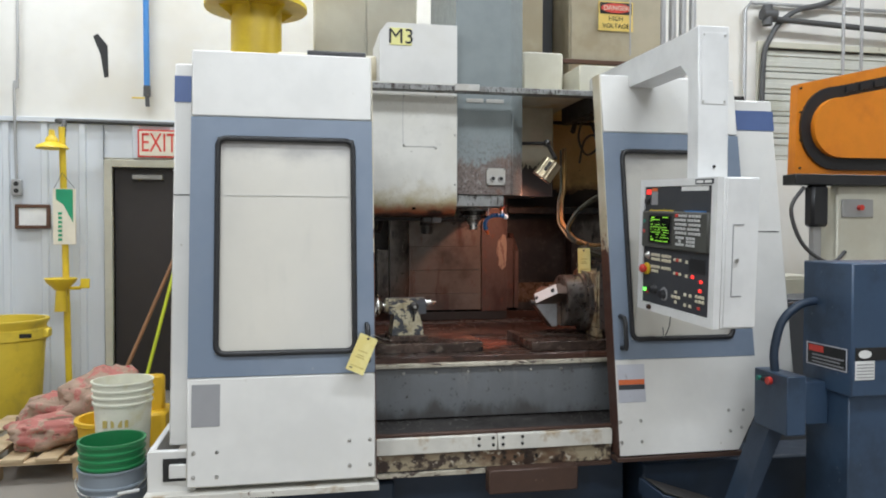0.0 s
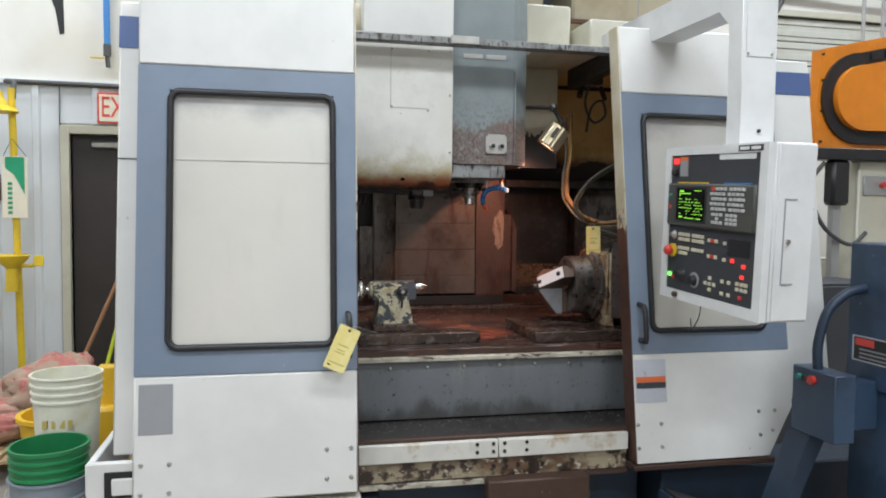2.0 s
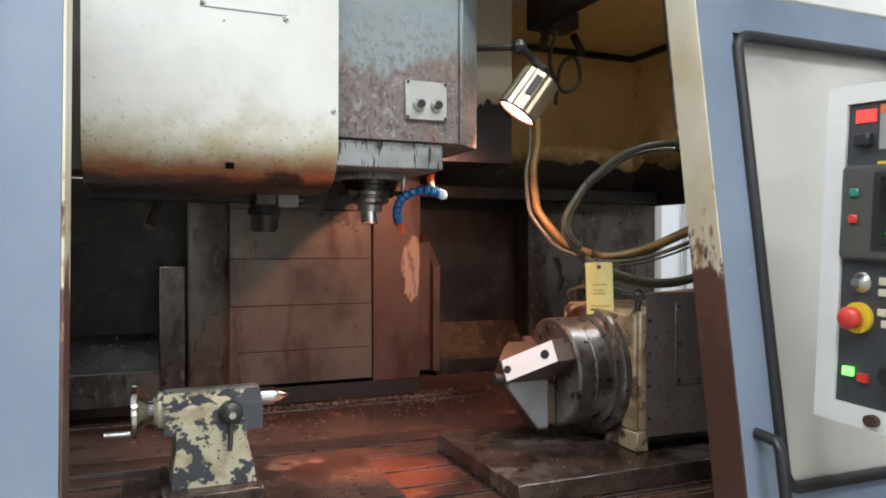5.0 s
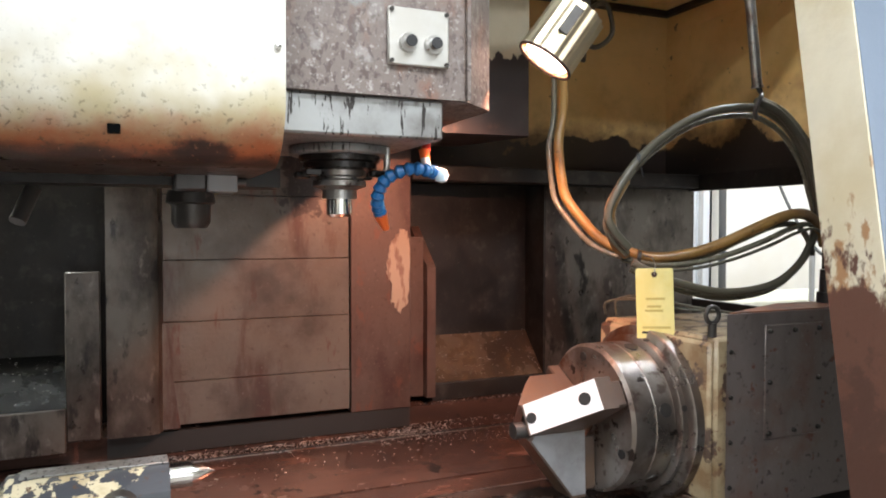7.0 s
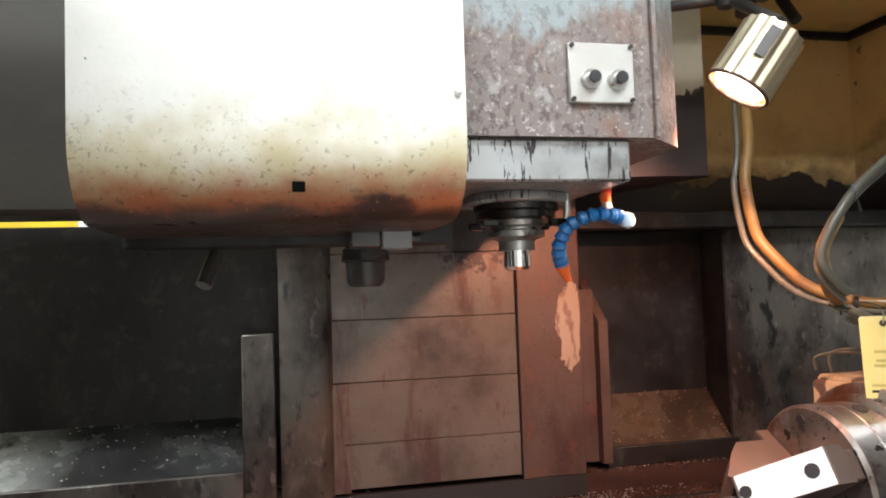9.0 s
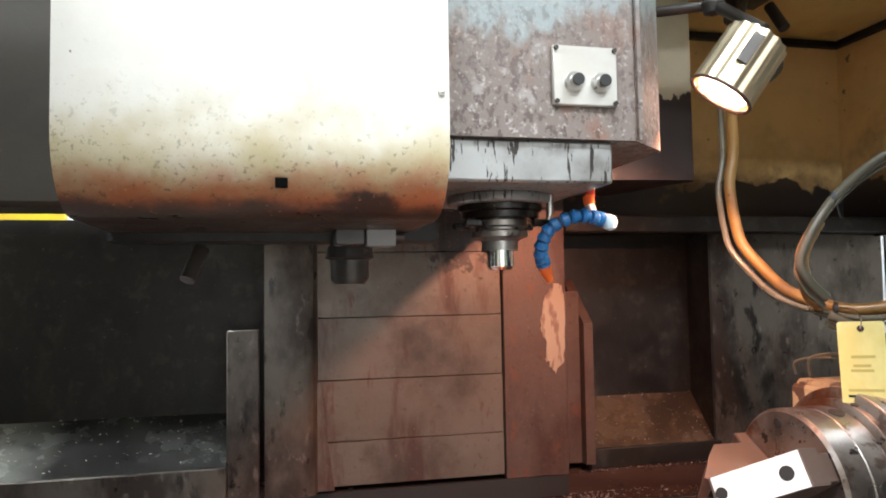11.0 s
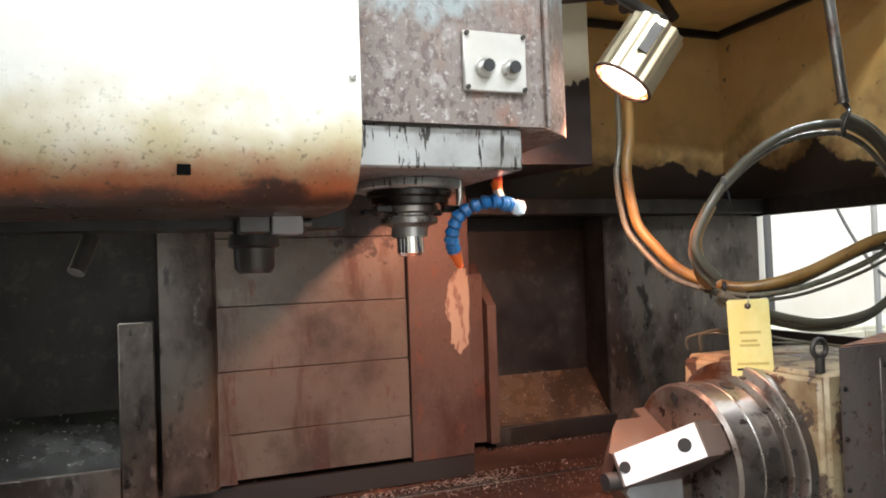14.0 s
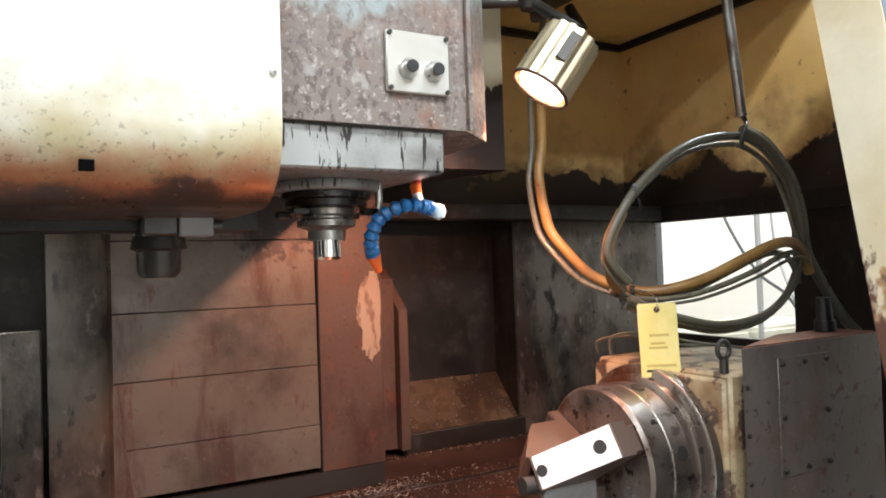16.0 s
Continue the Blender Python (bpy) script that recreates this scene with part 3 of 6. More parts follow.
def lathe(bm, profile, centre, segs=32, axis="z"):
    """Rings of (radius, height) turned round an axis through centre."""
    c, rings = Vector(centre), []
    for r, h in profile:
        ring = []
        for k in range(segs):
            a, b = r * math.cos(k * math.tau / segs), r * math.sin(k * math.tau / segs)
            ring.append(bm.verts.new(c + Vector({"z": (a, b, h), "x": (h, a, b), "y": (b, h, a)}[axis])))
        rings.append(ring)
    for a, b in zip(rings, rings[1:]):
        for k in range(segs):
            f = bm.faces.new((a[k], a[(k + 1) % segs], b[(k + 1) % segs], b[k]))
            f.smooth = True
    return bm


def rounded(x0, x1, z0, z1, r, n=6):
    out = []
    for cx, cz, a0 in ((x1 - r, z1 - r, 0), (x0 + r, z1 - r, 90), (x0 + r, z0 + r, 180), (x1 - r, z0 + r, 270)):
        out += [(cx + r * math.cos(radians(a0 + 90 * k / n)), cz + r * math.sin(radians(a0 + 90 * k / n))) for k in range(n + 1)]
    return out


def ring_box(bm, xs, ys, zs):
    """A frame: a box with a rectangular hole through it, along y. xs and zs: outer, inner, inner, outer."""
    grid = {(i, j, k): bm.verts.new((xs[i], ys[j], zs[k])) for i in range(4) for j in range(2) for k in range(4)}
    for i in range(3):
        for k in range(3):
            if (i, k) == (1, 1):
                continue
            for j in range(2):
                bm.faces.new((grid[i, j, k], grid[i + 1, j, k], grid[i + 1, j, k + 1], grid[i, j, k + 1]))
    for a, b in [((i, 0), (i + 1, 0)) for i in range(3)] + [((i, 3), (i + 1, 3)) for i in range(3)] + [((0, k), (0, k + 1)) for k in range(3)] + [((3, k), (3, k + 1)) for k in range(3)] + [((1, 1), (2, 1)), ((1, 2), (2, 2)), ((1, 1), (1, 2)), ((2, 1), (2, 2))]:
        bm.faces.new((grid[a[0], 0, a[1]], grid[b[0], 0, b[1]], grid[b[0], 1, b[1]], grid[a[0], 1, a[1]]))
    return bm


def shear(bm, k, z_mid=1.38):
    """Lean back: y grows with height."""
    for v in bm.verts:
        v.co.y += k * (v.co.z - z_mid)
    return bm


BASES = {}


def thing(name, x, y, z, label, category, group="", kind="", m=None):
    """An Empty at a thing's base; its parts are drawn in world metres, or, with m, in the frame m."""
    ob = new(name)
    ob.empty_display_size = 0.05
    ob.matrix_basis = m or Matrix.Translation((x, y, z))
    BASES[ob.name] = Matrix.Identity(4) if m else Matrix.Translation((-x, -y, -z))
    return tagged(ob, label, category, group, kind)


def mesh_of(name, bm, material, smooth=False):
    me = bpy.data.meshes.new(name)
    bmesh.ops.recalc_face_normals(bm, faces=bm.faces)
    bm.to_mesh(me)
    bm.free()
    for p in me.polygons:
        p.use_smooth = smooth is not None
    if not smooth:
        me.set_sharp_from_angle(angle=radians(40))
    me.materials.append(M[material] if isinstance(material, str) else material)
    return me


def part(name, bm, material, parent, label="", smooth=False):
    ob = new(name, bm if isinstance(bm, bpy.types.Mesh) else mesh_of(name, bm, material, smooth))
    ob.parent = parent
    ob.matrix_parent_inverse = BASES.get(parent.name, Matrix.Identity(4))
    return tagged(ob, label)


def solid(name, bm, material, label, category, group="", kind="", smooth=False):
    """A thing of one mesh."""
    return tagged(new(name, mesh_of(name, bm, material, smooth)), label, category, group, kind)


def B():
    return bmesh.new()


def word(text, size, m, material, parent, name="lettering", thick=0.0008):
    cu = bpy.data.curves.new(name, "FONT")
    cu.body, cu.size, cu.extrude, cu.align_x, cu.align_y = text, size, thick, "CENTER", "CENTER"
    cu.materials.append(M[material])
    ob = new(name, cu)
    ob.parent = parent
    ob.matrix_parent_inverse = BASES.get(parent.name, Matrix.Identity(4))
    ob.matrix_basis = m
    return ob


# ---- the hall ----
WALL_Y, HX0, HX1, HY0, HZ = 7.2, -5.0, 9.0, -7.0, 6.0
tagged(solid("floor", box(B(), HX0, HX1, HY0, WALL_Y + 0.2, -0.15, 0), "concrete", "stained grey concrete shop floor", "floor", kind="structure"))
tagged(solid("ceiling", box(B(), HX0, HX1, HY0, WALL_Y + 0.2, HZ, HZ + 0.15), "insulator", "white insulated hall roof", "ceiling", kind="structure"))
solid("wall_west", box(B(), HX0 - 0.2, HX0, HY0, WALL_Y + 0.2, 0, HZ), "wall_white", "plain white hall wall", "wall", kind="structure")
solid("wall_east", box(B(), HX1, HX1 + 0.2, HY0, WALL_Y + 0.2, 0, HZ), "wall_white", "plain white hall wall", "wall", kind="structure")
solid("wall_south", box(B(), HX0, HX1, HY0 - 0.2, HY0, 0, HZ), "wall_white", "plain white hall wall", "wall", kind="structure")

DX0, DX1, DZ = -1.435, -0.52, 2.005
GX0, GX1, GZ0, GZ = 4.89, 8.2, 2.2, 3.36
north = B()
for a, b, z0, z1 in ((HX0, DX0, 0, HZ), (DX0, DX1, DZ, HZ), (DX1, GX0, 0, HZ), (GX0, GX1, GZ, HZ), (GX0, GX1, 0, GZ0), (GX1, HX1, 0, HZ)):
    box(north, a, b, WALL_Y, WALL_Y + 0.2, z0, z1)
north = solid("wall_north", north, "wall_white", "white insulated wall with stained sheet metal below", "wall", kind="structure")
# ribbed metal sheets on the lower part of the wall
for a, b, z1 in ((HX0, DX0 - 0.07, 2.38), (DX0 - 0.07, DX1 + 0.07, 2.38), (DX1 + 0.07, GX0 - 0.1, 2.38)):
    z0 = 2.09 if a < DX0 < b else 0.0
    sheet_bm = B()
    x = a
    pts = []
    while x < b:
        pts += [(x, 0.0), (min(x + 0.235, b), 0.0), (min(x + 0.247, b), -0.022), (min(x + 0.293, b), -0.022)]
        x += 0.305
    pts.append((b, 0.0))
    front, back = [], []
    for px, py in pts:
        front.append((sheet_bm.verts.new((px, WALL_Y - 0.012 + py, z0)), sheet_bm.verts.new((px, WALL_Y - 0.012 + py, z1))))
    for (v0, v1), (w0, w1) in zip(front, front[1:]):
        if (v0.co - w0.co).length > 1e-5:
            sheet_bm.faces.new((v0, w0, w1, v1))
    part("metal_sheet", sheet_bm, "wall_panel", north, "ribbed white metal wall sheet")
part("cap_rail", box(B(), HX0, GX0 - 0.1, WALL_Y - 0.05, WALL_Y - 0.001, 2.382, 2.425, 0.004), "wall_panel", north, "white cap rail along the wall sheets")
part("torn_hole", prism(B(), [(-1.59, 3.15), (-1.55, 3.17), (-1.47, 3.07), (-1.465, 2.80), (-1.50, 2.79), (-1.53, 2.99)], "y", WALL_Y - 0.004, WALL_Y - 0.001), "ink", north, "black torn hole in the wall")

door = thing("door_1", -0.98, WALL_Y, 0, "dark brown steel exit door, shut, in a cream frame", "door", kind="structure")
part("leaf", box(B(), DX0 + 0.005, DX1 - 0.005, WALL_Y + 0.03, WALL_Y + 0.075, 0.01, DZ - 0.005, 0.003), "door_brown", door)
fr = B()
box(fr, DX0 - 0.065, DX0, WALL_Y - 0.05, WALL_Y + 0.06, 0, DZ + 0.065, 0.004)
box(fr, DX1, DX1 + 0.065, WALL_Y - 0.05, WALL_Y + 0.06, 0, DZ + 0.065, 0.004)
box(fr, DX0, DX1, WALL_Y - 0.05, WALL_Y + 0.06, DZ, DZ + 0.065, 0.004)
part("door_frame", fr, "door_frame", door, "worn cream door frame")
part("closer", box(B(), DX0 + 0.16, DX0 + 0.42, WALL_Y - 0.02, WALL_Y + 0.03, 1.90, 1.945, 0.006), "silver", door, "silver door closer")

ex = thing("exit_sign", -1.0, WALL_Y - 0.03, 2.1, "red and cream exit sign above the door", "sign")
part("plate", box(B(), -1.22, -0.86, WALL_Y - 0.045, WALL_Y - 0.03, 2.095, 2.34, 0.002), "exit_red", ex)
part("face", box(B(), -1.205, -0.875, WALL_Y - 0.048, WALL_Y - 0.0455, 2.11, 2.325), "sign_cream", ex)
word("EXIT", 0.25, pose(-1.04, WALL_Y - 0.0495, 2.217, 90) @ Matrix.Diagonal((0.6, 0.95, 1, 1)), "exit_red", ex)

gd = thing("wall_hatch", 6.5, WALL_Y, GZ0, "dirty cream slatted loading hatch in the wall, shut", "hatch", kind="structure")
nz = 5
for i in range(nz):
    z0 = GZ0 + i * (GZ - GZ0) / nz
    slat = box(B(), GX0, GX1, WALL_Y + 0.03, WALL_Y + 0.07, z0 + 0.006, z0 + (GZ - GZ0) / nz - 0.006, 0.004)
    for g in range(2):
        box(slat, GX0 + 0.02, GX1 - 0.02, WALL_Y + 0.018, WALL_Y + 0.031, z0 + 0.05 + g * 0.11, z0 + 0.11 + g * 0.11, 0.004)
    part("panel", slat, "garage", gd)
gf = B()
box(gf, GX0 - 0.06, GX0, WALL_Y - 0.03, WALL_Y + 0.05, GZ0, GZ + 0.06, 0.004)
box(gf, GX0, GX1, WALL_Y - 0.03, WALL_Y + 0.05, GZ, GZ + 0.06, 0.004)
part("door_frame", gf, "door_frame", gd, "rusty cream door frame")


def pipe(name, pts, r, material, label, category="pipe", smooth_steps=0):
    p = smooth_path(pts, smooth_steps) if smooth_steps else [Vector(q) for q in pts]
    return solid(name, tube(B(), p, r, 10), material, label, category)


W = WALL_Y
pipe("air_pipe", [(-1.15, W - 0.06, HZ), (-1.135, W - 0.06, 2.72)], 0.025, "pipe_blue", "blue compressed-air drop pipe on the wall")
valve = thing("air_valve", -1.135, W - 0.06, 2.6, "black air valve with a brass lever on the pipe's end", "valve")
part("body", cyl(cyl(B(), (-1.135, W - 0.06, 2.72), (-1.135, W - 0.06, 2.63), 0.03), (-1.135, W - 0.06, 2.63), (-1.13, W - 0.06, 2.54), 0.018), "conduit_dark", valve)
part("lever", box(B(), -1.26, -1.15, W - 0.075, W - 0.06, 2.605, 2.617, 0.002), "safety_yellow", valve, "yellow lever")
pipe("wall_conduit", [(-2.18, W - 0.05, HZ), (-2.18, W - 0.05, 2.9), (-2.21, W - 0.05, 2.7), (-2.2, W - 0.05, 1.87)], 0.012, "conduit", "thin grey wall conduit", smooth_steps=4)
sb = thing("switch_box", -2.195, W - 0.04, 1.75, "small grey outlet box on the wall", "outlet")
part("box_body", box(B(), -2.235, -2.155, W - 0.075, W - 0.03, 1.745, 1.885, 0.006), "conduit", sb)
for z in (1.785, 1.845):
    part("socket", cyl(B(), (-2.195, W - 0.078, z), (-2.195, W - 0.074, z), 0.02, segs=14), "ink", sb)
pf = thing("picture_frame", -2.07, W - 0.03, 1.46, "brown framed paper notice hung on the wall", "picture frame")
ff = B()
for a, b, c, d in ((-2.215, -1.935, 1.64, 1.67), (-2.215, -1.935, 1.46, 1.49), (-2.215, -2.185, 1.49, 1.64), (-1.965, -1.935, 1.49, 1.64)):
    box(ff, a, b, W - 0.06, W - 0.035, c, d, 0.004)
part("frame", ff, "frame_brown", pf)
part("paper", box(B(), -2.185, -1.965, W - 0.048, W - 0.04, 1.49, 1.64), "label_white", pf)

# emergency shower and eyewash
EX, EY = -1.735, 6.85
ew = thing("emergency_shower", EX, EY, 0, "yellow emergency shower and eyewash station on a pipe", "eyewash station")
part("pipe", cyl(B(), (EX + 0.03, EY, 0), (EX - 0.01, EY, 2.30), 0.026, segs=14), "safety_yellow", ew)
part("arm_pipe", tube(B(), smooth_path([(EX + 0.0, EY, 2.22), (EX + 0.0, EY + 0.03, 2.34), (EX + 0.0, EY + 0.12, 2.37), (EX + 1.0, EY + 0.15, 2.365)], 5), 0.02, 8), "conduit_dark", ew, "dark supply pipe")
part("shower_head", lathe(B(), [(0.02, 2.23), (0.045, 2.20), (0.05, 2.17), (0.11, 2.145), (0.125, 2.12), (0.12, 2.115), (0.03, 2.13)], (EX - 0.075, EY - 0.04, 0), 24), "safety_yellow", ew)
part("head_elbow", cyl(B(), (EX - 0.075, EY - 0.04, 2.21), (EX - 0.075, EY - 0.04, 2.27), 0.028, 0.02, 12), "safety_yellow", ew)
part("bowl", lathe(B(), [(0.02, 0.93), (0.05, 0.96), (0.11, 1.02), (0.125, 1.05), (0.12, 1.055), (0.04, 1.0)], (EX - 0.01, EY - 0.06, 0), 24), "safety_yellow", ew)
part("drain", cyl(B(), (EX - 0.01, EY - 0.06, 0.78), (EX - 0.01, EY - 0.06, 0.95), 0.05, 0.04, 16), "safety_yellow", ew)
part("push_handle", tube(B(), [Vector((EX + 0.03, EY - 0.05, 0.97)), Vector((EX + 0.13, EY - 0.06, 0.97)), Vector((EX + 0.2, EY - 0.08, 1.03))], 0.014, 8), "safety_yellow", ew)
part("paddle", box(B(), EX + 0.15, EX + 0.22, EY - 0.10, EY - 0.085, 0.97, 1.05, 0.004), "safety_yellow", ew)
es = thing("eyewash_sign", EX + 0.03, EY - 0.05, 1.33, "green and cream safety sign hung on the shower pipe", "sign")
part("board", box(B(), EX - 0.07, EX + 0.105, EY - 0.05, EY - 0.04, 1.33, 1.79, 0.002), "sign_cream", es)
part("green_field", prism(B(), [(EX - 0.045, 1.785), (EX + 0.085, 1.785), (EX + 0.085, 1.51), (EX + 0.01, 1.66), (EX - 0.045, 1.70)], "y", EY - 0.053, EY - 0.0505), "sign_green", es)
for i in range(7):
    part("mark_bar", box(B(), EX - 0.03, EX + 0.0, EY - 0.053, EY - 0.0505, 1.36 + i * 0.036, 1.38 + i * 0.036), "sign_green", es)
part("cord", tube(B(), [Vector((EX - 0.06, EY - 0.045, 1.79)), Vector((EX, EY - 0.04, 1.92)), Vector((EX + 0.1, EY - 0.045, 1.79))], 0.003, 6), "conduit_dark", es)

# trash can
can = thing("trash_can", -2.02, 6.35, 0, "scuffed yellow round plastic trash can", "trash can")
part("bin", lathe(B(), [(0.0, 0.02), (0.235, 0.0), (0.25, 0.03), (0.285, 0.60), (0.285, 0.62), (0.30, 0.63), (0.30, 0.70), (0.29, 0.71), (0.30, 0.74), (0.315, 0.76), (0.315, 0.775), (0.285, 0.775), (0.24, 0.05), (0.0, 0.05)], (-2.02, 6.35, 0), 36), "can_yellow", can)
part("grip", box(B(), -1.735, -1.69, 6.30, 6.40, 0.63, 0.70, 0.01), "can_yellow", can)
part("mark_bar", box(B(), -1.87, -1.745, 6.12, 6.125, 0.655, 0.685, 0, pose(0, 0, 0)), "ink", can)

# pallet with sacks
pal = thing("pallet", -1.55, 5.3, 0, "pale wooden pallet on the concrete floor", "pallet")
for y in (4.86, 5.35, 5.84):
    for x in (-2.13, -1.55, -1.03):
        part("block", box(B(), x - 0.06, x + 0.06, y - 0.05, y + 0.05, 0.002, 0.10, 0.004), "wood", pal)
    part("stringer", box(B(), -2.2, -0.97, y - 0.05, y + 0.05, 0.10, 0.118, 0.002), "wood", pal)
for i in range(7):
    x = -2.15 + i * 0.185
    part("deck_board", box(B(), x - 0.06, x + 0.06, 4.80, 5.92, 0.119, 0.139, 0.003), "wood", pal)


def sack(name, cx, cy, cz, sx, sy, sz, turn, label, seed):
    bm = B()
    bmesh.ops.create_icosphere(bm, subdivisions=4, radius=1.0)
    for v in bm.verts:
        c = v.co
        p = Vector((abs(c.x) ** 0.6 * math.copysign(1, c.x), abs(c.y) ** 0.6 * math.copysign(1, c.y), abs(c.z) ** 0.75 * math.copysign(1, c.z)))
        d = noise.noise(p * 1.7 + Vector((seed, 0, 0))) * 0.26 + noise.noise(p * 9 + Vector((seed, seed, 0))) * 0.05 + noise.noise(p * 4.5 + Vector((0, seed, 0))) * 0.10
        d -= abs(noise.noise(p * 3.1 + Vector((seed, 3, seed)))) * 0.34 + abs(noise.noise(p * 7.0 + Vector((2, seed, 1)))) * 0.12 - 0.10
        p *= 1 + d
        v.co = Vector((p.x * sx, p.y * sy, max(p.z, -0.82) * sz))
    bmesh.ops.transform(bm, matrix=pose(cx, cy, cz, *turn), verts=bm.verts)
    return solid(name, bm, "sack", label, "sack", "sacks on the pallet", smooth=True)


sack("paper_sack", -1.27, 5.14, 0.215, 0.25, 0.19, 0.09, (0, 0, 24), "crumpled brown and red paper sack on the pallet", 1.0)
sack("paper_sack", -1.06, 5.41, 0.315, 0.26, 0.20, 0.19, (0, -14, 60), "crumpled red striped paper sack leaning on another", 4.0)
sack("paper_sack", -1.32, 5.46, 0.25, 0.22, 0.20, 0.115, (0, 0, -20), "slumped brown paper sack on the pallet", 7.0)


def bucket(name, x, y, z, r0, r1, h, material, label, ribs=3, handle=True, extra=()):
    ob = thing(name, x, y, z, label, "bucket", "buckets beside the machine")
    prof = [(0.0, 0.004), (r0, 0.0)]
    for i in range(ribs):
        hh = h * (0.70 + 0.085 * i)
        rr = r0 + (r1 - r0) * hh / h
        prof += [(rr, hh), (rr + 0.008, hh + 0.004), (rr + 0.008, hh + 0.012), (rr + 0.001, hh + 0.016)]
    prof += [(r1, h - 0.012), (r1 + 0.007, h - 0.008), (r1 + 0.007, h), (r1 - 0.004, h), (r0 - 0.006, 0.012), (0.0, 0.012)]
    part("pail", lathe(B(), [(r, z + q) for r, q in prof], (x, y, 0), 36), material, ob)
    if handle:
        zz = z + h * 0.86
        pts = [(x + (r1 + 0.012) * math.cos(a), y + (r1 + 0.012) * math.sin(a) * 0.99, zz - 0.05 * abs(math.sin(a)) - 0.0) for a in np.linspace(math.pi, math.tau, 14)]
        part("wire_handle", tube(B(), [Vector(p) for p in pts], 0.003, 6), "silver", ob, "steel wire handle")
        g = pts[9]
        part("grip", cyl(B(), (g[0] - 0.035, g[1] + 0.0, g[2]), (g[0] + 0.05, g[1] + 0.02, g[2] + 0.005), 0.008, segs=10), "label_white", ob, "white plastic grip")
    return ob


bucket("bucket", -0.625, 3.80, 0.0, 0.122, 0.14, 0.385, "bucket_grey", "grey plastic bucket holding a green one", 2)
bucket("bucket", -0.625, 3.80, 0.118, 0.118, 0.137, 0.385, "bucket_green", "green plastic bucket nested in a grey one", 4, False)
wb = bucket("bucket", -0.68, 4.24, 0.30, 0.122, 0.142, 0.385, "bucket_white", "white plastic bucket with faded yellow marks", 3, False)
for i, (a, w) in enumerate(((-0.055, 0.02), (-0.02, 0.016), (0.015, 0.02), (0.045, 0.016))):
    part("mark_bar", box(B(), -0.68 + a - w / 2, -0.68 + a + w / 2, 4.24 - 0.131, 4.24 - 0.125, 0.47, 0.505), "tag_ink", wb)
bucket("bucket", -0.68, 4.24, 0.0, 0.122, 0.14, 0.30, "bucket_grey", "grey bucket under a white one", 1, False)
mop = thing("mop_bucket", -0.78, 4.82, 0, "orange-yellow plastic mop bucket with a wringer", "mop bucket")
part("tub", lathe(B(), [(0.0, 0.01), (0.16, 0.0), (0.20, 0.33), (0.215, 0.34), (0.215, 0.36), (0.19, 0.36), (0.15, 0.03), (0.0, 0.03)], (-0.86, 4.82, 0), 28), "bucket_yellow", mop)
part("wringer", box(box(B(), -0.72, -0.56, 4.70, 4.95, 0.02, 0.40, 0.02), -0.69, -0.58, 4.78, 4.84, 0.38, 0.60, 0.015), "bucket_yellow", mop)

pipe("broom", [(-1.36, 6.80, 0.02), (-0.80, 7.10, 1.46)], 0.016, "wood_brown", "brown wooden broom handle leaning by the door", "broom")
pipe("mop", [(-1.12, 6.70, 0.02), (-0.78, 7.10, 1.60)], 0.015, "lime", "lime green mop handle leaning by the door", "mop")

# jib crane column and cabinets behind the machine
jib = thing("jib_crane", -0.11, 5.75, 0, "yellow steel jib crane column with a flange", "crane")
part("column", cyl(B(), (-0.11, 5.75, 0), (-0.11, 5.75, 4.6), 0.178, segs=40), "safety_yellow", jib)
part("flange", cyl(B(), (-0.11, 5.75, 3.03), (-0.11, 5.75, 3.06), 0.36, segs=40), "safety_yellow", jib)
for a in (200, 260, 320, 20):
    c, s = math.cos(radians(a)), math.sin(radians(a))
    g = prism(B(), [(0.17, 2.95), (0.27, 3.03), (0.17, 3.03)], "y", -0.008, 0.008)
    bmesh.ops.transform(g, matrix=pose(-0.11, 5.75, 0, 0, 0, a), verts=g.verts)
    part("gusset", g, "safety_yellow", jib)


def cabinet_box(name, x0, x1, y0, y1, z0, z1, material, label, doors=1):
    ob = thing(name, (x0 + x1) / 2, (y0 + y1) / 2, z0, label, "cabinet")
    part("body", box(B(), x0, x1, y0 + 0.02, y1, z0, z1, 0.006), material, ob)
    w = (x1 - x0) / doors
    for i in range(doors):
        part("door", box(B(), x0 + i * w + 0.008, x0 + (i + 1) * w - 0.008, y0, y0 + 0.019, z0 + 0.02, z1 - 0.02, 0.004), material, ob)
    return ob


cabinet_box("control_cabinet", 0.30, 1.10, 6.0, 6.4, 0.0, 3.9, "cabinet_pale", "tall beige control cabinet behind the machine", 2)
hv = cabinet_box("high_voltage_cabinet", 2.17, 2.90, 5.5, 6.0, 0.0, 3.9, "cabinet", "beige electrical cabinet behind the machine", 1)
part("bottom_rail", box(B(), 1.78, 2.88, 5.44, 5.47, 2.682, 2.712, 0.003), "frame_brown", hv, "brown rail")
# dark panel added in place of the shaded gap between the cabinets
cabinet_box("cable_duct", 1.985, 2.165, 5.86, 6.0, 0.0, 3.9, "dark_grey", "dark panel added for the dark gap between the cabinets", 1)
cabinet_box("side_cabinet", 1.75, 1.98, 5.55, 6.0, 0.0, 3.9, "cabinet", "narrow beige cabinet beside the electrical cabinet", 1)
for i in range(5):
    pipe("conduit_riser", [(3.02 + i * 0.09, 5.9, 0.0), (3.02 + i * 0.09, 5.9, HZ)], 0.03, "conduit", "grey steel conduit running up behind the machine")
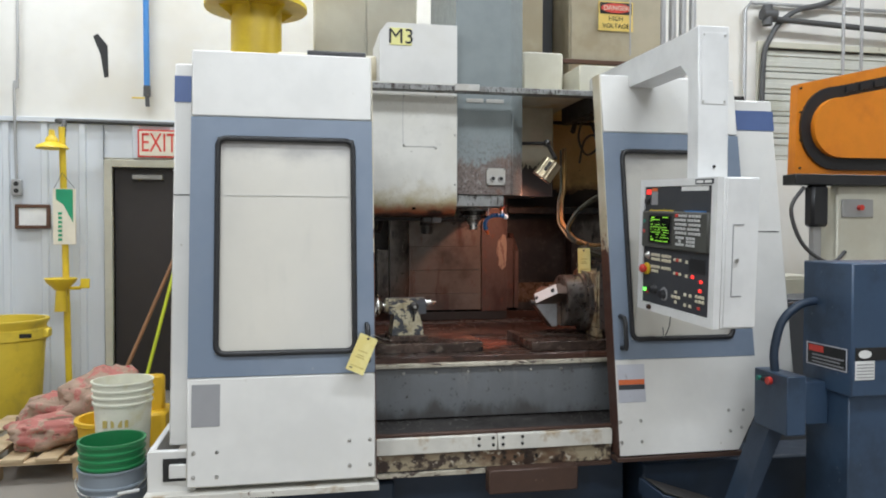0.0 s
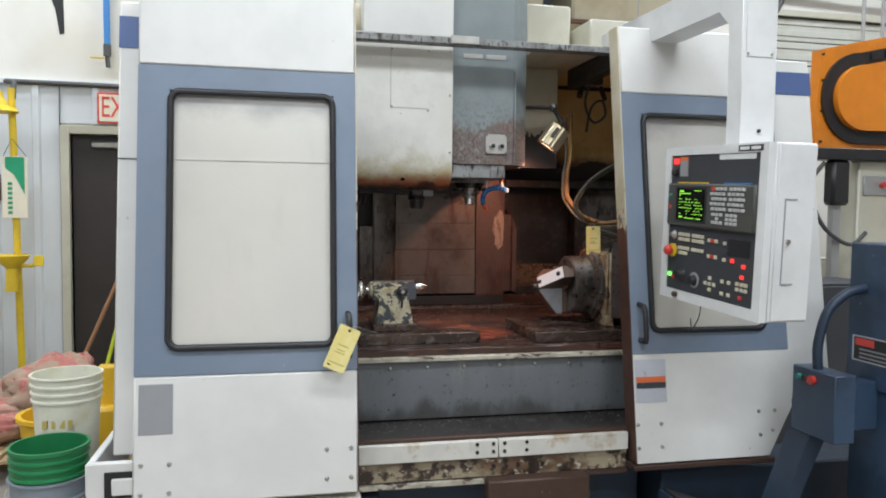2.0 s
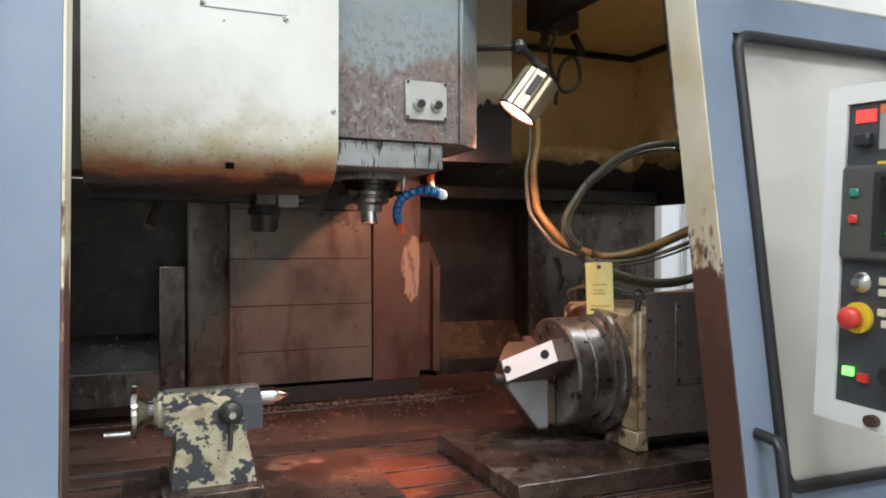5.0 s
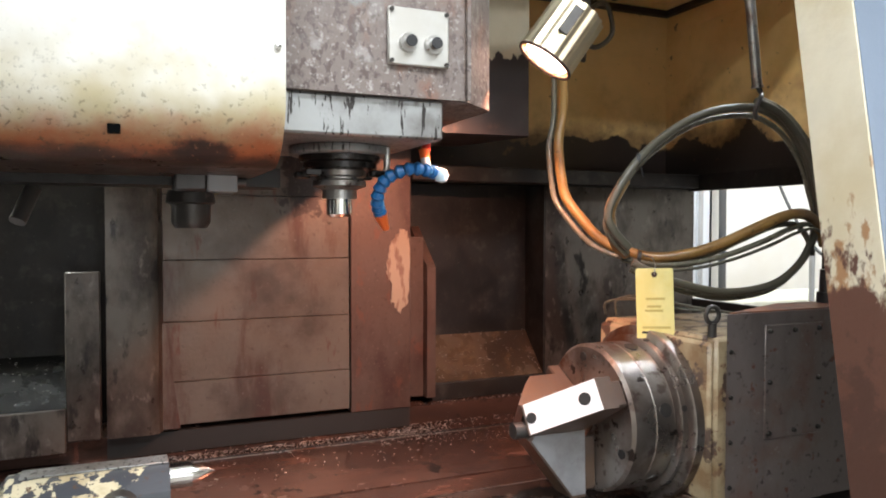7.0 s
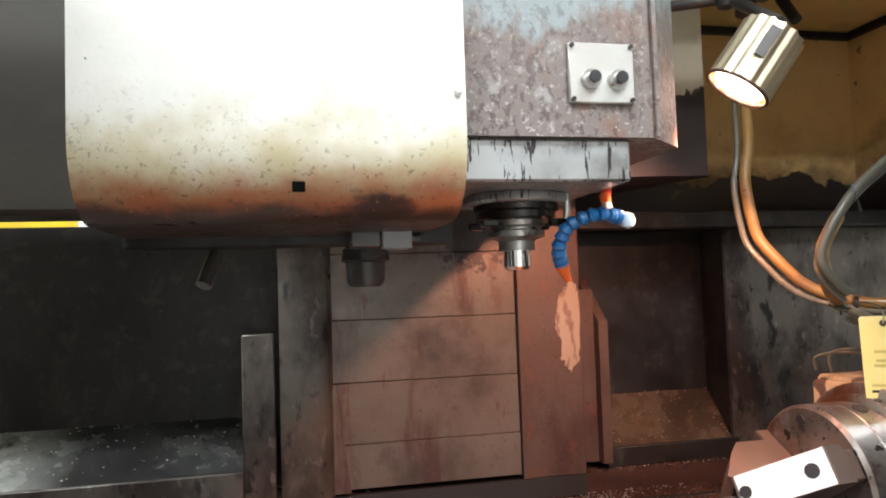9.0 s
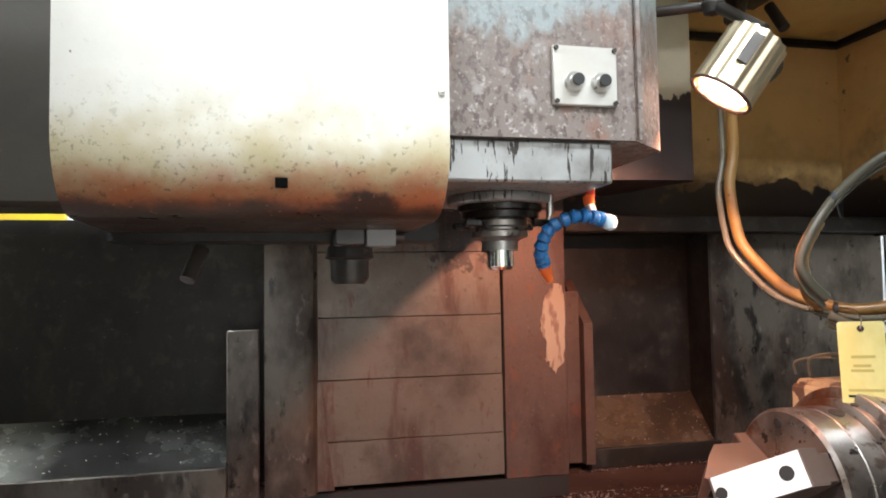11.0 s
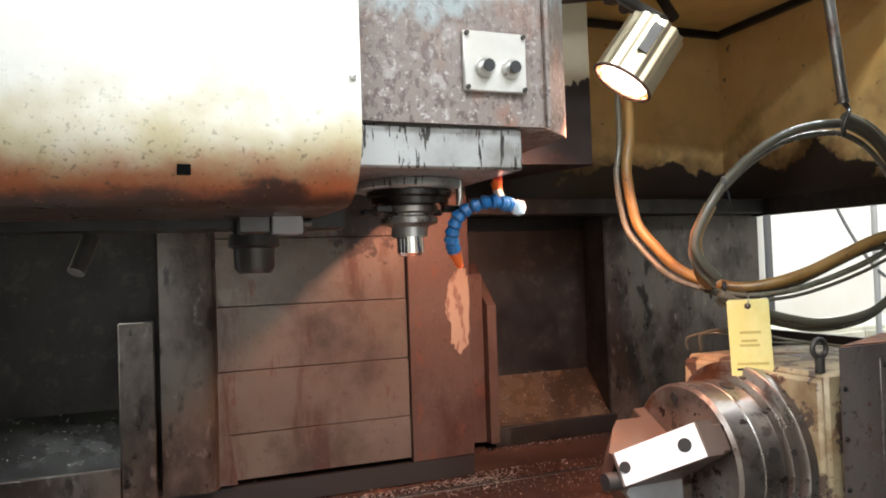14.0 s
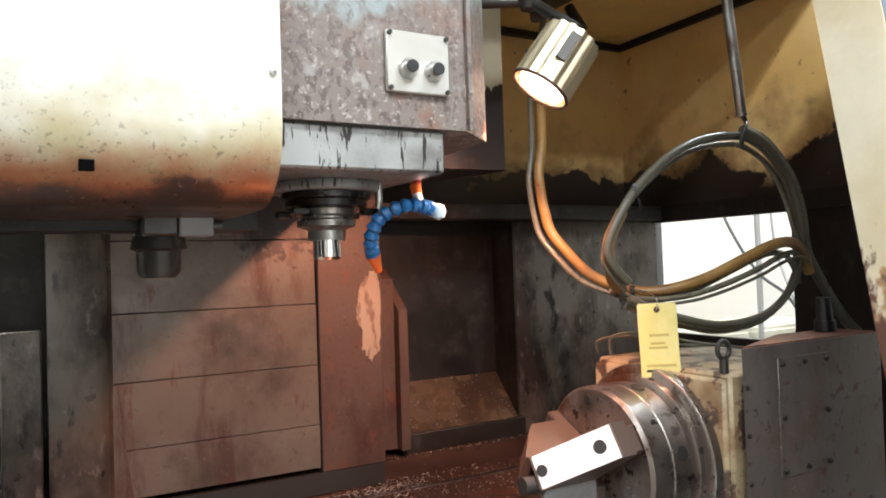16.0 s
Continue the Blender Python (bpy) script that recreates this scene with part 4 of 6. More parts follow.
dg = thing("danger_sign", 2.52, 5.49, 2.94, "yellow danger sign on the electrical cabinet", "sign")
part("plate", box(B(), 2.385, 2.66, 5.484, 5.488, 2.945, 3.165, 0.001), "sign_yellow", dg)
part("black_field", box(B(), 2.397, 2.648, 5.481, 5.4835, 3.07, 3.155), "ink", dg)
part("red_oval", prism(B(), [(2.522 + 0.118 * math.cos(a), 3.113 + 0.036 * math.sin(a)) for a in np.linspace(0, math.tau, 24)[:-1]], "y", 5.478, 5.4805), "exit_red", dg)
word("DANGER", 0.05, pose(2.522, 5.4765, 3.112, 90), "sign_cream", dg)
word("HIGH", 0.048, pose(2.522, 5.482, 3.035, 90), "ink", dg)
word("VOLTAGE", 0.048, pose(2.522, 5.482, 2.98, 90), "ink", dg)
pipe("hanging_chain_rod", [(2.60, 5.40, 2.75), (2.585, 5.40, HZ)], 0.006, "conduit", "thin steel rod in front of the cabinet", "rod")
pipe("wall_conduit", [(4.67, W - 0.05, 0.0), (4.67, W - 0.05, 3.72), (4.73, W - 0.05, 3.80), (6.6, W - 0.05, 3.80), (8.0, W - 0.05, 3.80)], 0.018, "conduit", "grey conduit bent along the wall")
pipe("heavy_cable", [(4.86, W - 0.08, 0.3), (4.85, W - 0.08, 2.9), (4.93, W - 0.1, 3.45), (5.2, W - 0.1, 3.72), (5.7, W - 0.1, 3.9), (6.6, W - 0.1, 4.6)], 0.028, "conduit_dark", "heavy dark cable curving up the wall", "cable", 6)
pipe("dark_pipe", [(4.85, W - 0.14, 3.62), (5.4, W - 0.14, 3.60), (8.2, W - 0.14, 3.5)], 0.03, "conduit_dark", "dark pipe above the garage door")
fit_ob = thing("pipe_fitting", 4.86, W - 0.14, 3.6, "dark pipe fitting on the wall", "pipe fitting")
part("body", cyl(cyl(B(), (4.80, W - 0.14, 3.66), (4.95, W - 0.14, 3.66), 0.06), (4.86, W - 0.14, 3.55), (4.86, W - 0.14, 3.75), 0.05), "conduit_dark", fit_ob)
for px in (4.55, 4.72):
    pipe("drop_rod", [(px, 5.6, 2.35), (px, 5.6, HZ)], 0.014, "conduit", "steel drop rod from the roof", "rod")

# orange machine beyond the conveyor
om = thing("orange_machine", 4.4, 5.2, 0, "orange machine arm with black cable guide on a cream base", "machine")
part("arm", prism(B(), [(3.68, 1.86), (5.6, 1.86), (5.6, 2.92), (3.70, 2.50)], "y", 5.0, 5.08), "orange", om)
oval = [(3.99 + 0.28 * math.cos(radians(a)), 2.19 + 0.30 * math.sin(radians(a))) for a in range(90, 271, 12)]
part("cable_guide", prism(B(), [(5.6, 2.84)] + oval + [(5.6, 1.90)], "y", 4.975, 5.0), "gasket", om, "black cable guide track")
oval2 = [(4.0 + 0.215 * math.cos(radians(a)), 2.19 + 0.215 * math.sin(radians(a))) for a in range(90, 271, 12)]
part("side_plate", prism(B(), [(5.6, 2.74)] + oval2 + [(5.6, 1.98)], "y", 4.93, 4.974), "orange", om)
for i in range(13):
    gx_, gz_ = 4.06 + i * 0.115, 2.455 + (0.07 + i * 0.115) * 0.2
    part("guide_link", prism(B(), [(gx_, gz_ - 0.022), (gx_ + 0.085, gz_ - 0.005), (gx_ + 0.085, gz_ + 0.038), (gx_, gz_ + 0.021)], "y", 4.958, 4.9745), "black", om)
for bx, bz in ((3.72, 1.90), (3.72, 2.1), (3.72, 2.3), (3.72, 2.47)):
    part("bolt", cyl(B(), (bx, 5.0, bz), (bx, 4.99, bz), 0.009, segs=10), "dark_bolt", om)
part("ledge", box(B(), 3.64, 5.6, 4.93, 5.08, 1.78, 1.855, 0.005), "gasket", om, "black ledge under the arm")
part("base", box(B(), 4.03, 5.4, 5.0, 5.2, 0.0, 1.78, 0.01), "cabinet_pale", om, "pale cream base")
part("switch_plate", box(B(), 4.06, 4.32, 4.985, 4.999, 1.55, 1.68, 0.004), "conduit", om, "grey switch plate")
part("knob", cyl(B(), (4.2, 4.985, 1.62), (4.2, 4.955, 1.62), 0.02), "red", om, "red knob")
part("hook_block", box(B(), 3.79, 3.93, 4.95, 5.05, 1.48, 1.78, 0.02), "black", om, "black cable clamp")
part("loop_cable", tube(B(), smooth_path([(3.72, 4.95, 1.76), (3.62, 4.95, 1.6), (3.72, 4.95, 1.35), (3.95, 4.97, 1.22), (4.1, 5.0, 1.3)], 6), 0.014, 8), "conduit_dark", om, "loop of dark cable")
part("support_post", box(B(), 3.84, 3.90, 5.0, 5.05, 0.0, 1.78), "conduit", om)
cabinet_box("dark_cabinet", 3.1, 3.9, 4.6, 5.0, 0.0, 1.0, "dark_grey", "low dark cabinet behind the conveyor", 1)
cabinet_box("cream_cabinet", 3.0, 4.2, 5.35, 5.8, 0.0, 1.10, "cabinet_pale", "low cream cabinet beyond the machine's side", 2)
cabinet_box("parts_shelf", 4.3, 5.5, 4.3, 4.9, 0.02, 0.45, "cabinet_pale", "low cream shelf on the floor", 1)

pipe("grey_conduit", [(3.6, 5.29, 0.0), (3.6, 5.29, 1.98)], 0.013, "conduit", "grey conduit standing beyond the machine's side")
pipe("loose_cable", [(3.6, 5.62, 1.98), (3.6, 5.46, 1.60), (3.6, 5.30, 1.36), (3.6, 5.16, 1.26), (3.6, 5.10, 1.16), (3.6, 5.14, 1.02)], 0.007, "conduit_dark", "thin loose cable hanging beyond the machine's side", "cable", 6)
pipe("loose_cable", [(3.62, 5.24, 1.98), (3.62, 5.22, 1.5), (3.62, 5.12, 1.2), (3.62, 5.08, 1.02)], 0.006, "conduit", "thin pale cable hanging beyond the machine's side", "cable", 6)

# chip conveyor standing at the machine's side
cv = thing("chip_conveyor", 2.5, 3.1, 0, "blue steel chip conveyor with discharge head and control box", "chip conveyor")
part("head", box(B(), 2.41, 2.95, 2.9, 3.20, 0.765, 1.312, 0.006), "conv_blue", cv, "blue discharge head")
part("column", box(B(), 2.425, 2.80, 2.93, 3.19, 0.0, 0.764, 0.005), "conv_blue", cv)
part("back_cover", prism(B(), [(3.21, 0.5), (3.21, 1.25), (3.30, 1.18), (3.42, 0.95), (3.46, 0.5)], "x", 2.62, 2.95), "base_blue", cv, "curved blue rear cover")
part("name_plate", box(B(), 2.4065, 2.4095, 2.92, 3.165, 0.862, 0.959, 0.001), "ink", cv, "black and red maker's plate")
part("plate_edge", ring_box(B(), (2.920, 2.926, 3.159, 3.165), (2.4045, 2.4064), (0.862, 0.867, 0.954, 0.959)), "sticker_lilac", cv)
for ob in (cv.children[-1],):
    for v in ob.data.vertices:
        v.co = Vector((v.co.y, v.co.x, v.co.z))
part("plate_mark", box(B(), 2.4045, 2.4064, 3.06, 3.15, 0.922, 0.949), "exit_red", cv, "red mark on the plate")
for i in range(3):
    part("plate_bar", box(B(), 2.4045, 2.4064, 2.94 + 0.02 * (i % 2), 3.13, 0.875 + i * 0.015, 0.881 + i * 0.015), "sticker_grey", cv)
part("warning_label", box(B(), 2.425, 2.515, 2.8965, 2.8995, 0.835, 0.912, 0.001), "label_white", cv, "white warning label")
for i in range(5):
    part("label_bar", box(B(), 2.432, 2.508, 2.895, 2.8964, 0.844 + i * 0.013, 0.848 + i * 0.013), "sticker_grey", cv)
part("warning_field", box(B(), 2.425, 2.60, 2.8965, 2.8995, 0.914, 0.967, 0.001), "ink", cv, "black label field")
part("warning_oval", prism(B(), [(2.468 + 0.03 * math.cos(a), 0.940 + 0.017 * math.sin(a)) for a in np.linspace(0, math.tau, 20)[:-1]], "y", 2.8945, 2.8964), "label_white", cv)
jbx = part("control_box", box(B(), 2.185, 2.275, 2.99, 3.215, 0.592, 0.840, 0.004), "conv_blue", cv, "blue push-button control box")
part("box_bracket", box(B(), 2.276, 2.424, 3.05, 3.15, 0.62, 0.80, 0.003), "conv_blue", cv)
for i, (mt, r) in enumerate((("teal", 0.011), ("ink", 0.010), ("red", 0.017))):
    part("push_button", cyl(B(), (2.1845, 3.17 - i * 0.035, 0.803), (2.168, 3.17 - i * 0.035, 0.803), r, segs=14), mt, jbx)
part("cable", tube(B(), smooth_path([(2.22, 3.12, 0.838), (2.215, 3.12, 0.93), (2.25, 3.12, 1.05), (2.33, 3.12, 1.12), (2.42, 3.12, 1.14)], 6), 0.018, 8), "base_blue", cv, "dark flexible conduit")
part("incline", prism(B(), [(2.195, 0.591), (2.27, 0.591), (2.10, 0.22), (2.05, 0.22)], "y", 3.12, 3.24), "base_blue", cv, "inclined conveyor trough")
part("feed_trough", prism(B(), [(1.70, 0.335), (2.05, 0.215), (2.13, 0.215), (2.13, 0.15), (2.03, 0.15), (1.70, 0.27)], "y", 3.12, 3.34), "base_blue", cv, "blue chip trough")
# block added to cover the bright floor with dark behind the conveyor
part("coolant_tank", box(B(), 1.80, 2.95, 3.50, 3.75, 0.0, 0.34, 0.01), "base_blue", cv, "dark blue block added to darken the space behind the conveyor")
part("trough_lining", prism(B(), [(1.72, 0.336), (2.05, 0.222), (2.05, 0.226), (1.72, 0.340)], "y", 3.14, 3.33), "dark_steel", cv)
# ---- the machining centre ----
KL, KR, YL, YR = 0.13, 0.15, 3.425, 3.535
mc = thing("machining_centre", 1.06, 4.2, 0, "large white and blue-grey vertical machining centre, doors open", "machine tool")


def machine_door(x0, x1, wx0, wx1, y, k, handle_x, inner_x, name_label, chamfer=0.0):
    t = 0.085
    body = part("sliding_door", shear(box(B(), x0, x1, y, y + t, 0.42, 0.845, 0.006), k), "white", mc, name_label)
    if chamfer:
        bpy.data.objects.remove(body)
        body = part("sliding_door", shear(prism(B(), [(x0, 0.42), (x1 - chamfer, 0.42), (x1, 0.42 + 1.6 * chamfer), (x1, 0.845), (x0, 0.845)], "y", y, y + t), k), "white", mc, name_label)
    part("upper_panel", shear(box(B(), x0, x1, y, y + t, 1.917, 2.2, 0.006), k), "white", body, "white upper door panel")
    band = B()
    z0, z1 = 0.847, 1.915
    ring_box(band, (x0, wx0, wx1, x1), (y + 0.001, y + t), (z0, 0.935, 1.83, z1))
    part("blue_band", shear(band, k), "blue_grey", body, "blue-grey painted band round the window")
    pane = shear(box(B(), wx0 - 0.005, wx1 + 0.005, y + 0.012, y + 0.02, 0.93, 1.835), k)
    part("window_pane", pane, "pane", body, "hazy off-white window pane")
    loop = [Vector((p[0], y - 0.003, p[1])) for p in rounded(wx0 + 0.004, wx1 - 0.004, 0.939, 1.826, 0.035)]
    part("gasket", shear(tube(B(), loop, 0.0115, 10, True), k), "gasket", body, "black rubber window gasket")
    hz0, hz1 = 0.90, 1.045
    h = [(handle_x, y, hz0), (handle_x, y - 0.045, hz0 + 0.004), (handle_x, y - 0.052, hz0 + 0.02), (handle_x, y - 0.052, hz1 - 0.02), (handle_x, y - 0.045, hz1 - 0.004), (handle_x, y, hz1)]
    part("handle", shear(tube(B(), [Vector(p) for p in h], 0.011, 10), k), "black", body, "black pull handle")
    edge = B()
    ex0, ex1 = (inner_x - 0.004, inner_x - 0.0005) if inner_x == x0 else (inner_x + 0.0005, inner_x + 0.004)
    box(edge, ex0, ex1, y + 0.002, y + t, 0.42, 2.2)
    part("door_edge", shear(edge, k), "door_edge", body, "stained cream door edge")
    return body


ld = machine_door(-0.232, 0.519, -0.127, 0.44, YL, KL, 0.487, 0.519, "white sliding door with a blue-grey window band")
rd = machine_door(1.635, 2.347, 1.722, 2.245, YR, KR, 1.672, 1.635, "white sliding door behind the control pendant", 0.12)
# thin strip added for a line reflected in the left pane
part("pane_seam", shear(box(B(), -0.12, 0.435, YL + 0.0095, YL + 0.0118, 1.5845, 1.5875), KL), "reflection_grey", ld)


def bolt(x, y, z, r, parent, k=0.0, zm=1.38, material="silver"):
    yy = y + k * (z - zm)
    part("bolt", lathe(B(), [(0.0, -0.006), (r * 0.7, -0.005), (r, -0.001), (r, 0.004)], (x, yy, z), 12, "y"), material, parent)


for bx, bz in ((-0.205, 0.555), (-0.115, 0.555), (-0.205, 0.46), (-0.115, 0.46), (0.41, 0.575), (0.495, 0.575), (0.41, 0.475), (0.495, 0.475)):
    bolt(bx, YL, bz, 0.008, ld, KL)
for bx, bz in ((1.645, 0.57), (1.745, 0.57), (1.645, 0.48), (1.745, 0.48), (2.19, 0.60), (2.265, 0.60), (2.19, 0.505), (2.25, 0.52)):
    bolt(bx, YR, bz, 0.008, rd, KR)
part("grey_sticker", shear(box(B(), -0.215, -0.105, YL - 0.0015, YL - 0.0003, 0.655, 0.82), KL), "sticker_grey", ld, "plain grey square sticker")
st = part("warning_sticker", shear(box(B(), 1.64, 1.775, YR - 0.0015, YR - 0.0003, 0.655, 0.825), KR), "sticker_lilac", rd, "pale warning sticker")
part("orange_stripe", shear(box(B(), 1.645, 1.772, YR - 0.003, YR - 0.0016, 0.735, 0.757), KR), "orange_red", rd, "orange stripe of the sticker")
part("dark_stripe", shear(box(B(), 1.645, 1.772, YR - 0.003, YR - 0.0016, 0.712, 0.734), KR), "dark_grey", rd, "dark stripe of the sticker")

# fixed fenders behind the doors
fl = part("side_fender", shear(box(B(), -0.315, -0.20, YL + 0.10, YL + 0.16, 0.56, 2.16, 0.006), KL), "white", mc, "white fixed fender with a navy stripe")
part("stripe", shear(box(B(), -0.3155, -0.24, YL + 0.0965, YL + 0.0995, 1.99, 2.105), KL), "navy_stripe", fl)
part("seam", shear(box(B(), -0.3155, -0.23, YL + 0.098, YL + 0.0995, 1.588, 1.592), KL), "ink", fl)
fr_ = part("side_fender", shear(box(B(), 2.30, 2.605, YR + 0.08, YR + 0.14, 0.62, 2.115, 0.006), KR), "white", mc, "white fixed fender with a navy stripe")
part("stripe", shear(box(B(), 2.38, 2.6055, YR + 0.0765, YR + 0.0795, 1.957, 2.06), KR), "navy_stripe", fr_)
part("seam", shear(box(B(), 2.40, 2.585, YR + 0.078, YR + 0.0795, 1.438, 1.442), KR), "ink", fr_)
part("base_ledge", box(box(B(), -0.385, -0.20, 3.345, 3.375, 0.385, 0.56, 0.004), -0.385, -0.36, 3.375, 4.9, 0.40, 0.56, 0.004), "white", mc, "white base ledge at the machine's side")
part("ledge_slot", box(B(), -0.325, -0.235, 3.340, 3.3445, 0.44, 0.53), "ink", mc)
part("ledge_tongue", box(B(), -0.30, -0.20, 3.325, 3.3395, 0.455, 0.51, 0.003), "white", mc)
part("bottom_rail", box(B(), -0.39, 0.53, 3.285, 3.46, 0.372, 0.398, 0.002), "lip", mc, "worn white bottom rail")
part("bottom_rail", box(B(), 1.62, 2.25, 3.385, 3.46, 0.392, 0.412, 0.002), "rust", mc, "rusty bottom rail")
part("bottom_rail", box(B(), 0.53, 1.04, 3.45, 3.47, 0.36, 0.380, 0.002), "chipped_cream", mc, "chipped cream bottom rail")
part("bottom_rail", box(B(), 1.04, 1.62, 3.45, 3.47, 0.365, 0.384, 0.002), "rust", mc, "rusty bottom rail")

# outer shell
# unseen opening, added so that hall light reaches the tray's left end
west = B()
for a, b, c, d in ((3.70, 4.45, 0.565, 2.1), (4.95, 5.05, 0.565, 1.57), (4.45, 4.95, 0.565, 1.10)):
    box(west, -0.325, -0.30, a, b, c, d)
part("west_wall", west, "white", mc, "white side wall with an unseen opening added for light")
for a, b, c, d in ((3.85, 5.05, 0.4, 1.19), (3.85, 4.345, 1.19, 1.55), (4.885, 5.05, 1.19, 1.55), (3.85, 5.05, 1.55, 2.10), (4.1, 5.05, 2.1005, 2.18)):
    part("east_wall", box(B(), 2.53, 2.555, a, b, c, d), "cream_in", mc, "oil-stained cream side wall sheet")
part("window_trim", box(B(), 2.50, 2.529, 3.9, 5.0, 1.548, 1.60), "lining_dark", mc, "greasy ledge over the side opening")
part("side_lining", box(B(), 2.512, 2.529, 3.86, 4.347, 0.8, 1.547), "lining_dark", mc, "near-black lining beside the opening")
part("back_wall", box(B(), 0.70, 2.53, 5.0, 5.05, 0.3, 2.2), "cream_in", mc, "oil-stained cream rear wall")
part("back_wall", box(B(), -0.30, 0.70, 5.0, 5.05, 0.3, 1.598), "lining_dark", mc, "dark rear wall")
part("roof", box(B(), 1.42, 1.765, 4.06, 5.0, 2.18, 2.20), "roof_pale", mc, "pale cream roof sheet")
part("roof", box(B(), 1.768, 2.53, 4.20, 5.0, 2.182, 2.20), "cream_roof", mc, "yellowed cream roof sheet")
# dark panel added to stand for the shade right of the roof beam
part("roof_header", box(B(), 1.80, 2.50, 3.945, 3.985, 2.08, 2.16, 0.003), "lining_dark", mc, "dark panel added for the shade behind the roof rail")
part("roof_beam", box(B(), 1.752, 1.80, 3.945, 4.52, 2.08, 2.1795, 0.003), "lining_dark", mc, "dark beam under the roof")
part("roof_angle", box(B(), 1.70, 2.529, 4.978, 4.9995, 2.158, 2.1795, 0.002), "lining_dark", mc, "dark strip along the roof's edge")
part("roof_angle", box(B(), 2.508, 2.5295, 4.12, 4.977, 2.158, 2.1795, 0.002), "lining_dark", mc, "dark strip along the roof's edge")
part("roof_rail", shear(box(B(), 0.45, 1.75, 3.88, 3.94, 2.135, 2.165, 0.003), 0.0), "steel_worn", mc, "grey steel roof rail")
part("rail_joint", box(B(), 0.965, 1.09, 3.872, 3.879, 2.138, 2.172, 0.002), "alu", mc)
part("stain_ledge", box(B(), 1.50, 2.53, 4.80, 4.87, 1.555, 1.60, 0.004), "lining_dark", mc, "greasy ledge across the rear wall")
part("rear_lining", box(B(), 1.50, 1.945, 4.96, 4.985, 0.9, 1.555), "lining_dark", mc, "near-black rear lining")
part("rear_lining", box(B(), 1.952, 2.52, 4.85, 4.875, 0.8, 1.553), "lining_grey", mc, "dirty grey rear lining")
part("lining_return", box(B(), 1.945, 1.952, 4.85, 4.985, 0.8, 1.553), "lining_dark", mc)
# extended past the tray to fill the gap beside the post with dark
part("rear_lining", box(B(), -0.28, 0.855, 4.96, 4.985, 0.75, 1.56), "lining_dark", mc, "near-black rear lining")
part("side_lining", box(B(), -0.299, -0.28, 3.72, 4.44, 0.5, 1.9), "lining_dark", mc, "near-black side lining")
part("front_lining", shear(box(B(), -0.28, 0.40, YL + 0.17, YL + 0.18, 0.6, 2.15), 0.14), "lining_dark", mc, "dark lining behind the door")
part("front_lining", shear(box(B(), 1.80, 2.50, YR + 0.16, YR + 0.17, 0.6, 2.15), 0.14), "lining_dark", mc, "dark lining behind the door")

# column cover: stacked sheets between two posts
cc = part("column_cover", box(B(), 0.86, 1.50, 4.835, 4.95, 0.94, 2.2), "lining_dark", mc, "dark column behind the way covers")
zs = [0.948, 1.053, 1.198, 1.347, 1.505, 1.66]
for a, b in zip(zs, zs[1:]):
    n = 0.006 * zs.index(a)
    part("sheet", box(B(), 0.862, 1.3235, 4.797 + n * 0.35, 4.815 + n * 0.35, a + 0.0005, b - 0.0005, 0.0012), "sheet", cc)
part("right_strip", box(B(), 1.3245, 1.492, 4.788, 4.82, 0.938, 1.66, 0.002), "strip", cc, "rust-brown strip beside the sheets")
pts = [(1.448, 1.405), (1.466, 1.425), (1.48, 1.415), (1.487, 1.39), (1.488, 1.30), (1.482, 1.225), (1.468, 1.205), (1.457, 1.195), (1.446, 1.215), (1.434, 1.23), (1.436, 1.27), (1.423, 1.31), (1.426, 1.345), (1.431, 1.384)]
random.seed(3)
rag = []
for (ax_, az_), (bx_, bz_) in zip(pts, pts[1:] + pts[:1]):
    for f in (0.0, 0.25, 0.5, 0.75):
        rag.append((min(1.490, ax_ + (bx_ - ax_) * f + random.uniform(-0.003, 0.003)), az_ + (bz_ - az_) * f + random.uniform(-0.006, 0.006)))
part("peeled_patch", prism(B(), rag, "y", 4.7860, 4.7878), "bare_patch", cc, "pale peeled patch on the strip")
bend = [(0.742, 4.83), (0.742, 4.745), (0.835, 4.745), (0.852, 4.752), (0.862, 4.772), (0.868, 4.83)]
part("left_post", prism(B(), bend, "z", 0.945, 1.66), "lining_grey", cc, "dirty grey folded post")
part("lower_fold", prism(B(), [(0.85, 0.948), (0.90, 0.948), (0.868, 1.20), (0.85, 1.20)], "y", 4.77, 4.79), "sheet", cc)
part("right_post", prism(B(), [(4.80, 0.955), (4.99, 0.955), (4.99, 1.43), (4.93, 1.43), (4.80, 1.317)], "x", 1.545, 1.57), "strip", mc, "folded steel side plate")
part("post_web", box(B(), 1.493, 1.545, 4.83, 4.85, 0.955, 1.40), "strip", mc)
part("left_plate", box(B(), 0.66, 0.731, 4.73, 4.75, 0.95, 1.327, 0.003), "lining_grey", mc, "dirty grey upright plate")
part("chip_chute", prism(B(), [(4.85, 0.955), (4.985, 1.10), (4.985, 1.13), (4.85, 0.985)], "x", 1.572, 1.958), "chute", mc, "sloping brown chip chute")
part("chute_lip", box(B(), 1.572, 1.962, 4.835, 4.849, 0.935, 0.985, 0.002), "lining_dark", mc)
part("chute_clip", box(B(), 1.95, 1.975, 4.955, 4.962, 1.09, 1.145, 0.002), "alu", mc, "small steel clip")
part("chip_tray", prism(B(), [(4.735, 1.005), (4.985, 1.10), (4.985, 1.12), (4.735, 1.022)], "x", -0.28, 0.658), "tray", mc, "dark oily chip tray, painted pale at its lit left end")
part("tray_lip", box(B(), -0.28, 0.66, 4.72, 4.734, 0.93, 1.026, 0.002), "lining_grey", mc)
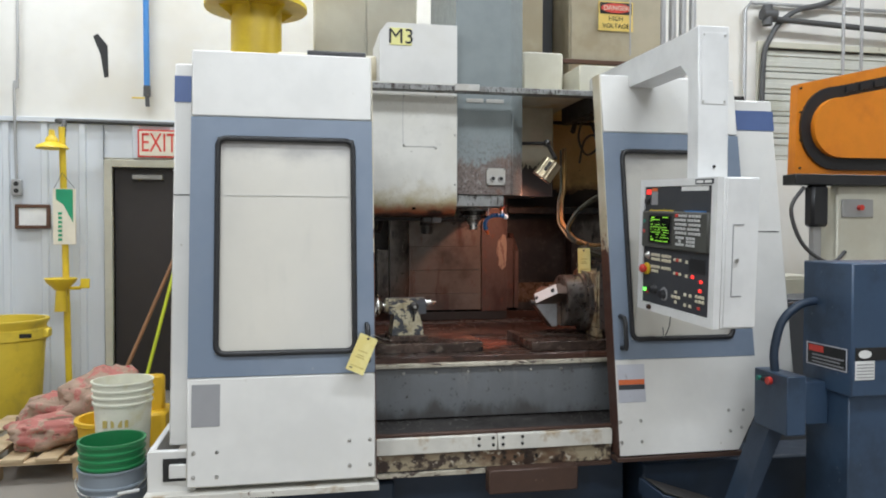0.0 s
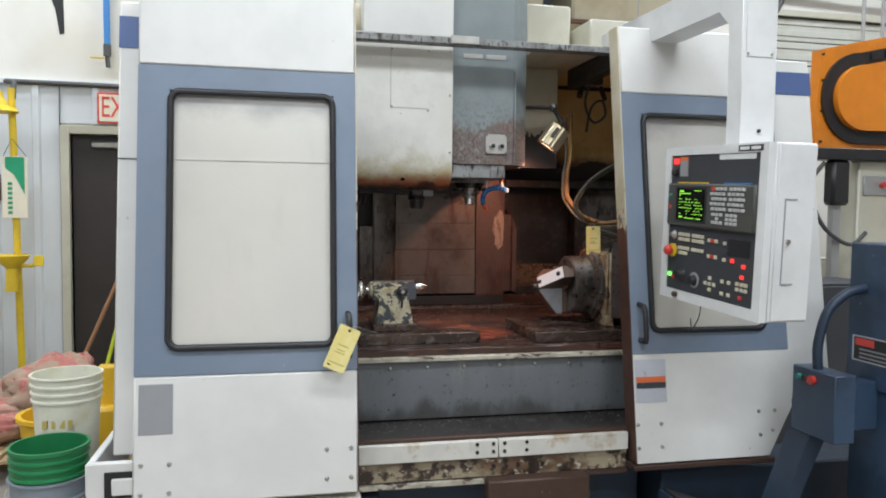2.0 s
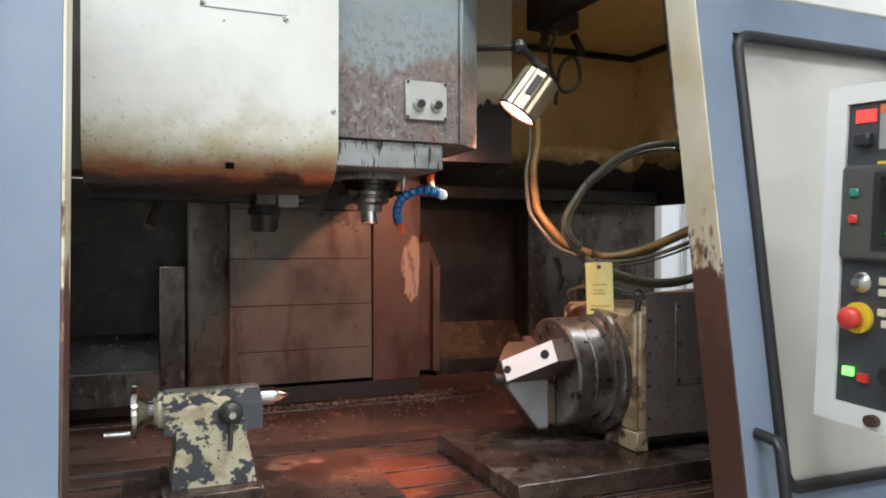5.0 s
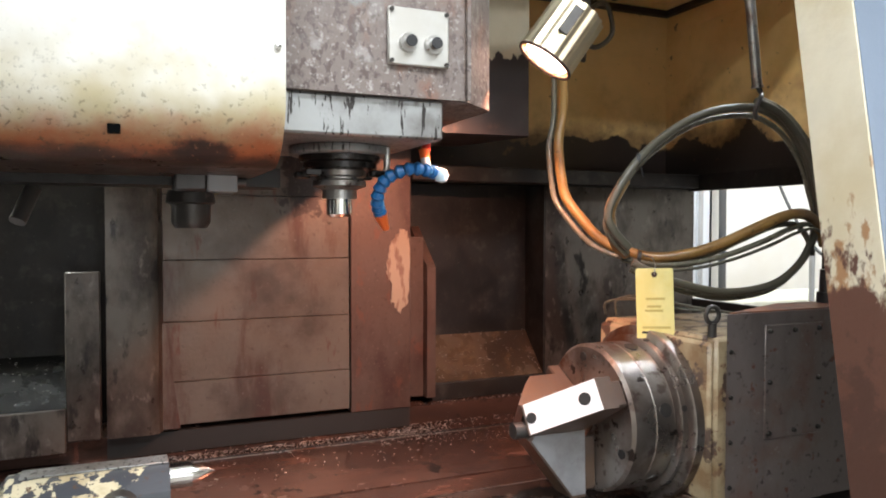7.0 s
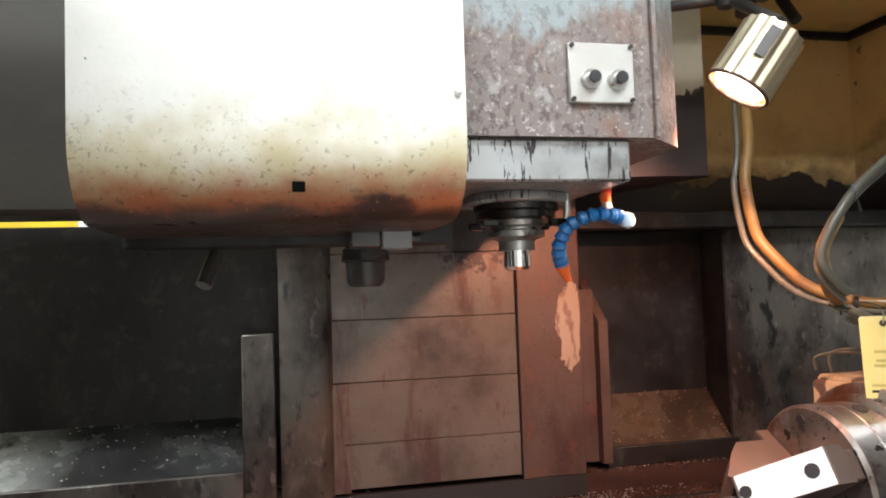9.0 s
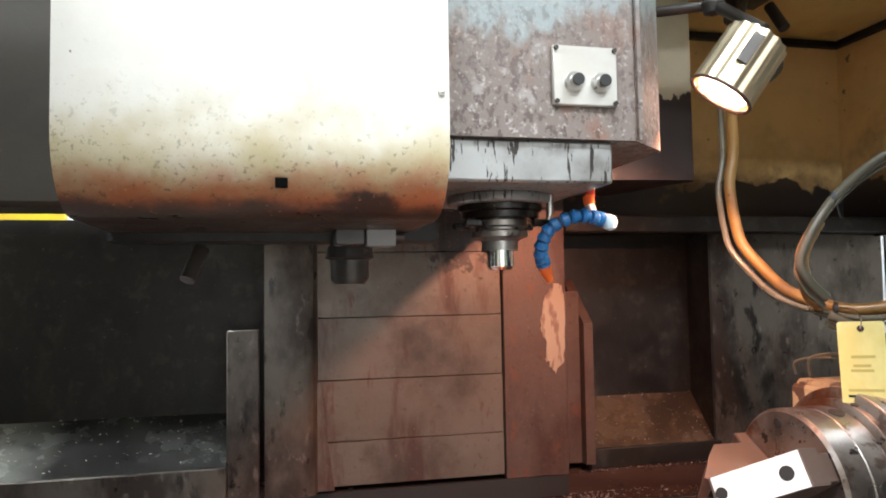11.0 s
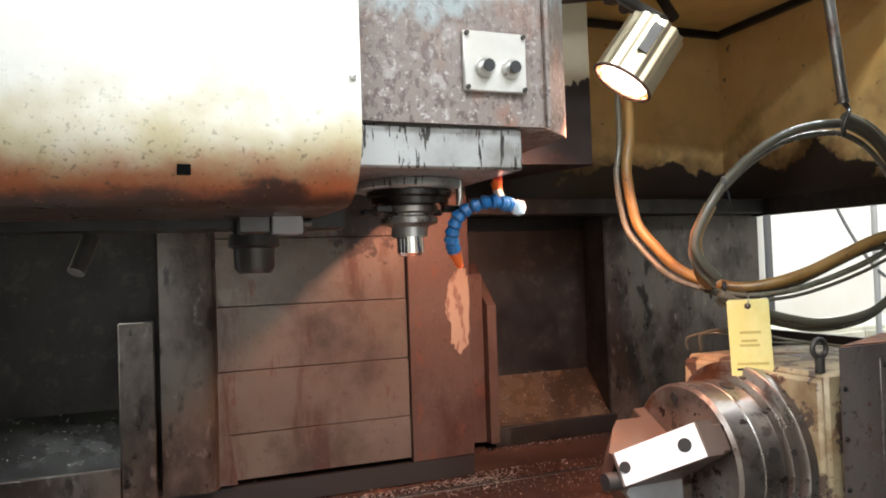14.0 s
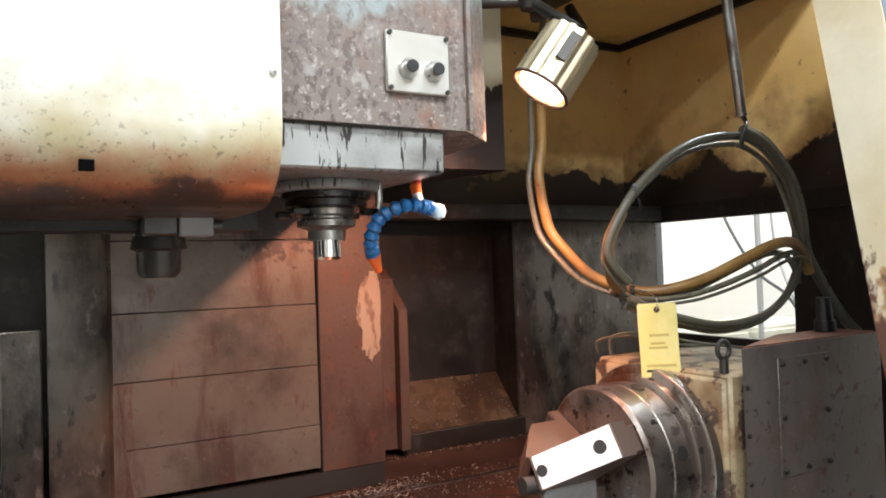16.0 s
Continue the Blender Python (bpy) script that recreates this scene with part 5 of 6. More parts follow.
part("rear_gutter", prism(B(), [(4.517, 0.832), (4.80, 0.886), (4.80, 0.935), (4.96, 0.935), (4.96, 0.75), (4.517, 0.75)], "x", -0.28, 2.52), "table", mc, "oily brown rear gutter cover")
part("gutter_seam", box(B(), 0.4, 2.4, 4.736, 4.744, 0.8700, 0.8772), "slot", mc)
# steel strip added as a highlight in front of the seam
part("seam_edge", box(B(), 0.4, 2.4, 4.7325, 4.7357, 0.8700, 0.8750), "steel_chuck", mc)
part("chute_step", box(B(), 1.497, 1.985, 4.803, 4.834, 0.8865, 0.934, 0.003), "chute", mc, "brown step under the chute")
part("gap_shadow_plate", box(B(), 0.74, 1.49, 4.790, 4.7995, 0.8865, 0.9375), "slot", mc)

# table with T-slots
tb = part("table", box(B(), 0.10, 2.10, 3.77, 4.50, 0.74, 0.805), "slot", mc, "cast iron T-slot table, oily brown")
cuts = [3.768, 3.80, 3.85, 3.943, 4.03, 4.152, 4.29, 4.40, 4.508]
for a, b in zip(cuts, cuts[1:]):
    part("table_rib", box(B(), 0.10, 2.10, a + 0.007, b - 0.007, 0.8055, 0.835, 0.002), "table", tb)
for c in cuts[1:-1]:
    for e in (-0.0088, 0.0053):
        part("slot_edge", box(B(), 0.10, 2.10, c + e, c + e + 0.0045, 0.8352, 0.8358), "steel_chuck", tb)
part("table_edge", box(B(), 0.10, 2.10, 3.755, 3.77, 0.765, 0.834, 0.002), "table", tb)

# front trough
part("apron", box(B(), 0.30, 1.90, 3.735, 3.75, 0.545, 0.789, 0.002), "apron", mc, "plain grey front apron")
part("apron_rim", box(B(), 0.30, 1.90, 3.715, 3.752, 0.7895, 0.808, 0.003), "chipped_cream", mc, "chipped cream rim")
for i in range(8):
    bolt(0.69 + i * 0.157, 3.734, 0.763, 0.008, mc, material="silver")
part("trough_floor", prism(B(), [(3.49, 0.50), (3.56, 0.50), (3.78, 0.545), (3.78, 0.53), (3.49, 0.485)], "x", 0.25, 1.95), "dark_steel", mc, "dark trough floor under chips")
part("trough_back", box(B(), 0.25, 1.95, 3.78, 3.80, 0.45, 0.80), "lining_dark", mc)
part("trough_rail", box(B(), 0.3, 1.9, 3.475, 3.50, 0.50, 0.545, 0.003), "rust", mc, "rust-brown trough rail")
part("front_lip", box(B(), 0.53, 1.075, 3.445, 3.472, 0.462, 0.532, 0.003), "lip", mc, "worn white front lip")
part("front_lip", box(B(), 1.078, 1.62, 3.445, 3.472, 0.462, 0.532, 0.003), "lip", mc, "worn white front lip")
for bx, bz in ((0.99, 0.518), (0.99, 0.487), (1.055, 0.518), (1.055, 0.487), (1.10, 0.518), (1.10, 0.487), (1.19, 0.518), (1.19, 0.487)):
    part("bolt", cyl(B(), (bx, 3.446, bz), (bx, 3.442, bz), 0.007, segs=12), "ink", mc)
part("lower_strip", box(B(), 0.53, 1.62, 3.46, 3.48, 0.385, 0.461, 0.002), "stained_strip", mc, "stained cream strip under the lip")
for i in range(5):
    part("bolt", cyl(B(), (1.06 + i * 0.05, 3.459, 0.425), (1.06 + i * 0.05, 3.452, 0.425), 0.008, segs=10), "dark_bolt", mc)
part("catch_pan", box(B(), 1.02, 1.43, 3.38, 3.449, 0.285, 0.392, 0.006), "rust", mc, "rust-brown catch pan")
part("base", box(box(B(), 0.05, 1.75, 3.60, 5.0, 0.0, 0.369, 0.01), 0.1, 0.62, 3.50, 3.61, 0.02, 0.33, 0.01), "base_blue", mc, "dark blue machine base")
part("drawer_pull", box(B(), 0.30, 0.50, 3.49, 3.4995, 0.235, 0.25, 0.002), "silver", mc)
# carried down to the floor, its dark colour standing for shade under the machine
part("skirt", box(B(), -0.29, 2.5, 3.80, 3.85, 0.0, 0.5), "base_blue", mc)

# spindle head
hd = part("spindle_ram", prism(B(), [(1.0, 4.02), (1.295, 4.02), (1.375, 4.09), (1.38, 4.10), (1.38, 4.80), (1.0, 4.80)], "z", 1.632, 3.6), "ram", mc, "blue-grey spindle ram, rust-stained at the bottom")
part("ram_edge", box(B(), 1.296, 1.304, 4.012, 4.0195, 1.632, 2.06, 0.001), "ram", hd)
part("button_plate", box(B(), 1.162, 1.264, 4.012, 4.0195, 1.68, 1.769, 0.002), "alu", hd, "aluminium plate with two push buttons")
for bx in (1.194, 1.236):
    b_ = part("push_button", lathe(B(), [(0.0, -0.016), (0.0095, -0.016), (0.0095, -0.008), (0.0145, -0.008), (0.0155, 0.0)], (bx, 4.012, 1.714), 20, "y"), "silver", hd, "chrome push button")
    part("button_cap", cyl(B(), (bx, 3.9955, 1.714), (bx, 3.992, 1.714), 0.009, segs=16), "black", hd)
for bx in (1.167, 1.259):
    for bz in (1.685, 1.764):
        part("bolt", cyl(B(), (bx, 4.012, bz), (bx, 4.008, bz), 0.0035, segs=10), "dark_bolt", hd)
for a, b in ((1.055, 1.145), (1.16, 1.255)):
    part("badge_bar", box(B(), a, b, 4.0165, 4.0196, 2.108, 2.128, 0.001), "alu", hd, "silver badge")
part("spindle_nose", box(B(), 0.995, 1.262, 4.03, 4.40, 1.568, 1.631, 0.004), "steel_worn", hd, "streaked bare steel spindle nose")
SX, SY = 1.135, 4.20
part("spindle_flange", lathe(B(), [(0.0, 1.5675), (0.086, 1.5675), (0.088, 1.565), (0.088, 1.555), (0.085, 1.552), (0.0, 1.552)], (SX, SY, 0), 40), "steel_worn", hd, "streaked steel spindle flange")
part("spindle_ring", lathe(B(), [(0.0, 1.5518), (0.071, 1.5518), (0.071, 1.542), (0.066, 1.539), (0.066, 1.529), (0.058, 1.526), (0.0, 1.526)], (SX, SY, 0), 40), "black_steel", hd, "black oily spindle ring")
for a in (35, 145, 215, 325):
    part("key_block", box(B(), SX + 0.07 * math.cos(radians(a)) - 0.014, SX + 0.07 * math.cos(radians(a)) + 0.014, SY + 0.07 * math.sin(radians(a)) - 0.01, SY + 0.07 * math.sin(radians(a)) + 0.01, 1.514, 1.5258, 0.002), "black_steel", hd)
part("tool_holder", lathe(B(), [(0.0, 1.5258), (0.047, 1.5258), (0.047, 1.517), (0.041, 1.514), (0.041, 1.511), (0.047, 1.508), (0.047, 1.499), (0.035, 1.495), (0.030, 1.492), (0.030, 1.477), (0.0, 1.477)], (SX, SY, 0), 36), "steel_chuck", hd, "steel tool holder")
part("tool", lathe(B(), [(0.0, 1.4768), (0.0225, 1.4768), (0.0225, 1.450), (0.018, 1.445), (0.0, 1.445)], (SX, SY, 0), 28), "steel_bright", hd, "bright cutting tool")
for px_, py_ in ((1.208, 4.155), (1.196, 4.262)):
    part("air_jet", cyl(cyl(B(), (px_, py_, 1.567), (px_, py_, 1.535), 0.006, segs=12), (px_, py_, 1.535), (px_ - 0.006, py_, 1.512), 0.0055, 0.003, 12), "silver", hd, "small steel air jet")
part("head_side_cover", prism(B(), [(1.381, 4.53), (1.69, 4.50), (1.70, 4.52), (1.62, 4.80), (1.381, 4.80)], "z", 1.65, 2.179), "head_cover", hd, "stained cream side cover of the head")

# tool changer cover
def cover_profile(y0, y1, z0, z1, r):
    return [(y0 + r - r * math.cos(radians(a)), z0 + r - r * math.sin(radians(a))) for a in range(0, 91, 10)] + [(y1, z0), (y1, z1), (y0, z1)]


tcov = part("tool_changer_cover", prism(B(), cover_profile(3.97, 4.34, 1.515, 2.19, 0.10), "x", 0.505, 0.996), "cover", mc, "cream tool changer cover, lower edge grimy and painted with red bounce light")
part("top_box", prism(B(), [(0.60, 2.1905), (0.996, 2.1905), (0.996, 2.485), (0.64, 2.485), (0.60, 2.435)], "y", 3.97, 4.34), "white", tcov, "white numbered upper box")
part("top_tube", cyl(B(), (0.10, 4.2, 2.29), (0.599, 4.2, 2.29), 0.075, segs=28), "door_edge", tcov, "cream tube behind the door top")
part("black_roller", cyl(B(), (0.245, 4.17, 2.352), (0.545, 4.17, 2.352), 0.022, segs=20), "black", tcov, "black roller on top")
part("vent_cap", box(B(), 0.68, 0.84, 4.22, 4.33, 2.4855, 2.53, 0.004), "black", tcov, "black vent cap")
part("label_plate", box(B(), 0.652, 0.762, 3.966, 3.9695, 2.372, 2.458, 0.001), "label_yellow", tcov, "yellow machine number label")
word("M3", 0.105, pose(0.707, 3.9655, 2.413, 90), "ink", tcov)
seam = B()
for a, b, c, d in ((0.717, 0.7185, 1.868, 2.14), (0.717, 0.887, 1.866, 1.868)):
    box(seam, a, b, 3.9685, 3.9699, c, d)
part("hatch_seam", seam, "sticker_grey", tcov)
for bx, bz in ((0.722, 1.875), (0.885, 1.86), (0.985, 1.678), (0.985, 1.93), (0.985, 2.12), (0.722, 2.12), (0.885, 2.12)):
    bolt(bx, 3.9695, bz, 0.0055, tcov)
part("roof_duct", box(B(), 1.46, 1.70, 4.35, 4.62, 2.2005, 2.47, 0.01), "cabinet_pale", mc, "cream duct box on the roof")
part("drain_hole", box(B(), 0.767, 0.783, 3.9785, 3.99, 1.549, 1.561), "hole", tcov)
part("magazine_cover", box(B(), -0.30, 0.504, 4.30, 4.42, 1.555, 2.179, 0.01), "mag_cover", mc, "dark brown magazine cover")
ga = part("gripper", box(B(), 0.862, 0.915, 4.24, 4.33, 1.488, 1.522, 0.004), "dark_steel", mc, "tool changer gripper")
part("gripper_block", box(B(), 0.915, 0.965, 4.235, 4.30, 1.487, 1.523, 0.002), "sticker_grey", ga, "grey steel block")
part("gripper_pin", cyl(B(), (0.966, 4.26, 1.505), (0.982, 4.26, 1.505), 0.008, segs=12), "dark_steel", ga)
part("tool_pot", lathe(B(), [(0.0, 1.49), (0.038, 1.49), (0.042, 1.47), (0.033, 1.466), (0.033, 1.435), (0.026, 1.425), (0.0, 1.425)], (0.892, 4.29, 0), 24), "dark_steel", ga, "dark tool pot")
part("gripper_beam", box(B(), 0.50, 1.05, 4.30, 4.40, 1.50, 1.535), "lining_dark", ga)
part("stub_pin", cyl(B(), (0.645, 4.33, 1.49), (0.625, 4.30, 1.435), 0.013, segs=14), "dark_steel", ga)

# coolant nozzle of blue links
noz = thing("coolant_nozzle", 1.29, 4.19, 1.568, "blue segmented coolant hose with orange ends", "coolant hose")
path = smooth_path([(1.292, 4.17, 1.530), (1.283, 4.12, 1.523), (1.235, 4.10, 1.527), (1.195, 4.12, 1.510), (1.185, 4.14, 1.475), (1.197, 4.16, 1.452)], 3)
# red stub added where the work lamp glows red beside the nozzle
part("red_pipe", cyl(B(), (1.30, 4.20, 1.569), (1.308, 4.215, 1.628), 0.0085, segs=14), "red", noz, "red stub added for the lamp's red glow")
part("orange_collar", cyl(B(), (1.29, 4.185, 1.568), (1.29, 4.18, 1.552), 0.010, 0.009, 14), "loc_orange", noz, "orange collar")
part("elbow", tube(B(), smooth_path([(1.29, 4.18, 1.552), (1.289, 4.165, 1.535), (1.292, 4.14, 1.522), (1.295, 4.125, 1.516)], 3), 0.0085, 10), "clear_plastic", noz, "pale blue elbow")
part("end_ball", lathe(B(), [(0.0, -0.014), (0.010, -0.010), (0.0135, 0), (0.010, 0.010), (0.0, 0.014)], (1.296, 4.118, 1.518), 14), "clear_plastic", noz)
for p, q in zip(path[1:], path[2:]):
    way = (q - p).normalized()
    part("link", cyl(cyl(B(), p - way * 0.002, p + way * 0.008, 0.0085, 0.0125, 12), p + way * 0.008, p + way * 0.013, 0.0125, 0.009, 12), "loc_blue", noz)
part("orange_tip", cyl(B(), (1.197, 4.16, 1.452), (1.213, 4.175, 1.425), 0.0125, 0.006, 14), "loc_orange", noz, "orange nozzle tip")

# work lamp
lp0, lp1 = Vector((1.485, 4.086, 1.728)), Vector((1.545, 4.066, 1.818))
wl = thing("work_lamp", 1.52, 4.2, 1.82, "gold reflector work lamp, lit, on a short arm", "lamp")
ax = (lp1 - lp0).normalized()
fr_m = ax.to_track_quat("Z", "Y").to_matrix().to_4x4()
sh = B()
n = 60
lo_ring, hi_ring = [], []
for k in range(n):
    a = k * math.tau / n
    r = 0.0505 + (0.0035 if k % 4 > 1 else 0.0)
    c = Vector((r * math.cos(a), r * math.sin(a), 0))
    lo_ring.append(sh.verts.new(lp0 + fr_m @ c))
    hi_ring.append(sh.verts.new(lp0 + fr_m @ (c * 0.97) + ax * 0.108))
for k in range(n):
    sh.faces.new((lo_ring[k], lo_ring[(k + 1) % n], hi_ring[(k + 1) % n], hi_ring[k]))
sh.faces.new(hi_ring)
part("rim", tube(B(), [lp0 + fr_m @ Vector((0.0525 * math.cos(a), 0.0525 * math.sin(a), 0)) for a in np.linspace(0, math.tau, 41)[:-1]], 0.003, 8, True), "rust", wl, "browned lower rim")
shade = part("shade", sh, "brass", wl, "fluted polished gold shade", None)
part("bulb_glass", cyl(B(), lp0 + ax * 0.004, lp0 + ax * 0.008, 0.043, segs=28), "bulb", wl, "glowing warm lamp glass")
slot = box(B(), -0.009, 0.009, -0.0025, 0.0025, -0.027, 0.027, 0.001)
side = (Vector((0.75, 3.05, 1.43)) - lp0)
side = (side - ax * side.dot(ax)).normalized()
rot = Matrix((ax.cross(side), -side, ax)).transposed().to_4x4()
bmesh.ops.transform(slot, matrix=Matrix.Translation(lp0 + ax * 0.068 + side * 0.0545) @ rot, verts=slot.verts)
part("vent_slot", slot, "dark_steel", wl, "dark vent slot")
part("swivel", cyl(B(), lp1 + ax * 0.018, (1.556, 4.18, 1.915), 0.011, segs=12), "dark_steel", wl)
part("ball_joint", lathe(B(), [(0.0, -0.022), (0.016, -0.016), (0.022, 0), (0.016, 0.016), (0.0, 0.022)], (1.556, 4.205, 1.93), 16), "dark_steel", wl)
part("arm", cyl(B(), (1.556, 4.205, 1.93), (1.385, 4.36, 1.945), 0.010, segs=12), "dark_steel", wl, "dark steel arm")

# hoses slung round the side of the work space
hose1 = [(1.735, 4.420, 1.930), (1.737, 4.420, 1.800), (1.737, 4.420, 1.700), (1.719, 4.410, 1.633), (1.709, 4.390, 1.580), (1.702, 4.370, 1.540), (1.698, 4.345, 1.496), (1.715, 4.315, 1.452), (1.745, 4.280, 1.403),
         (1.787, 4.250, 1.378), (1.833, 4.210, 1.363), (1.887, 4.170, 1.370), (1.951, 4.140, 1.391), (2.017, 4.110, 1.424), (2.061, 4.090, 1.446), (2.100, 4.080, 1.457), (2.143, 4.080, 1.454), (2.180, 4.085, 1.430), (2.205, 4.090, 1.390)]
solid("amber_hose", tube(B(), smooth_path(hose1, 6), 0.0115, 12), "hose_tan", "amber plastic hose slung under the lamp", "hose")
solid("grey_hose", tube(B(), smooth_path([(a - 0.016, b + 0.016, c - 0.010 - 0.012 * (a > 1.85)) for a, b, c in hose1], 6), 0.0065, 10), "hose_clear", "thin grey hose tied to the amber one", "hose")
low = [(1.75, 4.225, 1.368), (1.823, 4.195, 1.348), (1.90, 4.16, 1.352), (1.97, 4.13, 1.371), (2.04, 4.10, 1.400), (2.10, 4.09, 1.425), (2.15, 4.085, 1.436), (2.19, 4.09, 1.42)]
solid("olive_line", tube(B(), smooth_path(low, 8), 0.006, 10), "hose_clear", "thin olive hose under the amber one", "hose")
solid("thin_line", tube(B(), smooth_path([(a + 0.004, b - 0.010, c - 0.010) for a, b, c in low], 8), 0.0035, 8), "hose_dark", "thin dark air line under the amber hose", "hose")
loop = [(1.685, 4.10, 1.388), (1.646, 4.10, 1.425), (1.638, 4.10, 1.462), (1.674, 4.09, 1.531), (1.727, 4.09, 1.583), (1.802, 4.09, 1.632), (1.879, 4.09, 1.663), (1.959, 4.085, 1.676), (2.021, 4.09, 1.674), (2.085, 4.09, 1.645),
        (2.137, 4.09, 1.589), (2.168, 4.09, 1.522), (2.187, 4.09, 1.445), (2.159, 4.10, 1.367), (2.102, 4.10, 1.321), (2.032, 4.10, 1.299), (1.932, 4.10, 1.293), (1.855, 4.11, 1.306), (1.796, 4.13, 1.325), (1.74, 4.16, 1.355)]
solid("dark_hose", tube(B(), smooth_path(loop, 6), 0.0085, 12), "hose_dark", "dark coolant hose coiled in a loop", "hose")
solid("olive_hose", tube(B(), smooth_path([(a + 0.008, b + 0.018, c - 0.014) for a, b, c in loop], 6), 0.006, 12), "hose_clear", "olive hose coiled beside the dark one", "hose")
solid("amber_loop_hose", tube(B(), smooth_path([(1.76, 4.21, 1.372), (1.70, 4.16, 1.392), (1.655, 4.115, 1.425), (1.645, 4.105, 1.465), (1.675, 4.10, 1.52)], 8), 0.011, 12), "hose_tan", "amber hose end curving up beside the coil", "hose")
down = [(1.99, 4.08, 1.69), (2.06, 4.08, 1.665), (2.13, 4.08, 1.60), (2.165, 4.08, 1.52), (2.183, 4.085, 1.444), (2.212, 4.085, 1.394), (2.261, 4.085, 1.334), (2.312, 4.085, 1.281), (2.365, 4.08, 1.235), (2.40, 4.07, 1.17)]
solid("dark_cable", tube(B(), smooth_path(down, 8), 0.009, 10), "hose_dark", "dark cable running down behind the door", "cable")
solid("olive_cable", tube(B(), smooth_path([(a + 0.016, b + 0.004, c + 0.004) for a, b, c in down], 8), 0.0075, 10), "hose_clear", "olive hose running down behind the door", "cable")
ties = thing("cable_tie", 1.75, 4.14, 1.36, "black cable ties round the hoses", "cable tie")
for a, b, c in ((1.765, 4.228, 1.376), (1.80, 4.215, 1.362), (1.70, 4.095, 1.556)):
    part("strap", cyl(cyl(B(), (a - 0.003, b + 0.002, c), (a + 0.003, b - 0.002, c - 0.001), 0.0165, segs=14), (a, b - 0.012, c - 0.012), (a + 0.002, b - 0.016, c - 0.032), 0.002, segs=6), "black", ties)
rod = thing("hanging_rod", 1.99, 4.08, 1.67, "steel rod hanging from the roof, holding the hose coil", "rod")
part("shaft", cyl(cyl(B(), (1.935, 4.085, 2.18), (1.991, 4.08, 1.722), 0.0105, segs=16), (1.991, 4.08, 1.722), (1.9915, 4.08, 1.717), 0.012, segs=16), "steel_chuck", rod)
part("hook", tube(B(), smooth_path([(1.991, 4.08, 1.72), (2.0, 4.077, 1.705), (1.988, 4.07, 1.692), (1.978, 4.072, 1.668), (1.99, 4.08, 1.655)], 4), 0.005, 8), "dark_steel", rod)
tangle = [(1.92, 4.6, 2.14), (1.90, 4.62, 2.02), (1.95, 4.62, 1.92), (2.02, 4.62, 1.96), (2.0, 4.62, 2.04), (1.93, 4.6, 2.0), (1.88, 4.55, 1.86)]
solid("cable_tangle", tube(B(), smooth_path(tangle, 6), 0.007, 8), "hose_dark", "loose dark cable looped under the roof", "cable")
vb = thing("valve_block", 1.92, 4.6, 2.08, "dark valve block under the machine roof", "valve")
part("body", box(B(), 1.87, 1.98, 4.56, 4.66, 2.12, 2.18, 0.006), "dark_steel", vb)
part("fitting", cyl(B(), (1.87, 4.60, 2.11), (1.84, 4.56, 2.05), 0.016, segs=12), "dark_steel", vb)
part("fitting", cyl(B(), (1.98, 4.60, 2.11), (1.99, 4.56, 2.04), 0.014, segs=12), "dark_steel", vb)

# riser plates on the table
def riser(name, x0, x1, y0, y1, label):
    ob = thing(name, (x0 + x1) / 2, (y0 + y1) / 2, 0.8352, label, "riser block")
    part("block", box(B(), x0, x1, y0, y1, 0.8353, 0.883, 0.003), "riser", ob)
    for i in range(4):
        for j in range(2):
            part("screw", cyl(B(), (x0 + 0.08 + i * (x1 - x0 - 0.16) / 3, y0 + 0.035 + j * 0.06, 0.8832), (x0 + 0.08 + i * (x1 - x0 - 0.16) / 3, y0 + 0.035 + j * 0.06, 0.8842), 0.006, segs=10), "ink", ob)
    return ob


riser("riser_block", 0.572, 1.11, 3.862, 4.235, "brown oily steel riser block under the tailstock")
riser("riser_block", 1.352, 2.05, 3.822, 4.29, "brown oily steel riser block under the rotary table")

# tailstock
TZ, TY = 1.060, 4.045
ts = thing("tailstock", 0.74, TY, 0.883, "cream tailstock with flaking paint over dark grey", "tailstock")
part("foot", box(B(), 0.646, 0.837, 3.932, 4.155, 0.8834, 0.9125, 0.003), "riser", ts, "bare steel foot plate")
part("casting", prism(B(), [(0.662, 0.913), (0.826, 0.913), (0.818, 0.96), (0.808, 1.0), (0.808, 1.035), (0.672, 1.035), (0.672, 0.99)], "y", 3.972, 4.118), "tail", ts, "flaking cream casting")
part("barrel", prism(B(), [(TY - 0.064, TZ - 0.042), (TY + 0.064, TZ - 0.042), (TY + 0.064, TZ + 0.010), (TY + 0.035, TZ + 0.029), (TY + 0.02, TZ + 0.033), (TY - 0.02, TZ + 0.033), (TY - 0.035, TZ + 0.029), (TY - 0.064, TZ + 0.010)], "x", 0.650, 0.840), "tail", ts, "flaking cream barrel")
part("top_key", box(B(), 0.655, 0.8395, TY - 0.018, TY + 0.018, TZ + 0.0335, TZ + 0.0365, 0.001), "steel_worn", ts, "bare steel strip on the barrel")
part("quill", lathe(B(), [(0.0, 0.842), (0.019, 0.842), (0.019, 0.872), (0.0, 0.872)], (0, TY, TZ + 0.010), 24, "x"), "steel_bright", ts, "bright quill")
part("centre_point", lathe(B(), [(0.014, 0.872), (0.013, 0.882), (0.0, 0.906)], (0, TY, TZ + 0.010), 20, "x"), "steel_bright", ts, "pointed steel centre")
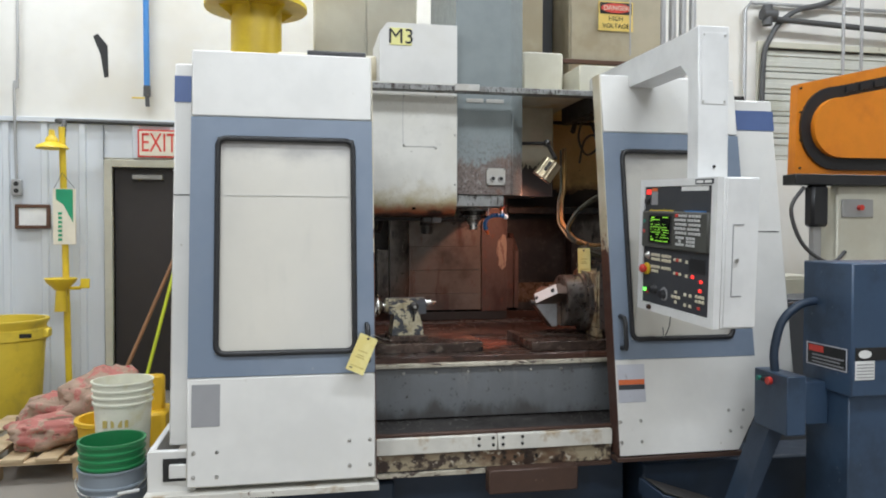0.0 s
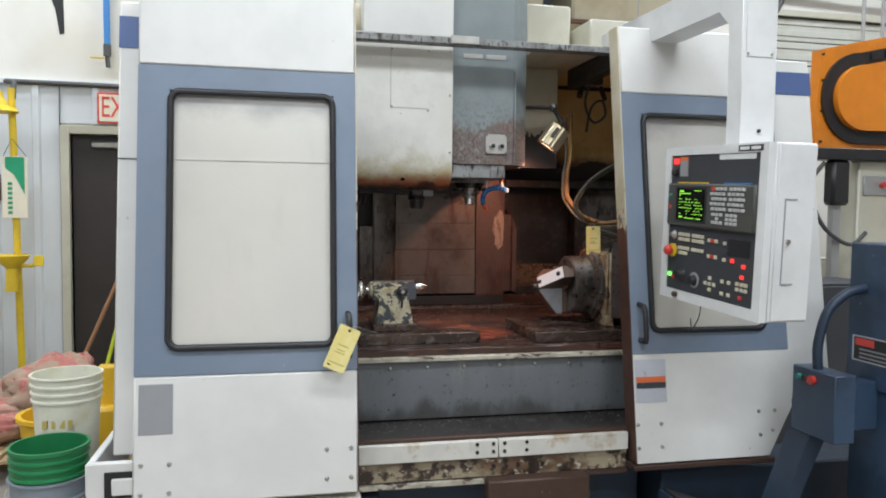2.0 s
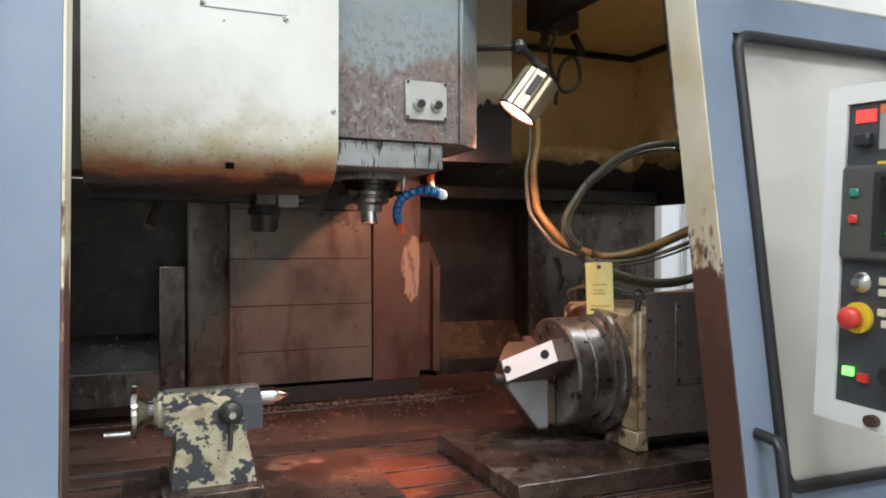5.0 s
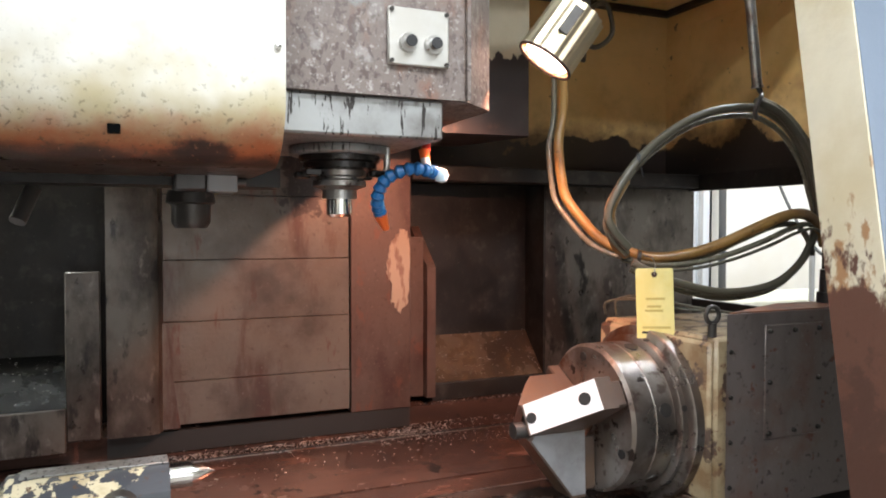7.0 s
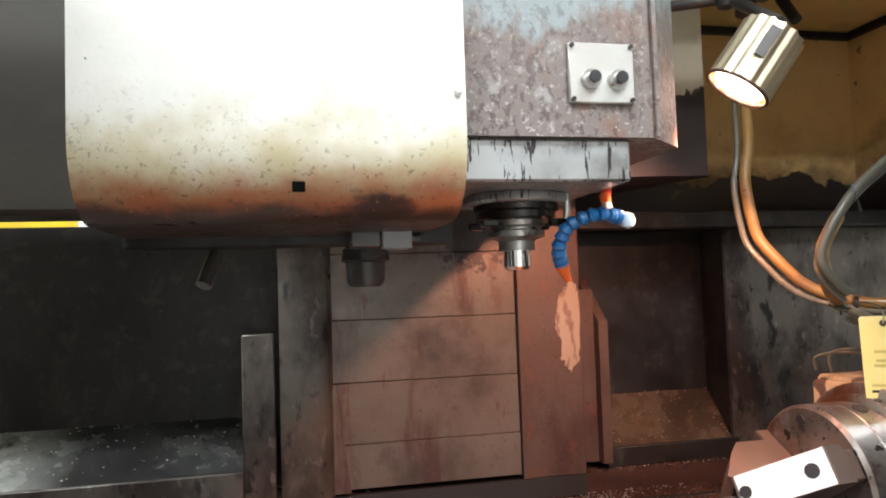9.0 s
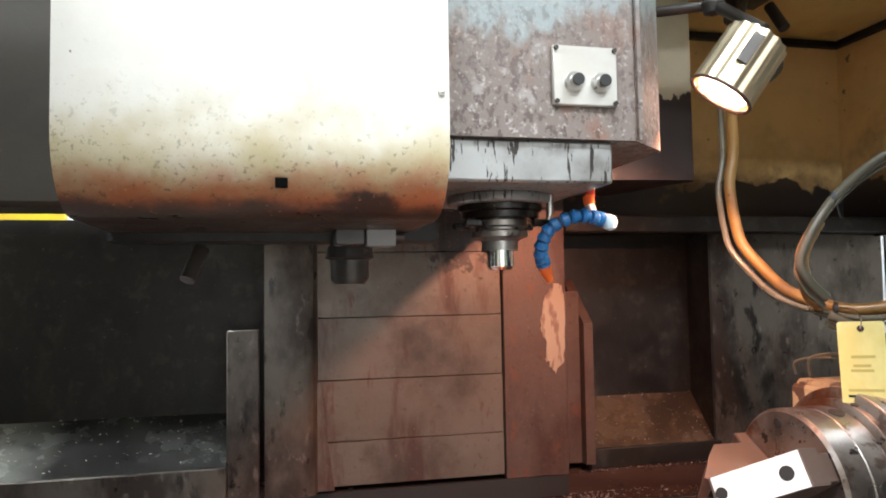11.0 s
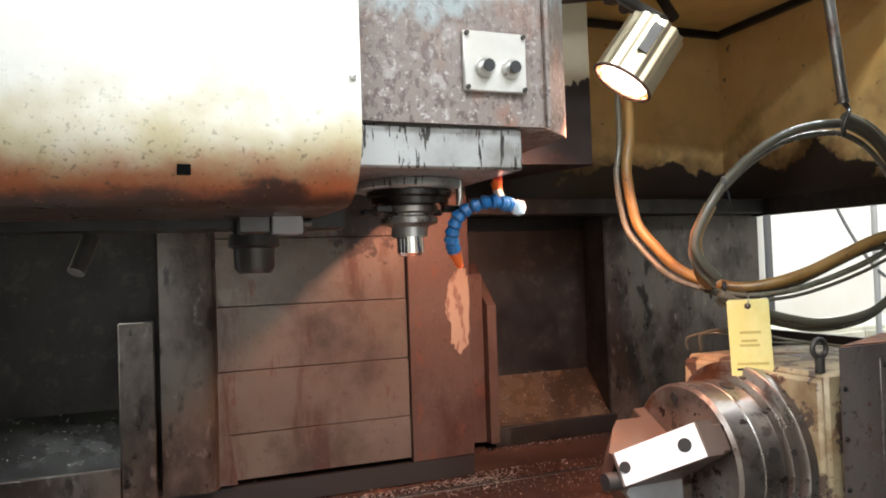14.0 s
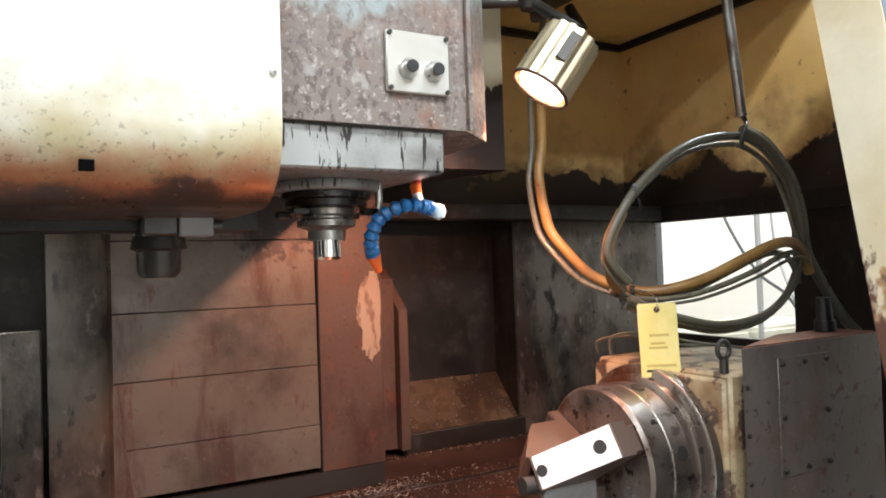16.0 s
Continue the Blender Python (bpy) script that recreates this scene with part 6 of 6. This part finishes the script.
part("clamp_knob", lathe(B(), [(0.0, -0.024), (0.012, -0.024), (0.022, -0.018), (0.025, 0.0)], (0.776, 3.980, TZ - 0.004), 24, "y"), "dark_steel", ts, "dark clamp knob")
part("clamp_bolt", lathe(B(), [(0.0, -0.034), (0.007, -0.034), (0.007, -0.022)], (0.776, 3.980, TZ - 0.004), 12, "y"), "silver", ts)
part("clamp_lever", cyl(B(), (0.776, 3.962, TZ - 0.02), (0.771, 3.952, TZ - 0.075), 0.005, segs=10), "dark_steel", ts)
part("hand_wheel", lathe(B(), [(0.022, 0.64), (0.02, 0.622), (0.035, 0.612), (0.05, 0.606), (0.056, 0.600), (0.056, 0.592), (0.05, 0.589), (0.03, 0.602), (0.0, 0.60)], (0, TY, TZ - 0.002), 32, "x"), "steel_bright", ts, "bright hand wheel")
part("crank", cyl(B(), (0.59, TY, TZ - 0.045), (0.54, TY, TZ - 0.045), 0.006, segs=10), "steel_bright", ts)
part("sleeve", lathe(B(), [(0.04, 0.655), (0.04, 0.64), (0.03, 0.632), (0.0, 0.632)], (0, TY, TZ - 0.004), 24, "x"), "tail", ts)

# rotary table with chuck
CY, CZ = 4.112, 1.063
rt = thing("rotary_table", 1.85, 4.1, 0.883, "oily rotary table with a three-jaw steel chuck", "rotary table")
ch = part("chuck", lathe(B(), [(0.0, 1.595), (0.028, 1.595), (0.03, 1.602), (0.134, 1.602), (0.14, 1.608), (0.14, 1.650), (0.138, 1.652), (0.14, 1.654), (0.14, 1.690), (0.137, 1.692), (0.137, 1.697), (0.150, 1.699), (0.152, 1.701), (0.152, 1.711), (0.166, 1.713), (0.170, 1.717), (0.170, 1.7345), (0.0, 1.7345)], (0, CY, CZ), 64, "x"), "steel_chuck", rt, "scuffed steel three-jaw chuck")
for a in (58, 178, -62):
    m = Matrix.Translation((0, CY, CZ)) @ pose(0, 0, 0, a, 0, 0)
    base = box(B(), 1.575, 1.6015, -0.024, 0.024, 0.03, 0.132, 0.003)
    bmesh.ops.transform(base, matrix=m, verts=base.verts)
    part("jaw_base", base, "jaw", ch, "steel jaw")
    crown = [(1.495, 0.078), (1.515, 0.098), (1.574, 0.098)] if a == -62 else [(1.545, 0.142), (1.574, 0.142)]
    top = prism(B(), [(1.574, 0.012), (1.462, 0.012), (1.452, 0.022)] + crown, "y", -0.029, 0.029)
    bmesh.ops.transform(top, matrix=m, verts=top.verts)
    jw = part("jaw_top", top, "jaw", ch, "wedge-shaped jaw")
    n_ = Vector((-0.79, 0, 0.612))
    sl = Matrix((Vector((0.612, 0, 0.79)), Vector((0, 1, 0)), n_)).transposed().to_4x4()
    sl.translation = Vector((1.499, 0, 0.0825))
    if a == 178:
        flank = prism(B(), [(1.5735, 0.016), (1.466, 0.016), (1.460, 0.026), (1.545, 0.136), (1.5735, 0.136)], "y", 0.0292, 0.0305)
        bmesh.ops.transform(flank, matrix=m, verts=flank.verts)
        part("ground_flank", flank, "jaw_grey", jw, "dull ground flank of the jaw")
    if a != 58:
        continue
    fp = box(B(), -0.072, 0.072, -0.028, 0.028, 0.0004, 0.0016, 0.0)
    bmesh.ops.transform(fp, matrix=m @ sl, verts=fp.verts)
    part("ground_face", fp, "jaw_bright", jw, "bright ground jaw face")
    for u, r in ((0.045, 0.0115), (-0.062, 0.010)):
        hole = cyl(B(), (u, 0, 0.0018), (u, 0, 0.0028), r, segs=18)
        bmesh.ops.transform(hole, matrix=m @ sl, verts=hole.verts)
        part("screw_hole", hole, "ink", jw)
    tip = cyl(B(), (1.432, -0.012, 0.004), (1.50, -0.012, 0.004), 0.015, segs=16)
    bmesh.ops.transform(tip, matrix=m, verts=tip.verts)
    part("jaw_pin", tip, "dark_steel", jw)
for a in range(0, 360, 60):
    c, s = math.cos(radians(a + 22)), math.sin(radians(a + 22))
    part("bolt", cyl(B(), (1.6018, CY + 0.115 * c, CZ + 0.115 * s), (1.5996, CY + 0.115 * c, CZ + 0.115 * s), 0.009, segs=12), "ink", ch)
for a in range(0, 360, 60):
    c, s = math.cos(radians(a + 165)), math.sin(radians(a + 165))
    for r0, xx, rad in ((0.1385, 1.674, 0.013), (0.1505, 1.7065, 0.006)):
        part("bolt_head", cyl(B(), (xx, CY + r0 * c, CZ + r0 * s), (xx, CY + (r0 + 0.0035) * c, CZ + (r0 + 0.0035) * s), rad, segs=14), "dark_steel", ch)
part("body", box(lathe(B(), [(0.0, 1.735), (0.1715, 1.735), (0.1715, 1.7495), (0.0, 1.7495)], (0, CY, CZ), 48, "x"), 1.7352, 1.7495, 3.935, 4.265, 0.932, 1.222, 0.006), "cast_cream", rt, "cream painted casting")
gx = part("gear_cover", prism(B(), [(1.747, 3.906), (2.14, 3.906), (2.14, 4.0), (1.96, 4.0)], "z", 0.925, 1.276), "gearbox", rt, "oily brown sheet-metal cover")
part("cover_top", prism(B(), [(1.756, 3.9095), (2.139, 3.9095), (2.139, 3.999), (1.961, 3.999)], "z", 1.2762, 1.2785), "rust_top", gx, "rust-red top sheet")
part("cable_gland", cyl(cyl(B(), (2.07, 3.97, 1.279), (2.07, 3.97, 1.30), 0.02, segs=16), (2.07, 3.97, 1.30), (2.068, 3.97, 1.345), 0.016, 0.013, 16), "black", rt, "black cable gland")
part("rear_housing", box(B(), 1.7505, 2.10, 3.935, 4.27, 0.932, 1.230, 0.006), "cast_cream", rt, "chipped cream rear housing")
part("hatch", box(B(), 1.835, 1.978, 3.9035, 3.9077, 1.047, 1.253, 0.001), "gearbox", gx, "screwed hatch plate")
for bx in (1.845, 1.906, 1.967):
    for bz in (1.058, 1.15, 1.242):
        if not (bx == 1.906 and bz == 1.15):
            bolt(bx, 3.9035, bz, 0.005, gx, material="dark_bolt")
for bz in (0.97, 1.05, 1.13, 1.21):
    bolt(1.757, 3.9078, bz, 0.005, gx, material="dark_bolt")
part("foot", box(B(), 1.7352, 1.772, 3.925, 4.06, 0.8834, 0.9315, 0.003), "cast_cream", rt, "chipped cream foot")
part("base_casting", box(B(), 1.773, 2.08, 3.98, 4.28, 0.8834, 0.9245, 0.003), "gearbox", rt, "oily brown base casting")
part("lifting_eye", tube(B(), [Vector((1.757 + 0.015 * math.cos(a), 3.952, 1.270 + 0.015 * math.sin(a))) for a in np.linspace(0, math.tau, 17)[:-1]], 0.0045, 8, True), "dark_steel", rt, "dark steel lifting eye")
part("eye_shank", cyl(B(), (1.757, 3.952, 1.230), (1.757, 3.952, 1.2555), 0.008, segs=12), "dark_steel", rt)
for i in range(2):
    part("air_line", tube(B(), smooth_path([(1.77, 4.29 - i * 0.04, 1.235), (1.765, 4.28 - i * 0.04, 1.262 + i * 0.010), (1.80, 4.22 - i * 0.04, 1.272 + i * 0.010), (1.86, 4.15 - i * 0.03, 1.256 + i * 0.008), (1.93, 4.10 - i * 0.03, 1.252), (2.02, 4.06, 1.236)], 6), 0.003, 8), "hose_dark", rt)

# tags tied to the machine
def hang_tag(m, w, h, label, wire):
    ob = thing("paper_tag", 0, 0, 0, label, "tag", "yellow lot tags", m=m)
    part("card", prism(B(), [(-w / 2 + 0.003, 0), (w / 2 - 0.003, 0), (w / 2, -0.003), (w / 2, -h), (-w / 2, -h), (-w / 2, -0.003)], "y", -0.0006, 0.0006), "tag", ob)
    part("eyelet", cyl(B(), (0, -0.0016, -0.012), (0, 0.0016, -0.012), 0.0055, segs=14), "rust", ob, "brown eyelet")
    for i, (a, b, z) in enumerate(((-0.018, 0.02, -0.45), (-0.016, 0.012, -0.56), (-0.02, 0.016, -0.62), (-0.026, 0.03, -0.86))):
        part("ink_bar", box(B(), a * w / 0.075, b * w / 0.075, -0.0012, -0.0007, z * h, z * h + 0.0045), "tag_ink", ob)
    part("mark_bar", box(B(), -w * 0.36, -w * 0.2, -0.0012, -0.0007, -h * 0.93, -h * 0.9), "ink", ob)
    part("wire", tube(B(), smooth_path(wire, 4), 0.0011, 6), "silver", ob)
    return ob


hang_tag(pose(0.492, YL + KL * (0.98 - 1.38) - 0.060, 1.005, -8, 24, 0), 0.078, 0.158, "yellow paper lot tag wired to the door handle", [(0, -0.002, -0.012), (0.01, -0.01, 0.01), (0.05, 0.01, 0.012), (0.10, 0.03, 0.02)])
hang_tag(pose(1.722, 4.070, 1.349, 0, -2, -40), 0.070, 0.136, "yellow paper lot tag tied to the hose", [(0, -0.001, -0.012), (0.002, 0.006, 0.006), (-0.004, 0.08, 0.016), (-0.02, 0.16, 0.018)])

# ---- control pendant ----
U = Vector((0.0395, -0.9992, 0))
WIDE = 1.236
pm = Matrix((U, Vector((0.9992, 0.0395, 0)), Vector((0, 0, 1)))).transposed().to_4x4()
pm.translation = Vector((1.715, 3.398, 1.096))
pm = pm @ pose(0, 0, 0, 0, 2.6, 0) @ Matrix.Diagonal((WIDE, 0.9, 1.02, 1))
PW, PH = 0.476, 0.562
pd = thing("control_pendant", 0, 0, 0, "white control pendant with screen, keypad and lit buttons", "control panel", m=pm)
hs = B()
ring_box(hs, (0, 0.03, PW - 0.03, PW), (0, 0.03), (0, 0.035, PH - 0.03, PH))
part("front_frame", hs, "pend_white", pd, "white front frame")
part("housing", box(B(), 0, PW, 0.0302, 0.20, 0, PH, 0.004), "pend_white", pd, "white sheet-metal housing")
part("side_door", box(B(), PW, PW + 0.003, 0.045, 0.197, 0.006, PH - 0.006, 0.001), "pend_white", pd)
part("side_hatch", box(box(box(B(), PW + 0.003, PW + 0.0045, 0.075, 0.125, 0.385, 0.389), PW + 0.003, PW + 0.0045, 0.075, 0.079, 0.12, 0.386), PW + 0.003, PW + 0.0045, 0.075, 0.125, 0.12, 0.124), "sticker_grey", pd, "hatch outline")
part("side_lock", cyl(B(), (PW + 0.003, 0.095, 0.255), (PW + 0.010, 0.095, 0.255), 0.008, segs=14), "silver", pd)
face = part("face_panel", box(B(), 0.0305, PW - 0.0305, 0.006, 0.03, 0.0355, PH - 0.0305), "dark_grey", pd, "charcoal control face")
part("name_label", box(B(), PW - 0.12, PW - 0.02, -0.0012, -0.0002, PH - 0.026, PH - 0.006), "dark_grey", pd)
for i in range(2):
    part("mark_bar", box(B(), PW - 0.112 + i * 0.045, PW - 0.075 + i * 0.045, -0.0022, -0.0013, PH - 0.021, PH - 0.011), "label_white", pd)


def round_on(bm, u):
    """Keeps a turned part round on the widened panel."""
    for v in bm.verts:
        v.co.x = u + (v.co.x - u) / WIDE
    return bm


def fbox(name, u0, u1, v0, v1, material, d0=0.0, d1=0.006, label="", parent=None, bev=0.0):
    return part(name, box(B(), u0, u1, d0, d1 - 0.0003, v0, v1, bev), material, parent or face, label)


fbox("red_display", 0.042, 0.07, 0.50, 0.52, "red_led", 0.003, label="lit red display")
fbox("small_label", 0.076, 0.118, 0.455, 0.525, "sticker_grey", 0.004)
fbox("small_label_head", 0.076, 0.118, 0.512, 0.526, "orange_red", 0.003, 0.0042)
fbox("key_switch", 0.045, 0.068, 0.46, 0.482, "black", -0.012, bev=0.003)
fbox("white_label", 0.27, 0.425, 0.512, 0.53, "label_white", 0.004)
bz = part("screen_bezel", box(B(), 0.031, PW - 0.031, -0.012, 0.0055, 0.275, 0.43, 0.006), "olive_grey", pd, "olive grey screen bezel")
fbox("yellow_strip", 0.08, 0.225, 0.4305, 0.4345, "yellow", -0.006)
fbox("blue_strip", 0.305, 0.415, 0.4305, 0.4345, "pipe_blue", -0.006)
fbox("screen_recess", 0.080, 0.236, 0.292, 0.418, "black", -0.0135, -0.0119, parent=bz)
scr = fbox("screen", 0.090, 0.228, 0.30, 0.41, "crt", -0.0145, -0.0134, "dark monochrome screen with green writing", parent=bz)
random.seed(5)
rows_ = [(0.108, 0.125, 0.399, 0.0055), (0.165, 0.192, 0.403, 0.0028), (0.106, 0.150, 0.392, 0.003), (0.106, 0.114, 0.385, 0.003), (0.13, 0.165, 0.304, 0.003), (0.108, 0.122, 0.306, 0.006), (0.172, 0.193, 0.304, 0.003)]
for u0, u1, v, h in rows_:
    u0, u1 = 0.1 + (u0 - 0.106) * 1.33, 0.1 + (u1 - 0.106) * 1.33
    fbox("glow_bar", u0, u1, v, v + h, "crt_green", -0.0152, -0.0142, parent=bz)
for r in range(6):
    u = 0.101
    while u < 0.212:
        w = random.choice((0.004, 0.009, 0.012))
        if random.random() < 0.72:
            v = 0.372 - r * 0.0105
            fbox("glow_bar", u, u + w, v, v + 0.0026, "crt_green", -0.0152, -0.0142, parent=bz)
        u += w + 0.005
fbox("button", 0.047, 0.06, 0.378, 0.392, "teal", -0.018, -0.0119, parent=bz, bev=0.002)
fbox("button", 0.047, 0.06, 0.335, 0.349, "red", -0.018, -0.0119, parent=bz, bev=0.002)


def key_mesh(w, h, d, material):
    bm = B()
    box(bm, -w / 2, w / 2, -d, 0, -h / 2, h / 2)
    for v in bm.verts:
        if v.co.y < -d / 2:
            v.co.x *= 0.82
            v.co.z *= 0.82
    return mesh_of("key", bm, material)


KG, KI, KRD = key_mesh(0.0125, 0.0105, 0.005, "key_grey"), key_mesh(0.0125, 0.0125, 0.005, "key"), key_mesh(0.0125, 0.0125, 0.006, "red")
KLIT = key_mesh(0.0125, 0.0125, 0.006, "red_led")


def key(me, u, v, parent, y):
    k = part("key", me, None, parent)
    k.matrix_basis = pose(u, y, v)


for r in range(5):
    for c in range(8):
        key(KRD if (r == 0 and c == 0) else KG, 0.268 + c * 0.0178 + (0.008 if c > 3 else 0) - (0.006 if r % 2 else 0), 0.414 - r * 0.017, bz, -0.012)
for r in range(3):
    for c in range(6):
        if not (c in (0, 2) and r == 1):
            key(KG, 0.272 + c * 0.0178 + (0.01 if c > 2 else 0), 0.327 - r * 0.0135, bz, -0.012)
for r in range(2):
    for c in range(8):
        key(KI, 0.092 + c * 0.0155 + (0.01 if c > 3 else 0), 0.243 - r * 0.018, face, 0.006)
for r in range(2):
    for c in range(8):
        if not (r == 1 and (c == 3 or c > 3)):
            key(KI, 0.092 + c * 0.0155 + (0.01 if c > 3 else 0) + (0.006 if r else 0), 0.193 - r * 0.018, face, 0.006)
for r in range(2):
    for c in range(3):
        key(KRD if c == 1 else KI, 0.243 + c * 0.0165, 0.235 - r * 0.055, face, 0.006)
    key(KI, 0.315, 0.232 - r * 0.055, face, 0.006)
key(KLIT, 0.352, 0.178, face, 0.006), key(KLIT, 0.40, 0.165, face, 0.006), key(KLIT, 0.396, 0.13, face, 0.006), key(KRD, 0.392, 0.062, face, 0.006)
for du, dv in ((0, 0.02), (-0.02, 0), (0.02, 0), (0, -0.02), (0, 0)):
    key(KI, 0.255 + du, 0.085 + dv, face, 0.006)
for du in (0.312, 0.342):
    for dv in (0.062, 0.103):
        key(KI, du, dv, face, 0.006)
for du in (0.378, 0.397, 0.414):
    for dv in (0.088, 0.106):
        key(KI, du, dv, face, 0.006)
part("stop_collar", round_on(cyl(B(), (0.06, 0.006, 0.18), (0.06, -0.004, 0.18), 0.0255, segs=28), 0.06), "yellow", face, "yellow collar")
part("emergency_stop", round_on(lathe(B(), [(0.0, -0.034), (0.012, -0.033), (0.0185, -0.026), (0.0185, -0.012), (0.012, -0.004)], (0.058, 0, 0.18), 24, "y"), 0.058), "red", face, "red mushroom emergency stop button", True)
part("selector_knob", round_on(lathe(B(), [(0.0, -0.026), (0.014, -0.026), (0.017, 0.0), (0.022, 0.006)], (0.115, 0, 0.098), 24, "y"), 0.115), "black", face, "black hand-wheel knob")
part("dial", round_on(lathe(B(), [(0.0, 0.0035), (0.029, 0.0035), (0.029, 0.006)], (0.178, 0, 0.085), 28, "y"), 0.178), "sticker_grey", face, "silver dial scale")
part("selector_knob", round_on(lathe(B(), [(0.0, -0.016), (0.014, -0.016), (0.02, 0.002), (0.02, 0.0034)], (0.178, 0, 0.085), 24, "y"), 0.178), "black", face, "black override knob")
part("key_lock", round_on(lathe(B(), [(0.0, -0.012), (0.008, -0.012), (0.014, 0.004), (0.017, 0.006)], (0.06, 0, 0.238), 20, "y"), 0.06), "silver", face, "key switch")
fbox("green_lamp", 0.042, 0.056, 0.082, 0.096, "green_led", -0.002, label="lit green lamp")
fbox("red_button", 0.064, 0.078, 0.076, 0.09, "red", -0.002)
fbox("dark_label", 0.33, 0.42, 0.195, 0.25, "black", 0.0035)
part("latch", cyl(B(), (0.09, 0.0, 0.018), (0.09, -0.012, 0.018), 0.010, segs=14), "rust", pd)
part("loose_wire", tube(B(), smooth_path([(0.17, 0.05, 0.0), (0.165, 0.05, -0.05), (0.14, 0.055, -0.09), (0.12, 0.06, -0.11), (0.11, 0.06, -0.07)], 5), 0.002, 6), "conduit_dark", pd)

# pendant arm
pa = thing("pendant_arm", 1.9, 3.2, 1.665, "white boxed steel arm carrying the control pendant", "support arm")
part("post", box(B(), 1.778, 1.913, 3.0, 3.08, 1.64, 2.262, 0.003), "pend_white", pa, "white vertical post")
part("post_cover", box(B(), 1.793, 1.898, 2.9975, 2.9997, 1.95, 2.235, 0.0008), "pend_white", pa, "screwed cover plate")
for bx, bz in ((1.80, 1.96), (1.891, 1.96), (1.80, 2.225), (1.891, 2.225)):
    part("bolt", cyl(B(), (bx, 2.9975, bz), (bx, 2.995, bz), 0.004, segs=10), "silver", pa)
part("beam", prism(B(), [(3.0805, 2.26), (3.0805, 2.07), (3.15, 2.135), (4.3, 2.15), (4.3, 2.285)], "x", 1.783, 1.908), "pend_white", pa, "white horizontal beam")
part("bolt", cyl(B(), (1.85, 3.0, 1.70), (1.85, 2.993, 1.70), 0.006, segs=10), "ink", pa)
part("bearing_block", box(B(), 1.72, 2.05, 4.15, 4.5, 2.2005, 2.36, 0.008), "cabinet_pale", pa, "cream bearing block on the roof")

# scattered metal chips
random.seed(11)
chips = B()
for i in range(3000):
    k = random.random()
    if k < 0.10:
        x, y = random.uniform(0.80, 2.0), random.uniform(4.60, 4.79)
        z = 0.832 + (y - 4.517) * 0.191 + 0.002
    elif k < 0.26:
        x, y = random.gauss(1.50, 0.07), min(max(random.gauss(4.755, 0.03), 4.66), 4.795)
        z = 0.832 + (y - 4.517) * 0.191 + 0.002
    elif k < 0.36:
        x, y = random.uniform(1.5, 2.0), random.uniform(4.66, 4.80)
        z = 0.832 + (y - 4.517) * 0.191 + 0.002
    elif k < 0.43:
        x, y = random.uniform(1.58, 1.95), 4.855 + 0.12 * random.random() ** 1.6
        z = 0.985 + (y - 4.85) * 1.074 + 0.004
    elif k < 0.46:
        x, y = random.uniform(1.51, 1.96), random.uniform(4.805, 4.83)
        z = 0.9355
    elif k < 0.475:
        x, y = random.uniform(1.40, 1.72), random.uniform(3.84, 4.1)
        z = 0.8845
    elif k < 0.77:
        x, y = random.uniform(0.80, 1.55), 4.768 - 0.03 * random.random() ** 1.7
        z = 0.832 + (y - 4.517) * 0.191 + 0.002
    elif k < 0.83:
        x, y = random.uniform(-0.1, 0.65), random.uniform(4.75, 4.97)
        z = 1.025 + (y - 4.735) * 0.39 + 0.003
    else:
        x, y = random.uniform(0.45, 1.7), random.triangular(3.60, 3.735, 3.73)
        z = 0.5 + (y - 3.56) * 0.2045 + 0.004
    l = random.uniform(0.0012, 0.0038)
    m_ = Matrix.Translation((x, y, z)) @ pose(0, 0, 0, random.uniform(-20, 20), random.uniform(-20, 20), random.uniform(0, 180))
    chips.faces.new([chips.verts.new(m_ @ Vector(c)) for c in ((-l, -0.0009, 0), (l, -0.0009, 0), (l, 0.0009, 0.001), (-l, 0.0009, 0.001))])
me = bpy.data.meshes.new("metal_chips")
chips.to_mesh(me)
chips.free()
me.materials.append(M["chips"])
tagged(new("metal_chips", me), "small bright metal chips scattered over the machine", "metal chips", kind="stuff")
